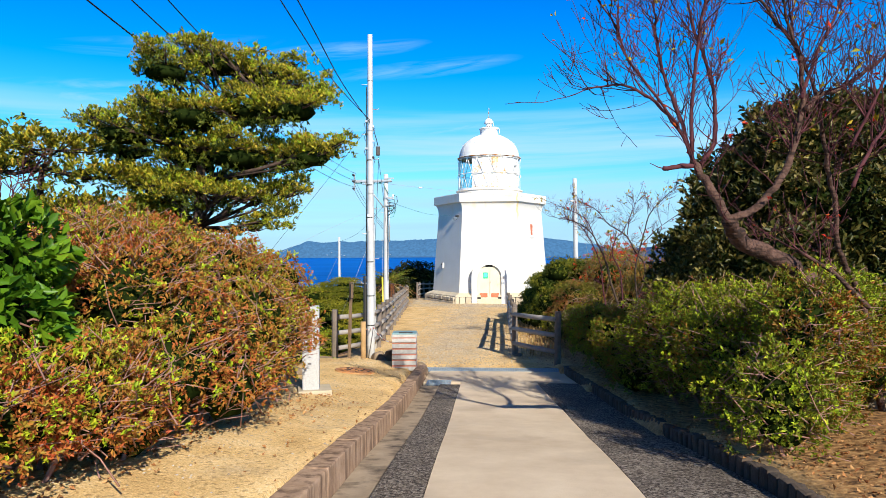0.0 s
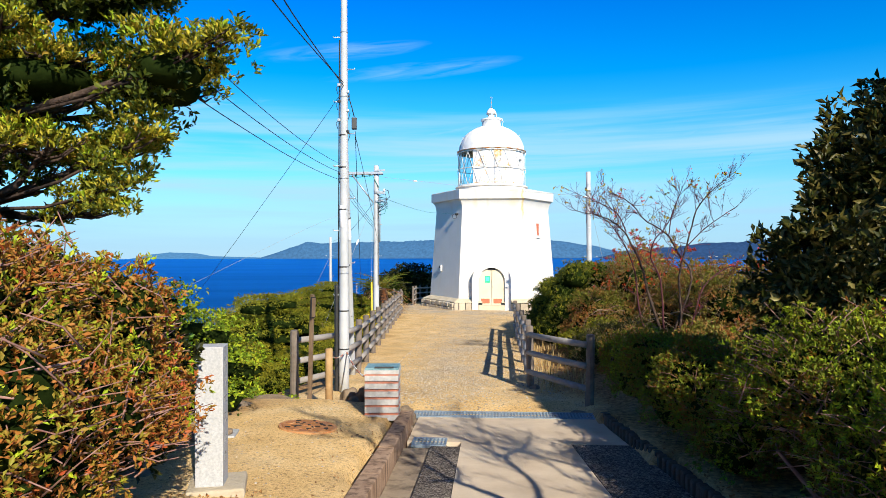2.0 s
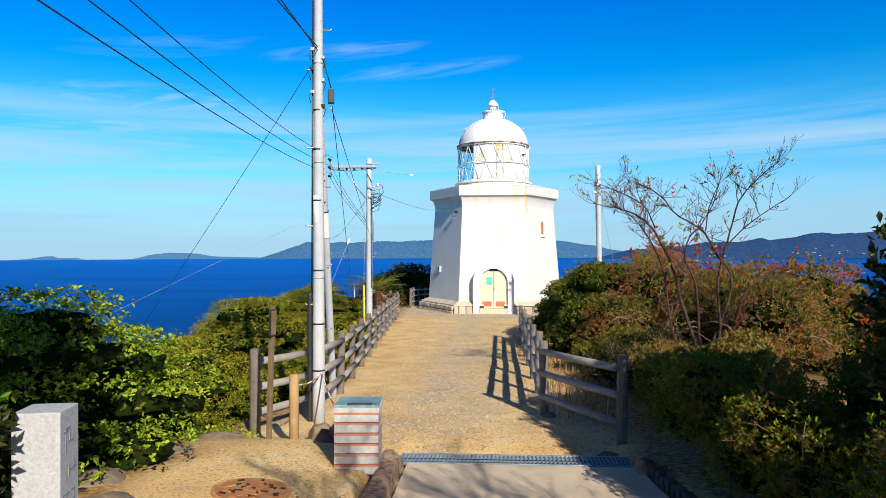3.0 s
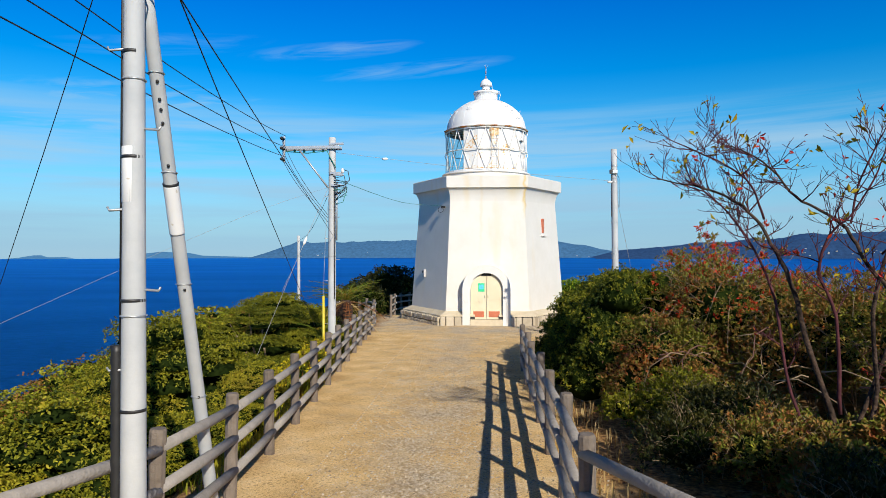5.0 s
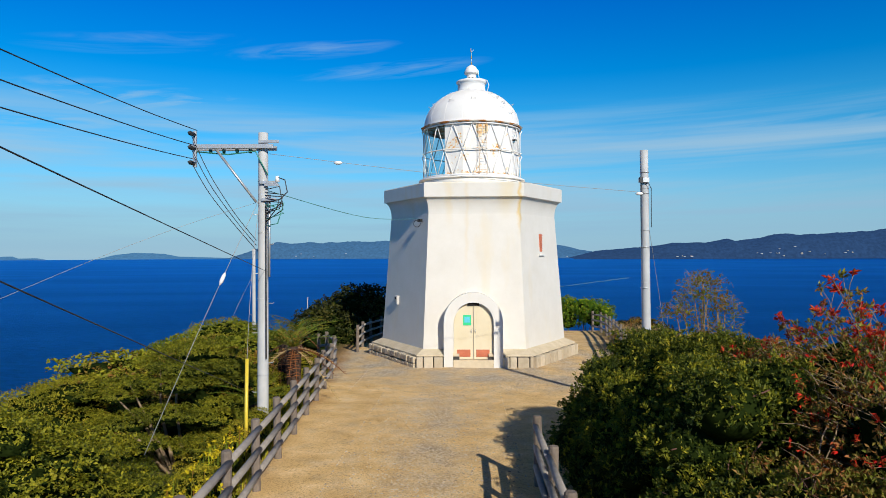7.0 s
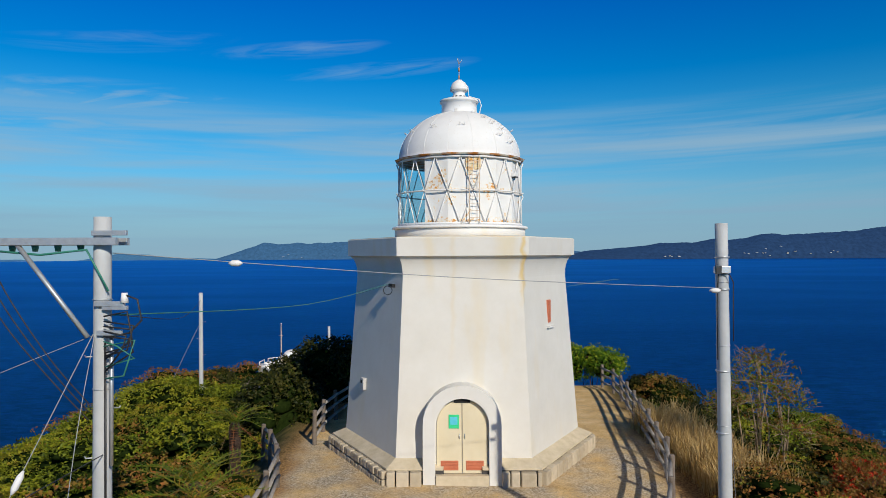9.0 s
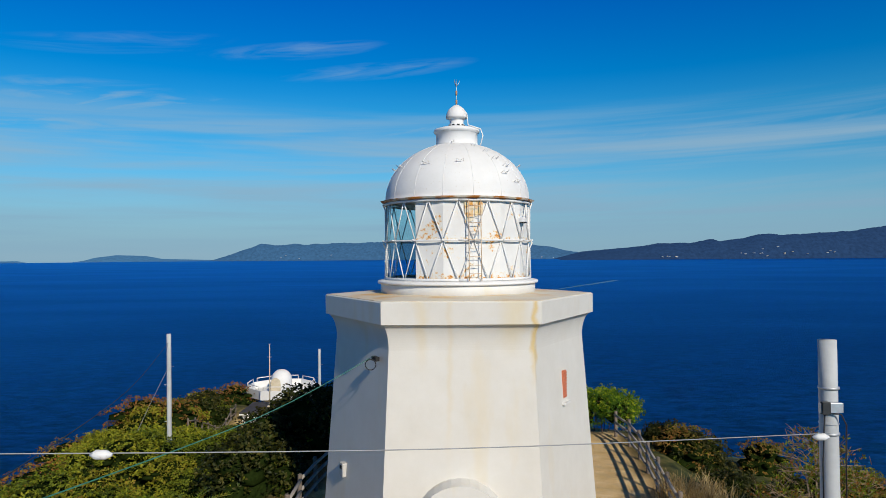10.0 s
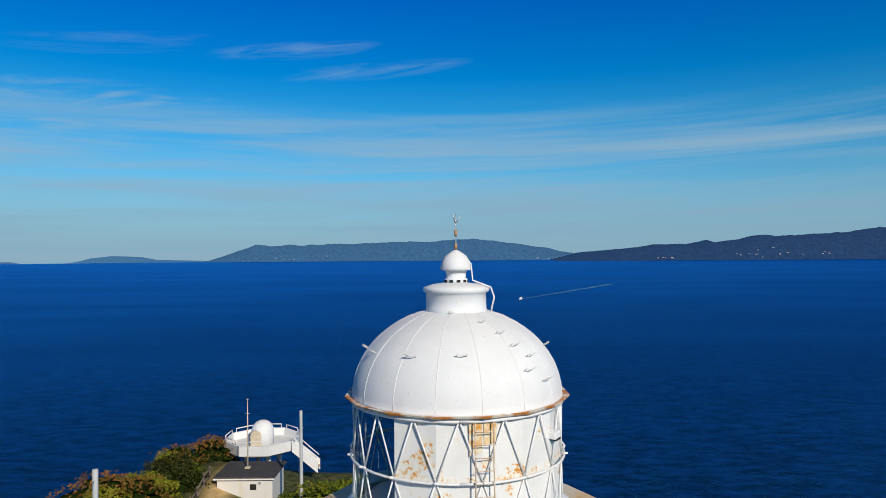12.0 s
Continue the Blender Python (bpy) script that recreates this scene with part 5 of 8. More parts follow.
def utility_pole(name, base, top, r0, r1, label, steps=0, mat=None):
    b_, t_ = Vector(base), Vector(top)
    root = empty(name, Matrix.Translation(b_), label, "utility pole", "utility poles")
    d = t_ - b_
    n_ = 12
    tube("shaft", [d * (i / n_) for i in range(n_ + 1)], [r0 + (r1 - r0) * i / n_ for i in range(n_ + 1)], mat or POLE, root, 20)
    for i in range(steps):
        f = 0.25 + 0.6 * i / max(1, steps - 1)
        c = d * f
        s_ = 1 if i % 2 else -1
        tube("step_bolt", [c, c + Vector((s_ * (r0 + 0.085), 0.0, -0.012)), c + Vector((s_ * (r0 + 0.10), 0.0, 0.012))], 0.009, STEEL, root, 6)
    for f in (0.3, 0.52, 0.71, 0.86):
        c = d * f
        r_ = r0 + (r1 - r0) * f + 0.006
        tube("band", [c + Vector((r_ * math.cos(a), r_ * math.sin(a), 0)) for a in np.linspace(0, 6.283, 17)], 0.006, STEEL, root, 4)
    return root


P1 = utility_pole("utility_pole", (-2.585, -27.52, 0.2), (-2.575, -27.52, 7.55), 0.09, 0.052, "tall grey concrete utility pole with bands and step bolts", 9)
BR = utility_pole("brace_pole", (-2.88, -25.38, 0.1), (-2.60, -27.37, 4.85), 0.062, 0.05, "slanting concrete pole bracing the utility pole", 0)
P2 = utility_pole("utility_pole", (-4.59, -12.7, -1.0), (-4.57, -12.7, 6.2), 0.12, 0.10, "grey concrete utility pole with a crossarm and cables", 8)
PR = utility_pole("utility_pole", (4.13, -9.92, -0.6), (4.07, -9.92, 6.2), 0.112, 0.098, "plain grey concrete pole standing in the shrubs", 0)
utility_pole("utility_pole", (-11.95, 10.25, -5.0), (-11.97, 10.25, 3.96), 0.11, 0.09, "slim grey utility pole on the hillside", 8)
utility_pole("utility_pole", (-11.15, 38.65, -9.5), (-11.17, 38.65, -0.7), 0.15, 0.11, "grey utility pole near the hut", 6)

# ---- crossarm, wires ----


def crossarm():
    x, y = -4.58, -12.7
    root = P2

    def loc(p):
        return Vector(p) - P2.location
    box("crossarm", loc((x - 0.62, y - 0.14, 5.9)), (1.75, 0.08, 0.09), STEEL, root, 0, 0.005, "galvanised steel crossarm")
    tube("arm_brace", [loc((x - 0.95, y - 0.14, 5.86)), loc((x - 0.1, y - 0.14, 4.75))], 0.03, STEEL, root, 6)
    box("insulator_rack", loc((x - 1.38, y - 0.14, 5.85)), (0.07, 0.07, 0.75), STEEL, root, 0, 0.005)
    for z in (6.15, 5.86, 5.55):
        tube("insulator", [loc((x - 1.38, y - 0.16, z)), loc((x - 1.40, y - 0.32, z)), loc((x - 1.40, y - 0.42, z))], [0.035, 0.05, 0.02], WIRE, root, 8)
    runs = []
    q = random.Random(5)
    for i in range(7):
        a = Vector(loc((x + 0.1, y - 0.15, 5.0 - 0.06 * i)))
        runs.append(([a, a + Vector((q.uniform(0.15, 0.4), -0.05, q.uniform(-0.05, 0.1))), a + Vector((q.uniform(0.2, 0.42), -0.05, -q.uniform(0.15, 0.35))), a + Vector((0.02, 0, -q.uniform(0.25, 0.5)))], 0.011))
    for i, (pts_, r_) in enumerate(runs):
        tube("cable_loop", pts_, r_, WIRE if i < 5 else WIRE_GREEN, root, 5)
    box("crossarm", loc((x - 0.62, y + 0.14, 5.9)), (1.75, 0.08, 0.09), STEEL, root, 0, 0.005, "galvanised steel crossarm")
    for k in range(4):
        tube("insulator", [loc((x - 1.1 + k * 0.28, y, 5.78)), loc((x - 1.1 + k * 0.28, y, 5.86))], [0.03, 0.045], WIRE_GREEN, root, 8)
    tube("cable_run", [loc((x - 1.35, y - 0.1, 5.80)), loc((x - 0.7, y - 0.1, 5.74)), loc((x - 0.12, y - 0.13, 5.8)), loc((x + 0.14, y - 0.12, 5.3))], 0.014, WIRE_GREEN, root, 6, "green cable along the crossarm")
    for z, w_ in ((6.0, 0.42), (5.15, 0.36), (4.8, 0.3)):
        box("bracket", loc((x + 0.16, y - 0.13, z)), (w_, 0.05, 0.06), STEEL, root, 0, 0.004)
    tube("insulator", [loc((x + 0.34, y - 0.13, 5.16)), loc((x + 0.34, y - 0.13, 5.28))], [0.05, 0.035], WHITE_STEEL, root, 8, "white porcelain insulator")
    tube("cable_loop", [loc((x + 0.34, y - 0.14, 5.26)), loc((x + 0.5, y - 0.14, 5.2)), loc((x + 0.55, y - 0.14, 4.95)), loc((x + 0.4, y - 0.14, 4.8)), loc((x + 0.15, y - 0.14, 4.75))], 0.012, WIRE, root, 6)
    tube("conduit", [loc((x + 0.1, y - 0.12, 4.7)), loc((x + 0.1, y - 0.12, 1.5))], 0.014, BLACKPIPE, root, 6)
    box("cable_clamp", loc((x + 0.22, y - 0.12, 5.1)), (0.30, 0.06, 0.05), STEEL, root)
    tube("conduit", [loc((x + 0.17, y - 0.1, 4.9)), loc((x + 0.16, y - 0.1, 3.2))], 0.025, STEEL, root, 6)


crossarm()


def wire(name, pts, r, mat, label):
    """A cable drawn smoothly through its points."""
    pts = [Vector(p) for p in pts]
    fine = []
    for i in range(len(pts) - 1):
        p0, p1, p2, p3 = pts[max(i - 1, 0)], pts[i], pts[i + 1], pts[min(i + 2, len(pts) - 1)]
        for k in range(6):
            t = k / 6
            fine.append(0.5 * ((2 * p1) + (p2 - p0) * t + (2 * p0 - 5 * p1 + 4 * p2 - p3) * t * t + (3 * p1 - p0 - 3 * p2 + p3) * t ** 3))
    fine.append(pts[-1])
    ob = tube(name, fine, r, mat, None, 5)
    return tagged(ob, label, "cable", "overhead cables")


def power_cable(x0, z0, run, fall, curve):
    """One of the three cables that hang from the crossarm back over the road."""
    pts = []
    for y in (-12.95, -16, -20, -24, -28, -32, -36, -40, -45, -50):
        s_ = y + 12.95
        pts.append((x0 + run * s_, y, z0 + fall * s_ + curve * s_ * s_))
    return wire("cable", pts, 0.0085, WIRE, "black power cable running to the crossarm")


power_cable(-5.87, 6.22, -0.0887, 0.0781, 0.0031)
power_cable(-5.89, 5.90, -0.0951, 0.0758, 0.0025)
power_cable(-5.90, 5.62, -0.1011, 0.0758, 0.0021)
wire("cable", [(-2.58, -27.52, 5.65), (-2.45, -31.5, 5.5), (-2.42, -34.2, 5.73), (-2.4, -42, 6.6)], 0.008, WIRE, "thin black cable leaving the tall pole")
wire("cable", [(-2.58, -27.52, 5.6), (-2.3, -31.5, 5.45), (-2.2, -34.2, 5.7), (-2.0, -42, 6.6)], 0.008, WIRE, "thin black cable leaving the tall pole")
wire("cable", [(-2.41, -27.4, 4.85), (-3.05, -24.0, 3.93), (-4.18, -18.0, 2.33), (-5.31, -12.0, 0.74), (-5.75, -9.7, 0.1)], 0.006, WIRE, "thin black stay cable running down to the slope")
wire("cable", [(-2.41, -27.4, 4.78), (-2.88, -24.0, 4.40), (-3.75, -18.0, 3.82), (-4.52, -12.8, 3.33)], 0.006, WIRE, "thin black cable between two poles")
wire("cable", [(-2.64, -27.45, 5.5), (-3.96, -26.11, 4.42), (-6.43, -23.67, 2.43), (-8.9, -21.23, 0.5), (-10.4, -19.7, -0.8)], 0.0045, WIRE, "thin black stay cable slanting down to the sea slope")
wire("cable", [(-4.7, -12.7, 4.75), (-5.93, -14.2, 4.1), (-7.58, -15.9, 3.1), (-12.0, -20.5, 0.2)], 0.004, WIRE_PALE, "thin stay wire slanting down the slope")
wire("cable", [(-4.5, -12.7, 5.0), (-3.2, -7.3, 4.72), (-1.98, -2.55, 4.92)], 0.008, WIRE_GREEN, "green service cable to the lighthouse wall")
wire("cable", [(-4.44, -12.72, 5.76), (-0.3, -11.4, 5.40), (4.07, -10.0, 5.15)], 0.0055, WIRE_PALE, "pale span wire between two poles")
wire("cable", [(-4.5, -12.6, 5.0), (-8.2, -1.2, 3.9), (-11.97, 10.2, 3.6)], 0.008, WIRE, "thin cable to the slim hillside pole")
wire("cable", [(-11.97, 10.25, 2.6), (-12.8, 10.1, 0.85), (-13.8, 10.0, -1.4)], 0.01, WIRE_PALE, "pale stay wire of the hillside pole")
wire("cable", [(4.07, -9.9, 5.1), (5.0, -8.0, 2.4), (5.6, -6.8, 0.3)], 0.006, WIRE_PALE, "pale stay wire of the plain pole")
wire("cable", [(-4.62, -12.75, 4.9), (-4.64, -13.2, 3.5), (-4.58, -13.75, 1.6), (-4.5, -14.05, 0.0)], 0.005, WIRE_PALE, "pale stay wire with a guard at its foot")
wire("cable", [(-4.65, -12.75, 4.8), (-5.43, -13.6, 2.5), (-6.25, -14.45, 0.0)], 0.006, WIRE_PALE, "pale stay wire with a white insulator")
c = Vector((-5.2, -13.35, 3.18))
tagged(tube("insulator", [c + Vector((0.04, 0.045, 0.12)), c + Vector((0.02, 0.02, 0.06)), c - Vector((0.02, 0.02, 0.06)), c - Vector((0.04, 0.045, 0.12))], [0.012, 0.04, 0.04, 0.012], WHITE_STEEL, None, 8), "white strain insulator on a stay wire", "insulator", "strain insulators")
for i in range(3):
    wire("cable", [(-5.98, -12.95, 6.1 - 0.28 * i), (-5.6, -12.95, 5.3 - 0.2 * i), (-5.1, -12.9, 4.5 - 0.12 * i), (-4.68, -12.82, 3.95 - 0.1 * i)], 0.008, WIRE, "black jumper cable from the crossarm to the pole")
tagged(tube("stay_guard", [(-4.58, -13.75, 1.65), (-4.53, -13.95, 0.7), (-4.5, -14.05, -0.1)], 0.035, YELLOW, None, 10), "bright yellow plastic guard on a stay wire", "stay guard")

for f in (0.16, 0.982):
    c = Vector((-4.44, -12.72, 5.76)).lerp(Vector((4.07, -10.0, 5.15)), f) - Vector((0, 0, 0.04))
    tagged(tube("insulator", [c - Vector((0.09, 0, 0)), c - Vector((0.04, 0, 0)), c + Vector((0.04, 0, 0)), c + Vector((0.09, 0, 0))], [0.012, 0.04, 0.04, 0.012], WHITE_STEEL, None, 8), "white strain insulator on a span wire", "insulator", "strain insulators")


def pole_sleeves():
    """The corrugated black conduit and paper bands on the tall pole."""
    tube("conduit", [(-0.13, 0.02, 0.05 + i * 0.05) for i in range(40)], [0.042 if i % 2 else 0.036 for i in range(40)], BLACKPIPE, P1, 10, "black corrugated conduit")
    tube("conduit", [(-0.1, 0.02, 2.0), (-0.075, 0.02, 6.2)], 0.012, BLACKPIPE, P1, 6)
    tube("sleeve", [(0, 0, 2.98), (0, 0, 2.982), (0, 0, 3.36), (0, 0, 3.362)], [0.0735, 0.0755, 0.0745, 0.073], WHITE_STEEL, P1, 18, "white paper band")
    for z in (0.9, 1.55, 2.3, 3.28, 4.0, 4.55):
        r_ = 0.0915 - 0.038 * z / 7.35
        tube("strap", [(0, 0, z), (0, 0, z + 0.022)], r_ + 0.002, BLACKPIPE, P1, 18)
    for k, z in enumerate((4.62, 4.82, 4.98, 5.14, 5.3, 5.42)):
        s_ = -1 if k % 2 else 1
        box("cable_clamp", (s_ * 0.075, -0.02, z), (0.05, 0.05, 0.045), STEEL if k % 3 else BLACKPIPE, P1, 0, 0.006)
        tube("cable_loop", [(s_ * 0.07, -0.03, z), (s_ * 0.12, -0.05, z - 0.06), (s_ * 0.09, -0.05, z - 0.16)], 0.006, WIRE, P1, 5)
    box("junction_box", (0.16, 0.11, 4.78), (0.09, 0.10, 0.20), BLACKPIPE, P1, 0.2, 0.012, "black plastic cable junction box")
    tube("cable_tail", [(0.16, 0.11, 4.9), (0.13, 0.06, 5.05), (0.06, 0.02, 5.3)], 0.009, WIRE, P1, 5)
    d = (Vector((-2.60, -27.37, 4.85)) - BR.location)
    tube("sleeve", [d * 0.61, d * 0.612, d * 0.688, d * 0.69], 0.0605, WHITE_STEEL, BR, 16, "white paper band")
    tube("strap", [d * 0.69, d * 0.694], 0.062, WIRE, BR, 16)
    for f in (0.30, 0.51, 0.72, 0.785, 0.805, 0.82, 0.846):
        c = d * f
        tube("plug", [c + Vector((0.02, -0.04, 0)), c + Vector((0.028, -0.062, 0.0))], 0.012, WIRE, BR, 8)


pole_sleeves()


def plain_pole_fittings():
    """Steel bracket, straps and a loose black lead at the head of the plain pole."""
    box("bracket", (-0.1, -0.13, 6.05), (0.26, 0.05, 0.11), STEEL, PR, 0, 0.006, "small steel bracket")
    box("cable_clamp", (-0.17, -0.15, 6.05), (0.09, 0.06, 0.14), BLACKPIPE, PR, 0, 0.006)
    for z in (6.24, 5.72, 4.4, 3.4, 2.0):
        tube("strap", [(-0.05, 0, z), (-0.05, 0, z + 0.025)], 0.112, STEEL, PR, 18)
    tube("cable_lead", [(-0.14, -0.13, 6.0), (0.0, -0.16, 5.98), (0.08, -0.12, 5.85), (0.085, -0.1, 5.4), (0.085, -0.1, 4.9)], 0.009, WIRE, PR, 5)
    tube("cable_lead", [(-0.15, -0.1, 5.98), (-0.165, -0.08, 5.4), (-0.16, -0.08, 4.6)], 0.009, WIRE, PR, 5)


plain_pole_fittings()

# ---- things beside the road ----


CARVED = material("carved_grey", (0.17, 0.17, 0.17), (0.27, 0.27, 0.27), 0.9, 20, bump=0)


def stone_pillar():
    root = empty("stone_pillar", pose(-2.2, -33.85, ground_z(-2.2, -33.85), 0, 0, 12), "square grey granite marker post with carved characters", "stone marker")
    bm = bmesh.new()
    bm_box(bm, (0, 0, 0.54), (0.205, 0.205, 1.10), 0, 0.008)
    shaft = part("shaft", bm, PALE_GRANITE, root)
    box("base_slab", (0.04, 0.02, 0.01), (0.42, 0.42, 0.08), GRANITE, root, 0.1, 0.02)
    q = random.Random(3)
    for i in range(6):
        z = 0.95 - i * 0.14
        for k in range(7):
            if q.random() < 0.5:
                box("carved_stroke", (0.1035, q.uniform(-0.05, 0.05), z + q.uniform(-0.05, 0.05)), (0.003, q.uniform(0.03, 0.075), 0.007), CARVED, shaft, 0, 0)
            else:
                box("carved_stroke", (0.1035, q.uniform(-0.05, 0.05), z + q.uniform(-0.03, 0.03)), (0.003, 0.007, q.uniform(0.03, 0.075)), CARVED, shaft, 0, 0)
    return root


stone_pillar()


def brick_pedestal():
    root = empty("pedestal", pose(-1.48, -30.2, ground_z(-1.48, -30.2) - 0.04, 0, 0, 4), "white block pedestal with orange joints and a verdigris plate", "pedestal")
    z = 0.0
    for i in range(6):
        box("block_course", (0, 0, z + 0.042), (0.43, 0.40, 0.072), BOX_WHITE, root, 0, 0.006)
        box("joint", (0, 0, z + 0.089), (0.427, 0.397, 0.022), BOX_RED, root, 0, 0, "orange joint")
        z += 0.1
    box("cap", (0, 0, z + 0.02), (0.45, 0.41, 0.05), BOX_WHITE, root, 0, 0.008)
    box("plate", (0, 0.01, z + 0.055), (0.43, 0.39, 0.03), VERDIGRIS, root, 0, 0.008, "greenish metal plate on top")
    box("plate_lip", (0.03, -0.16, z + 0.075), (0.24, 0.06, 0.012), DARKSTONE, root, 0, 0)
    return root


brick_pedestal()


def rock(c, s, seed, mat=None, group="stones beside the pedestal", label="rough brown stone lying on the bank"):
    bm = bmesh.new()
    res = bmesh.ops.create_icosphere(bm, subdivisions=3, radius=0.5)
    for v in res["verts"]:
        f = 1 + 0.35 * noise.noise(v.co * 2.2 + Vector((seed, 0, 0))) + 0.12 * noise.noise(v.co * 6 + Vector((0, seed, 0)))
        v.co = Vector((v.co.x * s[0] * f, v.co.y * s[1] * f, v.co.z * s[2] * f))
    ob = part("stone", bm, mat or ROCK, None, smooth=True)
    ob.location = (c[0], c[1], ground_z(c[0], c[1]) + c[2])
    return tagged(ob, label, "stone", group)


for i, (c, s) in enumerate([((-1.22, -29.75, 0.18), (0.30, 0.35, 0.42)), ((-1.16, -30.25, 0.12), (0.22, 0.26, 0.30)), ((-1.12, -30.45, 0.02), (0.28, 0.30, 0.26)), ((-1.85, -29.2, 0.08), (0.38, 0.34, 0.34)), ((-2.15, -29.05, 0.06), (0.30, 0.3, 0.28)), ((-2.05, -29.35, 0.0), (0.18, 0.2, 0.14)),
                            ((-3.05, -32.0, 0.02), (0.45, 0.5, 0.22)), ((-3.2, -32.5, 0.0), (0.3, 0.4, 0.2)), ((-3.7, -30.2, -0.02), (0.9, 0.5, 0.18)), ((-3.3, -29.3, -0.03), (0.7, 0.4, 0.16)), ((-3.0, -33.5, -0.02), (0.35, 0.3, 0.15)), ((3.95, -35.3, 0.02), (0.45, 0.4, 0.4)), ((-3.6, -31.2, -0.05), (0.7, 0.5, 0.2)), ((0.68, -26.9, 0.0), (0.2, 0.18, 0.14)), ((1.2, -28.9, 0.0), (0.3, 0.16, 0.14)), ((-3.7, -29.0, -0.2), (0.5, 0.4, 0.4))]):
    rock(c, s, i * 1.7)

stub_z = ground_z(-2.42, -29.25)
tagged(lathe("timber_post", [(0.055, -0.2), (0.055, 0.72), (0.045, 0.74)], TIMBER, None, 12), "short round post of fresh timber", "post").matrix_basis = pose(-2.42, -29.25, stub_z)


def sign_post():
    root = empty("sign_post", pose(-2.68, -29.35, ground_z(-2.68, -29.35), 0, 2, -20), "thin brown wooden post with a small dark plate", "sign post")
    box("post", (0, 0, 0.72), (0.05, 0.05, 1.56), BROWN_POST, root, 0, 0.006)
    box("plate", (0.035, -0.03, 1.32), (0.02, 0.10, 0.30), DARK, root, 0, 0.003)
    box("plate_frame", (0.047, -0.03, 1.32), (0.004, 0.085, 0.27), BROWN_POST, root, 0, 0)
    return root


sign_post()


def chain():
    a, b_ = Vector((-2.40, -29.22, stub_z + 0.62)), Vector((-2.55, -27.5, stub_z + 0.45))
    root = empty("chain", pose(0, 0, 0), "red and white plastic chain between post and pole", "chain")
    pts = sag(a, b_, 0.06, 16) + sag(b_, Vector((-1.65, -30.0, stub_z + 0.45)), 0.12, 24)[1:]
    for i, (p, q) in enumerate(zip(pts, pts[1:])):
        tube("link", [p, q], 0.011, BOX_RED if (i // 3) % 2 else WHITE_STEEL, root, 5)


chain()


def manhole():
    root = empty("manhole_cover", pose(-2.15, -31.35, ground_z(-2.15, -31.35) + 0.006, math.degrees(math.atan2(ground_z(-2.15, -31.1) - ground_z(-2.15, -31.6), 0.5)), -math.degrees(math.atan2(ground_z(-1.9, -31.35) - ground_z(-2.4, -31.35), 0.5)), 0), "round iron manhole cover with a coloured relief", "manhole cover")
    lathe("rim", [(0.0, -0.05), (0.325, -0.05), (0.325, 0.012), (0.295, 0.012), (0.295, 0.004), (0.0, 0.004)], RUST, root, 40, False)
    lathe("disc", [(0.0, 0.0), (0.285, 0.0), (0.285, 0.014), (0.0, 0.014)], COPPER, root, 40, False)
    q = random.Random(8)
    for i in range(46):
        a, r_ = q.uniform(0, 6.28), 0.26 * math.sqrt(q.random())
        box("relief", (r_ * math.cos(a), r_ * math.sin(a), 0.017), (q.uniform(0.02, 0.07), q.uniform(0.012, 0.03), 0.008), (COPPER, DARK, RUST, DARK)[i % 4], root, q.uniform(0, 3), 0)


manhole()
tagged(box("concrete_slab", (-2.95, -31.9, ground_z(-2.95, -31.9) + 0.005), (0.36, 0.3, 0.03), PALE_GRANITE, None, 0.2), "small grey concrete lid set in the sand", "lid")
tagged(box("wooden_stake", (0, 0, 0.12), (0.14, 0.10, 1.0), FENCE_PALE, None, 0, 0.02), "leaning pale square stake among the shrubs", "stake").matrix_basis = pose(1.67, -19.55, -0.01, 0, 5, 12)


def bent_branch():
    pts = [(1.75, -13.5, -0.3), (1.8, -13.5, 0.6), (1.94, -13.5, 0.94), (2.09, -13.5, 1.2), (2.12, -13.5, 1.39), (2.03, -13.5, 1.52), (1.9, -13.5, 1.56)]
    tagged(tube("bent_branch", pts, [0.06, 0.058, 0.055, 0.05, 0.045, 0.04, 0.035], BARK_PALE, None, 8), "bare bent grey branch beside the path", "branch")


bent_branch()

# ---- woody plants ----


def place(x, y, dz=0.0):
    return pose(x, y, ground_z(x, y) + dz)


def woody(name, trunks, limbs, bark, seed, label, category="tree", twig=None, leaves=(), up=0.25, bend=0.3, kids=(2, 4), shrink=0.68, min_r=0.004):
    """A plant of drawn trunks and grown limbs, with sparse leaves at its ends. The first trunk's foot is its base."""
    base = Vector(trunks[0][0][0])
    root = empty(name, Matrix.Translation(base), label, category)
    rng = random.Random(seed)
    runs, ends = [], []
    tubes("trunk", [([Vector(p) - base for p in pts], rad) for pts, rad in trunks], bark, root, 9)
    for p, d, length, r, depth in limbs:
        grow(Vector(p) - base, d, length, r, depth, rng, runs, up, bend, kids, shrink, ends, min_r)
    if runs:
        tubes("branchwork", runs, twig or bark, root, 5)
    rg = np.random.default_rng(seed)
    for mat, share, size, lab in leaves:
        k = max(3, int(len(ends) * share))
        idx = rg.choice(len(ends), size=min(k, len(ends)), replace=False)
        leaves_mesh("sparse_foliage", [ends[i][0] for i in idx], [np.array(ends[i][1]) + np.array([0, 0, -0.2]) for i in idx], mat, root, size, 3, 0.9, 0.4, seed + len(lab), label=lab)
    return root, ends


def drawn_tree(name, m, label, bark, twig, seed, leaves=(), category="tree"):
    """The root of a tree whose limbs are added with limb() and closed with twigs()."""
    root = empty(name, m, label, category)
    return {"root": root, "rng": random.Random(seed), "runs": [], "ends": [], "bark": bark, "twig": twig, "leaves": leaves, "seed": seed}


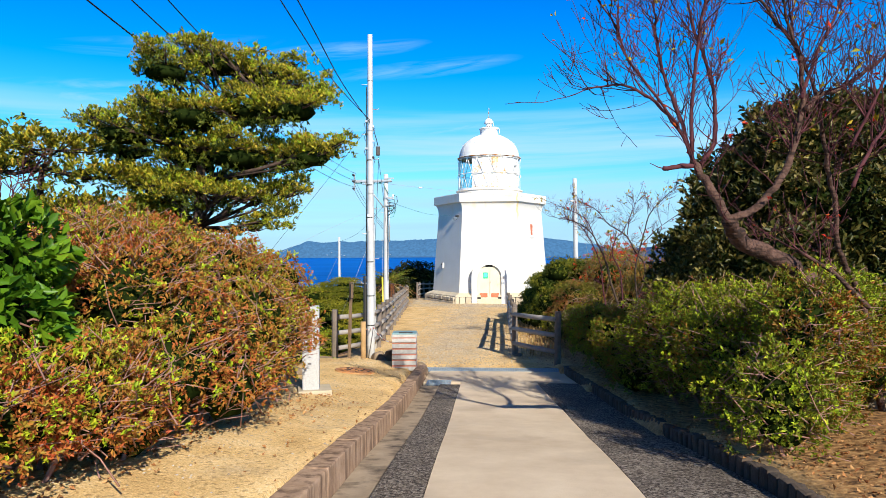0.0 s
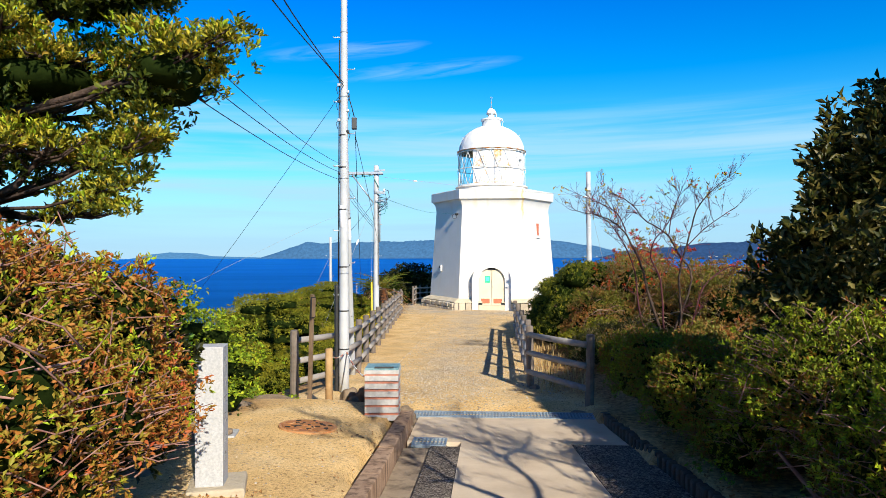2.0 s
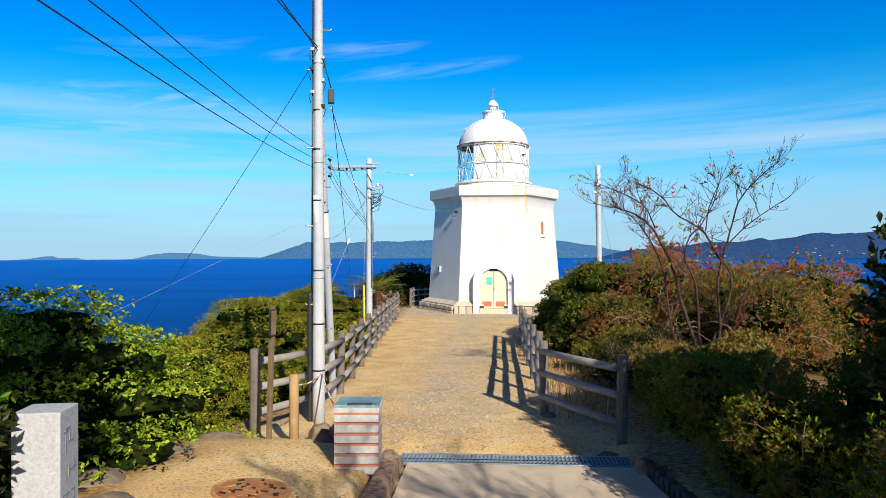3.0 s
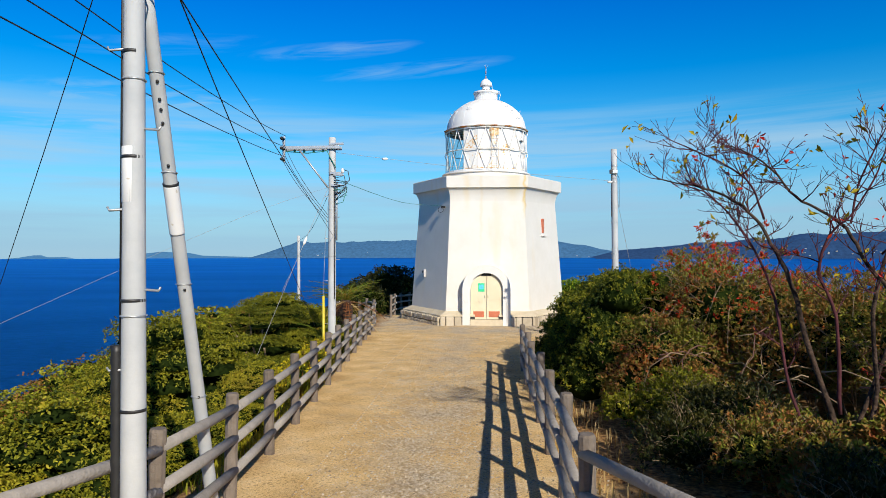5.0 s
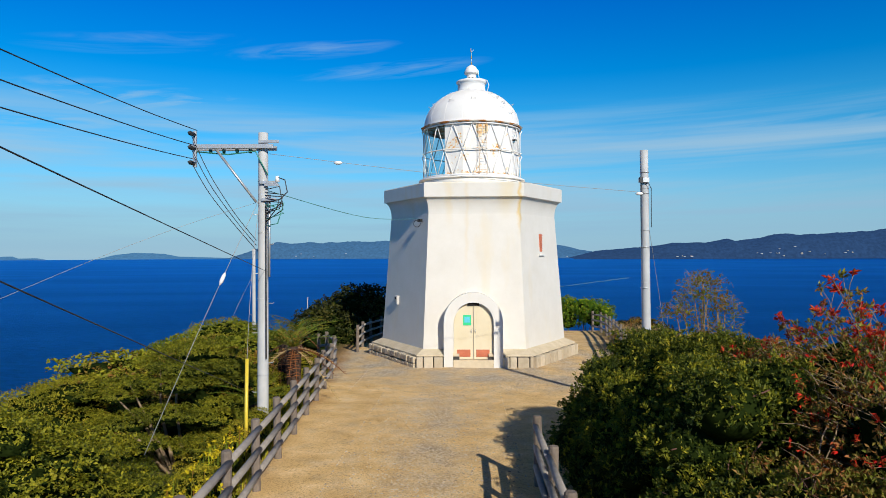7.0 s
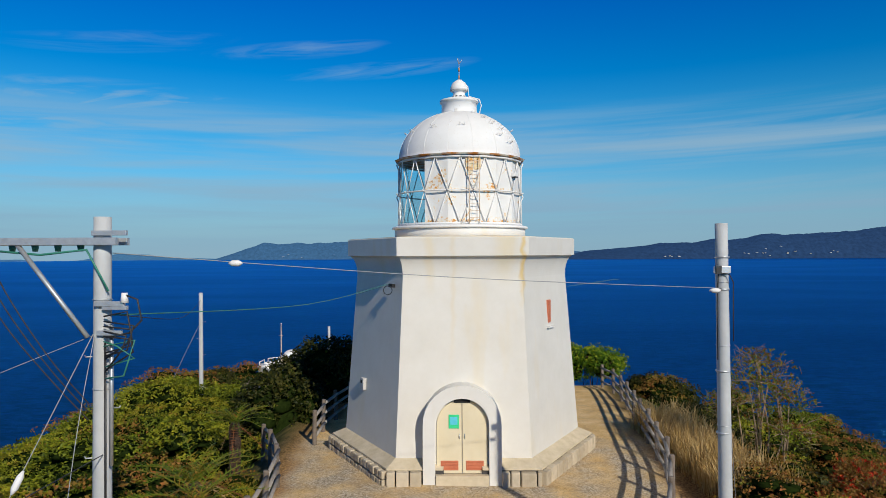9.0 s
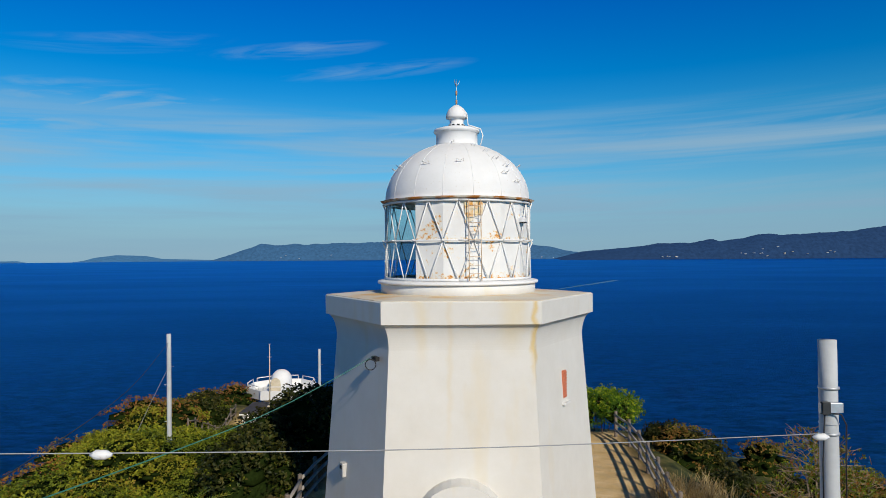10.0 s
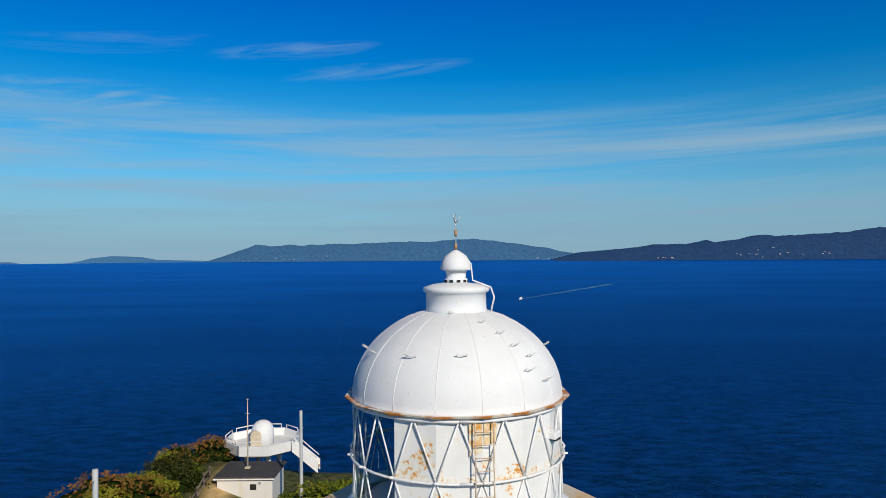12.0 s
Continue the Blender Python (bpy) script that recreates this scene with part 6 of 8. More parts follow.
def limb(tree, part_name, pts, r0, r1, sprouts, reach=0.30, depth=2, start=0.2, lift=0.35, thick=0.0055):
    """One limb through its points, tapering from r0 to r1, with sprouts of twigs along its outer length."""
    q = tree["rng"]
    pts = [Vector(p) for p in pts]
    fine = []
    for i in range(len(pts) - 1):
        a0, a1, a2, a3 = pts[max(i - 1, 0)], pts[i], pts[i + 1], pts[min(i + 2, len(pts) - 1)]
        for k in range(4):
            t = k / 4
            v = 0.5 * ((2 * a1) + (a2 - a0) * t + (2 * a0 - 5 * a1 + 4 * a2 - a3) * t * t + (3 * a1 - a0 - 3 * a2 + a3) * t ** 3)
            fine.append(v + Vector((q.uniform(-1, 1), q.uniform(-1, 1), q.uniform(-1, 1))) * (0.35 * r0 if fine else 0.0))
    fine.append(pts[-1])
    n = len(fine) - 1
    rad = [(r0 + (r1 - r0) * i / n) * q.uniform(0.9, 1.1) for i in range(n + 1)]
    tube(part_name, fine, rad, tree["bark"] if r0 > 0.02 else tree["twig"], tree["root"], 8)
    for _ in range(sprouts):
        f = start + (1 - start) * q.random() ** 0.8
        i = min(n - 1, int(f * n))
        d = (fine[i + 1] - fine[i]).normalized()
        side = Vector((q.uniform(-1, 1), q.uniform(-0.9, 0.9), q.uniform(-0.6, 0.9) + lift)).normalized()
        grow(fine[i], d * 0.55 + side * 0.85, reach * q.uniform(0.55, 1.15), min(thick, 0.7 * rad[i]), depth, q, tree["runs"], 0.2, 0.17, (1, 3), 0.72, tree["ends"], 0.0024)
    grow(fine[-1], (fine[-1] - fine[-2]).normalized(), reach, min(thick, r1), depth, q, tree["runs"], 0.2, 0.17, (1, 3), 0.72, tree["ends"], 0.0024)


def twigs(tree):
    tagged(tubes("twigwork", tree["runs"], tree["twig"], tree["root"], 4, "fine bare twigs"), kind="stuff")
    rg_ = np.random.default_rng(tree["seed"])
    ends = tree["ends"]
    for mat, share, size, lab in tree["leaves"]:
        idx = rg_.choice(len(ends), size=max(3, int(len(ends) * share)), replace=False)
        leaves_mesh("sparse_foliage", [ends[i][0] for i in idx], [np.array(ends[i][1]) + np.array([0, 0, -0.5]) for i in idx], mat, tree["root"], size, 2, 0.9, 0.4, tree["seed"] + len(lab), label=lab)
    return tree["root"]


# cherry leaning over the hedge
CH = Vector((3.6, -35.4, 1.2))
cherry = drawn_tree("bare_tree", Matrix.Translation(CH), "leaning bare cherry tree with reddish twigs", BARK_CHERRY, BARK_RED, 21, [(L_YELLOW, 0.035, 0.06, "few yellow leaves"), (L_RED, 0.05, 0.045, "few dark red leaves")])


def cherry_limb(part_name, xz, r0, r1, sprouts, y0=-36.85, y1=-36.85, **kw):
    n = len(xz) - 1
    limb(cherry, part_name, [Vector((x, y0 + (y1 - y0) * i / n, z)) - CH for i, (x, z) in enumerate(xz)], r0, r1, sprouts, **kw)


cherry_limb("trunk", [(3.62, 1.2), (3.5, 1.7), (3.25, 2.18), (2.85, 2.44), (2.46, 2.65), (2.09, 2.81), (1.93, 2.94)], 0.088, 0.058, 4, -35.4, -36.85, start=0.55)
cherry_limb("limb", [(1.95, 2.92), (1.81, 3.15), (1.72, 3.3), (1.66, 3.42)], 0.035, 0.030, 6)
cherry_limb("cut_stub", [(1.70, 3.38), (1.57, 3.38), (1.43, 3.36)], 0.020, 0.018, 0, reach=0.12, depth=0)
cherry_limb("limb", [(1.66, 3.42), (1.55, 3.68), (1.4, 3.88), (1.2, 4.02), (1.02, 4.05), (0.84, 4.02)], 0.018, 0.006, 22, -36.85, -36.7)
cherry_limb("limb", [(1.55, 3.68), (1.36, 3.93), (1.15, 4.2), (1.05, 4.45), (0.85, 4.72)], 0.012, 0.006, 18, -36.85, -37.0)
cherry_limb("limb", [(1.65, 3.44), (1.57, 3.79), (1.48, 4.1), (1.43, 4.42), (1.44, 4.65)], 0.018, 0.010, 20, -36.85, -36.6)
cherry_limb("limb", [(1.65, 3.46), (1.64, 3.83), (1.67, 4.19), (1.7, 4.5), (1.75, 4.75)], 0.016, 0.010, 20, -36.85, -37.0)
cherry_limb("limb", [(1.72, 3.39), (1.84, 3.57), (1.87, 3.87), (1.85, 4.18), (1.77, 4.49), (1.73, 4.75)], 0.020, 0.010, 22, -36.85, -36.5)
cherry_limb("limb", [(1.93, 2.94), (2.12, 3.04), (2.29, 3.21), (2.42, 3.47), (2.5, 3.73), (2.53, 3.99), (2.49, 4.3), (2.36, 4.52), (2.2, 4.74)], 0.034, 0.010, 30, -36.85, -36.7)
cherry_limb("limb", [(2.53, 3.8), (2.65, 3.92), (2.82, 3.98), (3.01, 4.09), (3.24, 4.28)], 0.024, 0.012, 18, -36.8, -36.6)
cherry_limb("limb", [(2.5, 3.9), (2.7, 4.3), (2.95, 4.7), (3.1, 5.1)], 0.017, 0.008, 18, -36.8, -36.3)
cherry_limb("trunk", [(3.75, 1.2), (3.5, 2.2), (3.28, 2.55), (3.12, 2.77), (3.02, 3.18), (2.88, 3.51), (2.76, 3.86), (2.59, 4.16), (2.4, 4.43), (2.25, 4.7)], 0.031, 0.008, 30, -35.6, -37.0, start=0.45)
cherry_limb("limb", [(2.88, 3.2), (3.0, 3.42), (3.2, 3.7), (3.5, 4.1)], 0.018, 0.008, 18, -36.8, -36.6)
cherry_limb("limb", [(2.84, 3.5), (3.05, 4.0), (3.2, 4.5)], 0.014, 0.007, 16, -36.85, -37.0)
cherry_limb("dead_limb", [(3.1, 2.25), (2.85, 2.55), (2.62, 2.72)], 0.023, 0.015, 8, -36.6, -36.4)
twigs(cherry)
# small bare tree behind the landward fence
ST = Vector((3.45, -25.0, ground_z(3.45, -25.0) - 0.05))
small_tree = drawn_tree("bare_tree", Matrix.Translation(ST), "small spreading bare tree with a few yellow leaves", BARK, BARK_RED, 33, [(L_YELLOW, 0.06, 0.085, "few yellow leaves"), (L_RED, 0.04, 0.06, "few red leaves")])


def small_limb(part_name, xz, r0, r1, sprouts, y1=-25.0, **kw):
    n = len(xz) - 1
    limb(small_tree, part_name, [Vector((x, -25.0 + (y1 + 25.0) * i / n, z)) - ST for i, (x, z) in enumerate(xz)], r0, r1, sprouts, thick=0.0085, reach=0.25, lift=0.05, **kw)


small_limb("trunk", [(3.42, 0.2), (3.37, 1.05), (3.16, 1.73), (2.97, 2.53), (2.79, 2.93), (2.65, 3.19), (2.37, 3.42), (2.03, 3.54), (1.66, 3.62)], 0.034, 0.006, 26, -24.7, start=0.4)
small_limb("limb", [(2.66, 3.17), (2.48, 3.5), (2.2, 3.68), (1.75, 3.86)], 0.012, 0.006, 16, -25.4)
small_limb("limb", [(3.4, 1.2), (3.31, 2.19), (3.1, 2.64), (3.15, 2.99), (3.32, 3.21), (3.5, 3.6)], 0.020, 0.007, 18, -25.5)
small_limb("limb", [(3.5, 0.9), (3.97, 2.19), (3.73, 2.7), (3.55, 3.07), (3.32, 3.26), (3.09, 3.41), (2.85, 3.73), (2.54, 3.94), (2.40, 4.0)], 0.024, 0.006, 26, -24.6)
small_limb("limb", [(3.51, 3.12), (3.55, 3.5), (3.64, 3.78), (3.69, 3.95)], 0.011, 0.006, 10, -25.2)
small_limb("limb", [(3.45, 0.7), (3.72, 1.26), (3.69, 2.23), (3.83, 2.91), (4.02, 3.58), (4.28, 3.95), (4.70, 4.30)], 0.027, 0.006, 26, -25.2)
small_limb("limb", [(3.81, 2.81), (4.18, 3.25), (4.62, 3.60)], 0.012, 0.006, 12, -25.5)
small_limb("limb", [(3.55, 0.7), (3.98, 1.26), (4.27, 2.04), (4.83, 2.45), (5.2, 2.35)], 0.020, 0.006, 18, -24.5)
small_limb("limb", [(3.35, 0.5), (2.99, 1.36), (2.9, 2.32), (2.67, 3.0), (2.35, 3.45), (2.1, 3.6)], 0.020, 0.006, 22, -24.2)
twigs(small_tree)


def layered_tree(name, base, blobs, leaf, n, size, seed, label, trunk, whorl=7, r=0.07, core=0.0, limbs=99, tips=0.0):
    """A tree with flat layers of foliage on limbs that reach each layer."""
    root = empty(name, Matrix.Translation(base), label, "tree")
    rng = random.Random(seed)
    tubes("trunk", [(trunk, [r * (1 - 0.6 * i / (len(trunk) - 1)) for i in range(len(trunk))])], BARK, root, 9)
    runs = []
    for c, rr in sorted(blobs, key=lambda b_: -b_[1][0])[:limbs]:
        c = Vector(c)
        start = min((Vector(p) for p in trunk), key=lambda p: (p - c).length + max(0, p.z - c.z) * 2)
        mid = start.lerp(c, 0.55) + Vector((rng.uniform(-0.08, 0.08), rng.uniform(-0.08, 0.08), -0.05))
        thin = 1.0 if rr[0] > 0.2 else 0.45
        runs.append(([start, mid, c], [r * 0.45 * thin, r * 0.32 * thin, r * 0.18 * thin]))
        for k in range(9 if rr[0] > 0.2 else 3):
            a = rng.uniform(0, 6.28)
            e = c + Vector((math.cos(a) * rr[0] * 0.85, math.sin(a) * rr[1] * 0.85, rr[2] * rng.uniform(0, 0.6)))
            s_ = mid.lerp(c, rng.uniform(0.2, 1))
            runs.append(([s_, s_.lerp(e, 0.5) + Vector((0, 0, -0.03)), e], [r * 0.16, r * 0.11, r * 0.05]))
    tubes("branchwork", runs, BARK, root, 5)
    if core:
        big = sorted(blobs, key=lambda b_: -b_[1][0])[:limbs]
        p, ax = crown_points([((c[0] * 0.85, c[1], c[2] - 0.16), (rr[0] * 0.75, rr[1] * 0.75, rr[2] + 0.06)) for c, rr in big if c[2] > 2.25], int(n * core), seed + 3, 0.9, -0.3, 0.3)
        # dark blobs behind the larger pads stand for the crown's inner shade
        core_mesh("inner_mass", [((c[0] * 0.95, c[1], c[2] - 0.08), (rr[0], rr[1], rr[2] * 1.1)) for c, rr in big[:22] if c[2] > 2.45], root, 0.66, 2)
        # inner leaves take the darkened tones as painted shade
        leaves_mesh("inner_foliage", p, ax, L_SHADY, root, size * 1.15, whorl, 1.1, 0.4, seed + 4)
    p, ax = crown_points(blobs, n, seed, 0.6, -0.1, 0.42)
    ax[:, 2] += 0.5
    leaves_mesh("foliage", p, ax, leaf, root, size, whorl, 0.85, 0.36, seed)
    if tips:
        p, ax = crown_points(blobs, int(n * tips), seed + 8, 0.1, 0.3, 0.5)
        ax[:, 2] += 0.4
        leaves_mesh("young_foliage", p, ax, L_FRESH, root, size, whorl, 0.7, 0.34, seed + 9, label="fresh yellow-green leaf tips")
    return root


TB = (-3.15, -35.1, 1.1)
# crown pads: x, height and half width, from the top down
PADS = [(-2.88, 4.84, 0.42), (-2.50, 4.76, 0.42), (-3.24, 4.64, 0.36), (-2.16, 4.55, 0.34), (-1.80, 4.46, 0.20), (-1.85, 4.24, 0.36), (-2.38, 4.30, 0.46), (-3.55, 4.32, 0.36), (-3.84, 4.06, 0.40), (-4.15, 3.96, 0.26), (-3.08, 4.22, 0.50),
        (-1.66, 3.76, 0.30), (-2.04, 3.82, 0.42), (-2.60, 3.80, 0.48), (-3.25, 3.86, 0.45), (-1.92, 3.36, 0.26), (-2.38, 3.38, 0.44), (-2.15, 3.10, 0.30), (-3.56, 3.46, 0.44), (-2.92, 3.38, 0.50), (-3.72, 3.20, 0.40), (-2.62, 3.00, 0.40)]
pad_rng = random.Random(17)
pads = []
for x, z, r_ in PADS:
    y = pad_rng.uniform(-0.45, 0.45)
    r_ *= 0.6 if z < 3.5 and x > -2.7 else 1.0
    pads.append(((x - TB[0], y, z - TB[2]), (r_ * 0.85, r_ * 0.95, 0.06 + 0.18 * r_)))
    for k in range(8):
        a = k * 0.785 + pad_rng.uniform(-0.5, 0.5)
        d = r_ * pad_rng.uniform(0.5, 1.0)
        q = r_ * pad_rng.uniform(0.22, 0.5)
        pads.append(((x - TB[0] + d * math.cos(a), y + d * math.sin(a), z - TB[2] + pad_rng.uniform(-0.12, 0.14)), (q, q, 0.04 + 0.3 * q)))
layered_tree("windswept_tree", TB, pads,
             L_PINE, 10500, 0.038, 12, "windswept evergreen tree with flat layered crown", [(0.0, 0, -0.1), (0.0, 0, 0.9), (0.02, 0.05, 1.9), (0.05, 0.05, 2.4), (0.07, 0.05, 2.75), (0.22, 0.05, 2.9), (0.5, 0.05, 3.05), (0.8, 0.05, 3.25)], core=0.22, limbs=130, tips=0.16)
layered_tree("windswept_tree", (-4.95, -35.3, 0.95), [((0.3, 0.0, 2.9), (0.7, 0.7, 0.2)), ((1.0, 0.2, 2.6), (0.6, 0.6, 0.18)), ((-0.5, 0.1, 2.7), (0.7, 0.7, 0.22)), ((0.4, 0.2, 2.2), (0.8, 0.7, 0.25)), ((1.2, 0.4, 2.0), (0.6, 0.6, 0.2)), ((-0.2, 0.4, 1.8), (0.9, 0.8, 0.3))],
             L_PINE, 2200, 0.065, 15, "evergreen tree with yellowish layered foliage", [(0, 0, -0.1), (0.05, 0, 1.0), (0.1, 0.05, 1.9), (0.2, 0, 2.7)])
woody("bare_shrub", [([(-4.5, -36.1, 0.9), (-4.6, -36.0, 2.0), (-4.75, -35.9, 2.8)], [0.03, 0.022, 0.016])], [((-4.8, -35.9, 2.2), (0.4, 0, 1), 0.7, 0.012, 3), ((-4.75, -35.9, 2.7), (0.1, 0, 1), 0.6, 0.012, 3), ((-4.8, -35.9, 2.1), (-0.5, 0, 0.9), 0.7, 0.012, 3), ((-4.7, -35.9, 2.0), (0.8, 0, 0.5), 0.7, 0.01, 3)], BARK, 7, "bare reddish shrub behind the azaleas", "shrub", twig=BARK_RED, leaves=[(L_BROWN, 0.5, 0.05, "brown leaves")])

# ---- shrubs ----


def ellipsoids(n, spread, r, squash, seed, z0=0.0, height=1.0):
    q = random.Random(seed)
    out = []
    for _ in range(n):
        a, d = q.uniform(0, 6.283), math.sqrt(q.random())
        rr = r * q.uniform(0.7, 1.25)
        out.append(((d * spread[0] * math.cos(a), d * spread[1] * math.sin(a), z0 + height * q.uniform(0.35, 1.0) * (1 - 0.45 * d * d)), (rr, rr, rr * squash)))
    return out


def row_blobs(x0, y0, x1, y1, n, w, h, seed, r=0.5, per=3, low=0.3, high=0.8):
    """Blobs along a hedge from one end to the other, as offsets from its first end."""
    q = random.Random(seed)
    out = []
    for i in range(n):
        f = (i + 0.5) / n
        cx, cy = (x1 - x0) * f, (y1 - y0) * f
        for k in range(per):
            rr = r * q.uniform(0.75, 1.2)
            out.append(((cx + w * (2 * (k + 0.5) / per - 1) + q.uniform(-0.2, 0.2), cy + q.uniform(-0.3, 0.3), h * q.uniform(low, high)), (rr, rr, rr * q.uniform(0.75, 0.95))))
    return out


azalea = row_blobs(-3.75, -38.0, -3.65, -35.2, 5, 0.95, 1.6, 3, 0.58, 4, 0.16, 0.78)
azalea += [((float(np.interp(i, (0, 3, 7), (1.45, 1.62, 1.55))) + 0.1 * (i % 2), 0.0 + 0.34 * i, 0.22 + 0.24 * (i % 3)), (0.45, 0.45, 0.42)) for i in range(8)]
azalea += [((1.28 + 0.12 * k, 2.55 + 0.3 * k, 0.35 + 0.36 * j), (0.36, 0.36, 0.34)) for k in range(3) for j in range(3 - k)]
azalea += [((1.58, 2.85, 0.40 + 0.3 * j), (0.30, 0.30, 0.28)) for j in range(3)] + [((1.5, 3.2, 0.55), (0.3, 0.3, 0.28))]
azalea += [((1.15 + 0.1 * (i > 2), 0.5 + 0.46 * i, 0.98 + 0.15 * (i % 2)), (0.5, 0.5, 0.42)) for i in range(5)]
shrub("azalea_bush", place(-3.75, -38.0), azalea, L_AZALEA, 19000, 0.034, 5, "large azalea bush with red, brown and green autumn leaves", whorl=6, stems=30, core=0.6, shell=0.5, under=-0.15, twigs=2400, stem_mat=TWIG_PINK, extra=(L_FRESH, 0.07, "fresh yellow-green leaves"))
shrub("azalea_bush", place(-2.6, -39.8), row_blobs(-2.6, -39.8, -2.55, -38.3, 4, 0.42, 0.9, 8, 0.40, 3, 0.15, 0.75), L_AZALEA, 7500, 0.032, 6, "low azalea bush with red and green autumn leaves", stems=10, core=0.5, shell=0.5, twigs=800, stem_mat=TWIG_PINK, extra=(L_FRESH, 0.2, "fresh yellow-green leaves"))
shrub("broadleaf_shrub", place(-2.72, -38.5), [((0.0, 0.0, 1.22), (0.30, 0.32, 0.34)), ((-0.3, 0.2, 0.95), (0.4, 0.4, 0.45)), ((0.06, -0.1, 0.85), (0.26, 0.28, 0.35)), ((-0.5, -0.1, 1.25), (0.36, 0.36, 0.3))], L_GLOSSY, 560, 0.095, 41, "glossy green broadleaf shrub beside the azaleas", whorl=6, stems=8, core=0.45, aspect=0.45)
shrub("broadleaf_shrub", place(-3.1, -34.35), [((0.45, 0.0, 0.95), (0.48, 0.4, 0.42)), ((0.1, -0.2, 1.15), (0.5, 0.45, 0.42)), ((-0.4, 0.1, 1.3), (0.6, 0.55, 0.45)), ((0.35, -0.1, 0.5), (0.5, 0.4, 0.4)), ((-0.2, 0.0, 0.6), (0.6, 0.5, 0.45)), ((-0.8, -0.2, 0.8), (0.6, 0.6, 0.6))], L_DARK, 2300, 0.065, 43, "dark broadleaf shrub beside the granite marker", stems=12, stem_mat=BARK, core=0.55, twigs=160, extra=(L_GLOSSY, 0.06, "fresh green leaves"))
shrub("broadleaf_shrub", place(-4.2, -39.3), [((0.0, 0.0, 1.5), (0.45, 0.45, 0.5)), ((0.35, -0.3, 1.1), (0.5, 0.5, 0.5)), ((-0.3, 0.3, 1.3), (0.5, 0.5, 0.6)), ((0.2, 0.1, 0.6), (0.6, 0.6, 0.5))], L_GLOSSY, 620, 0.11, 45, "glossy green broadleaf shrub behind the azaleas", stems=8, core=0.45, aspect=0.45)
hedge = row_blobs(3.3, -35.7, 2.95, -33.1, 4, 0.62, 0.95, 4, 0.44, 3, 0.25, 0.8)
hedge += [((float(np.interp(i, (0, 9), (-0.88, -1.22))), 0.2 + 0.5 * i, 0.14 + 0.22 * (i % 3)), (0.45, 0.45, 0.42)) for i in range(7)]
hedge += [((-1.1 + 0.42 * k, -0.85 + 0.62 * k, 0.2 + 0.25 * j), (0.34, 0.34, 0.32)) for k in range(5) for j in range(4) if j < 2 or k]
hedge += [((-0.38, 0.3 + 0.75 * i, 0.66), (0.5, 0.5, 0.42)) for i in range(4)]
shrub("azalea_hedge", place(3.3, -36.3), [((c_[0], c_[1] + (0.6 if n_ < 12 else 0.0), c_[2]), r_) for n_, (c_, r_) in enumerate(hedge)], L_HEDGE, 19000, 0.034, 7, "azalea hedge with fresh green and reddish leaves", stems=30, core=0.5, shell=0.42, rough=0.32, twigs=1700, stem_mat=TWIG_PINK, extra=(L_FRESH, 0.13, "fresh green shoots"))
hedge = row_blobs(2.6, -32.6, 2.35, -28.4, 6, 0.45, 0.62, 9, 0.36, 3, 0.25, 0.75) + [((-0.5 - 0.03 * i, 0.0 + 0.52 * i, 0.2 + 0.2 * (i % 3)), (0.42, 0.42, 0.42)) for i in range(8)]
shrub("azalea_hedge", place(2.6, -32.6), hedge, L_HEDGE, 11000, 0.035, 8, "azalea hedge in the shade beside the drain grate", stems=10, core=0.58, shell=0.42, twigs=300)
shrub("azalea_hedge", place(4.6, -36.0), row_blobs(4.6, -36.0, 4.5, -33.5, 3, 0.5, 1.0, 10, 0.5, 2, 0.3, 0.75), L_HEDGE, 3000, 0.05, 18, "back row of the azalea hedge", stems=8, core=0.64)
ev = [((0, 0, 2.6), (1.3, 1.3, 1.2)), ((-0.9, -0.4, 1.6), (1.2, 1.2, 1.0)), ((0.9, 0.2, 2.0), (1.4, 1.3, 1.2)), ((-0.3, -0.2, 3.4), (0.8, 0.8, 0.75)), ((0.7, 0.2, 3.5), (0.9, 0.9, 0.8)), ((-1.3, -0.2, 0.9), (1.0, 1.1, 0.8)), ((0.2, -0.6, 1.2), (1.3, 1.0, 1.0)), ((1.8, 0, 2.8), (1.2, 1.2, 1.1))]
ev += [((-1.25, 0.0, 1.75), (0.95, 0.9, 0.9)), ((-0.85, 0.1, 2.75), (0.85, 0.8, 0.75))]
shrub("evergreen_tree", pose(4.7, -32.3, 0.7), ev, L_BRONZE, 9600, 0.105, 13, "dense dark evergreen tree with broad leaves", "tree", stems=6, stem_mat=BARK, stem_r=0.07, whorl=6, aspect=0.4, core=0.72)
shrub("azalea_hedge", place(3.75, -33.6), row_blobs(3.75, -33.6, 3.45, -30.0, 5, 0.5, 0.95, 12, 0.46, 3, 0.25, 0.78), L_HEDGE, 9000, 0.036, 19, "azalea hedge with red-tinged leaves behind the drain", stems=12, core=0.52, shell=0.42, rough=0.28, twigs=350, extra=(L_RED, 0.03, "dark red leaves"))
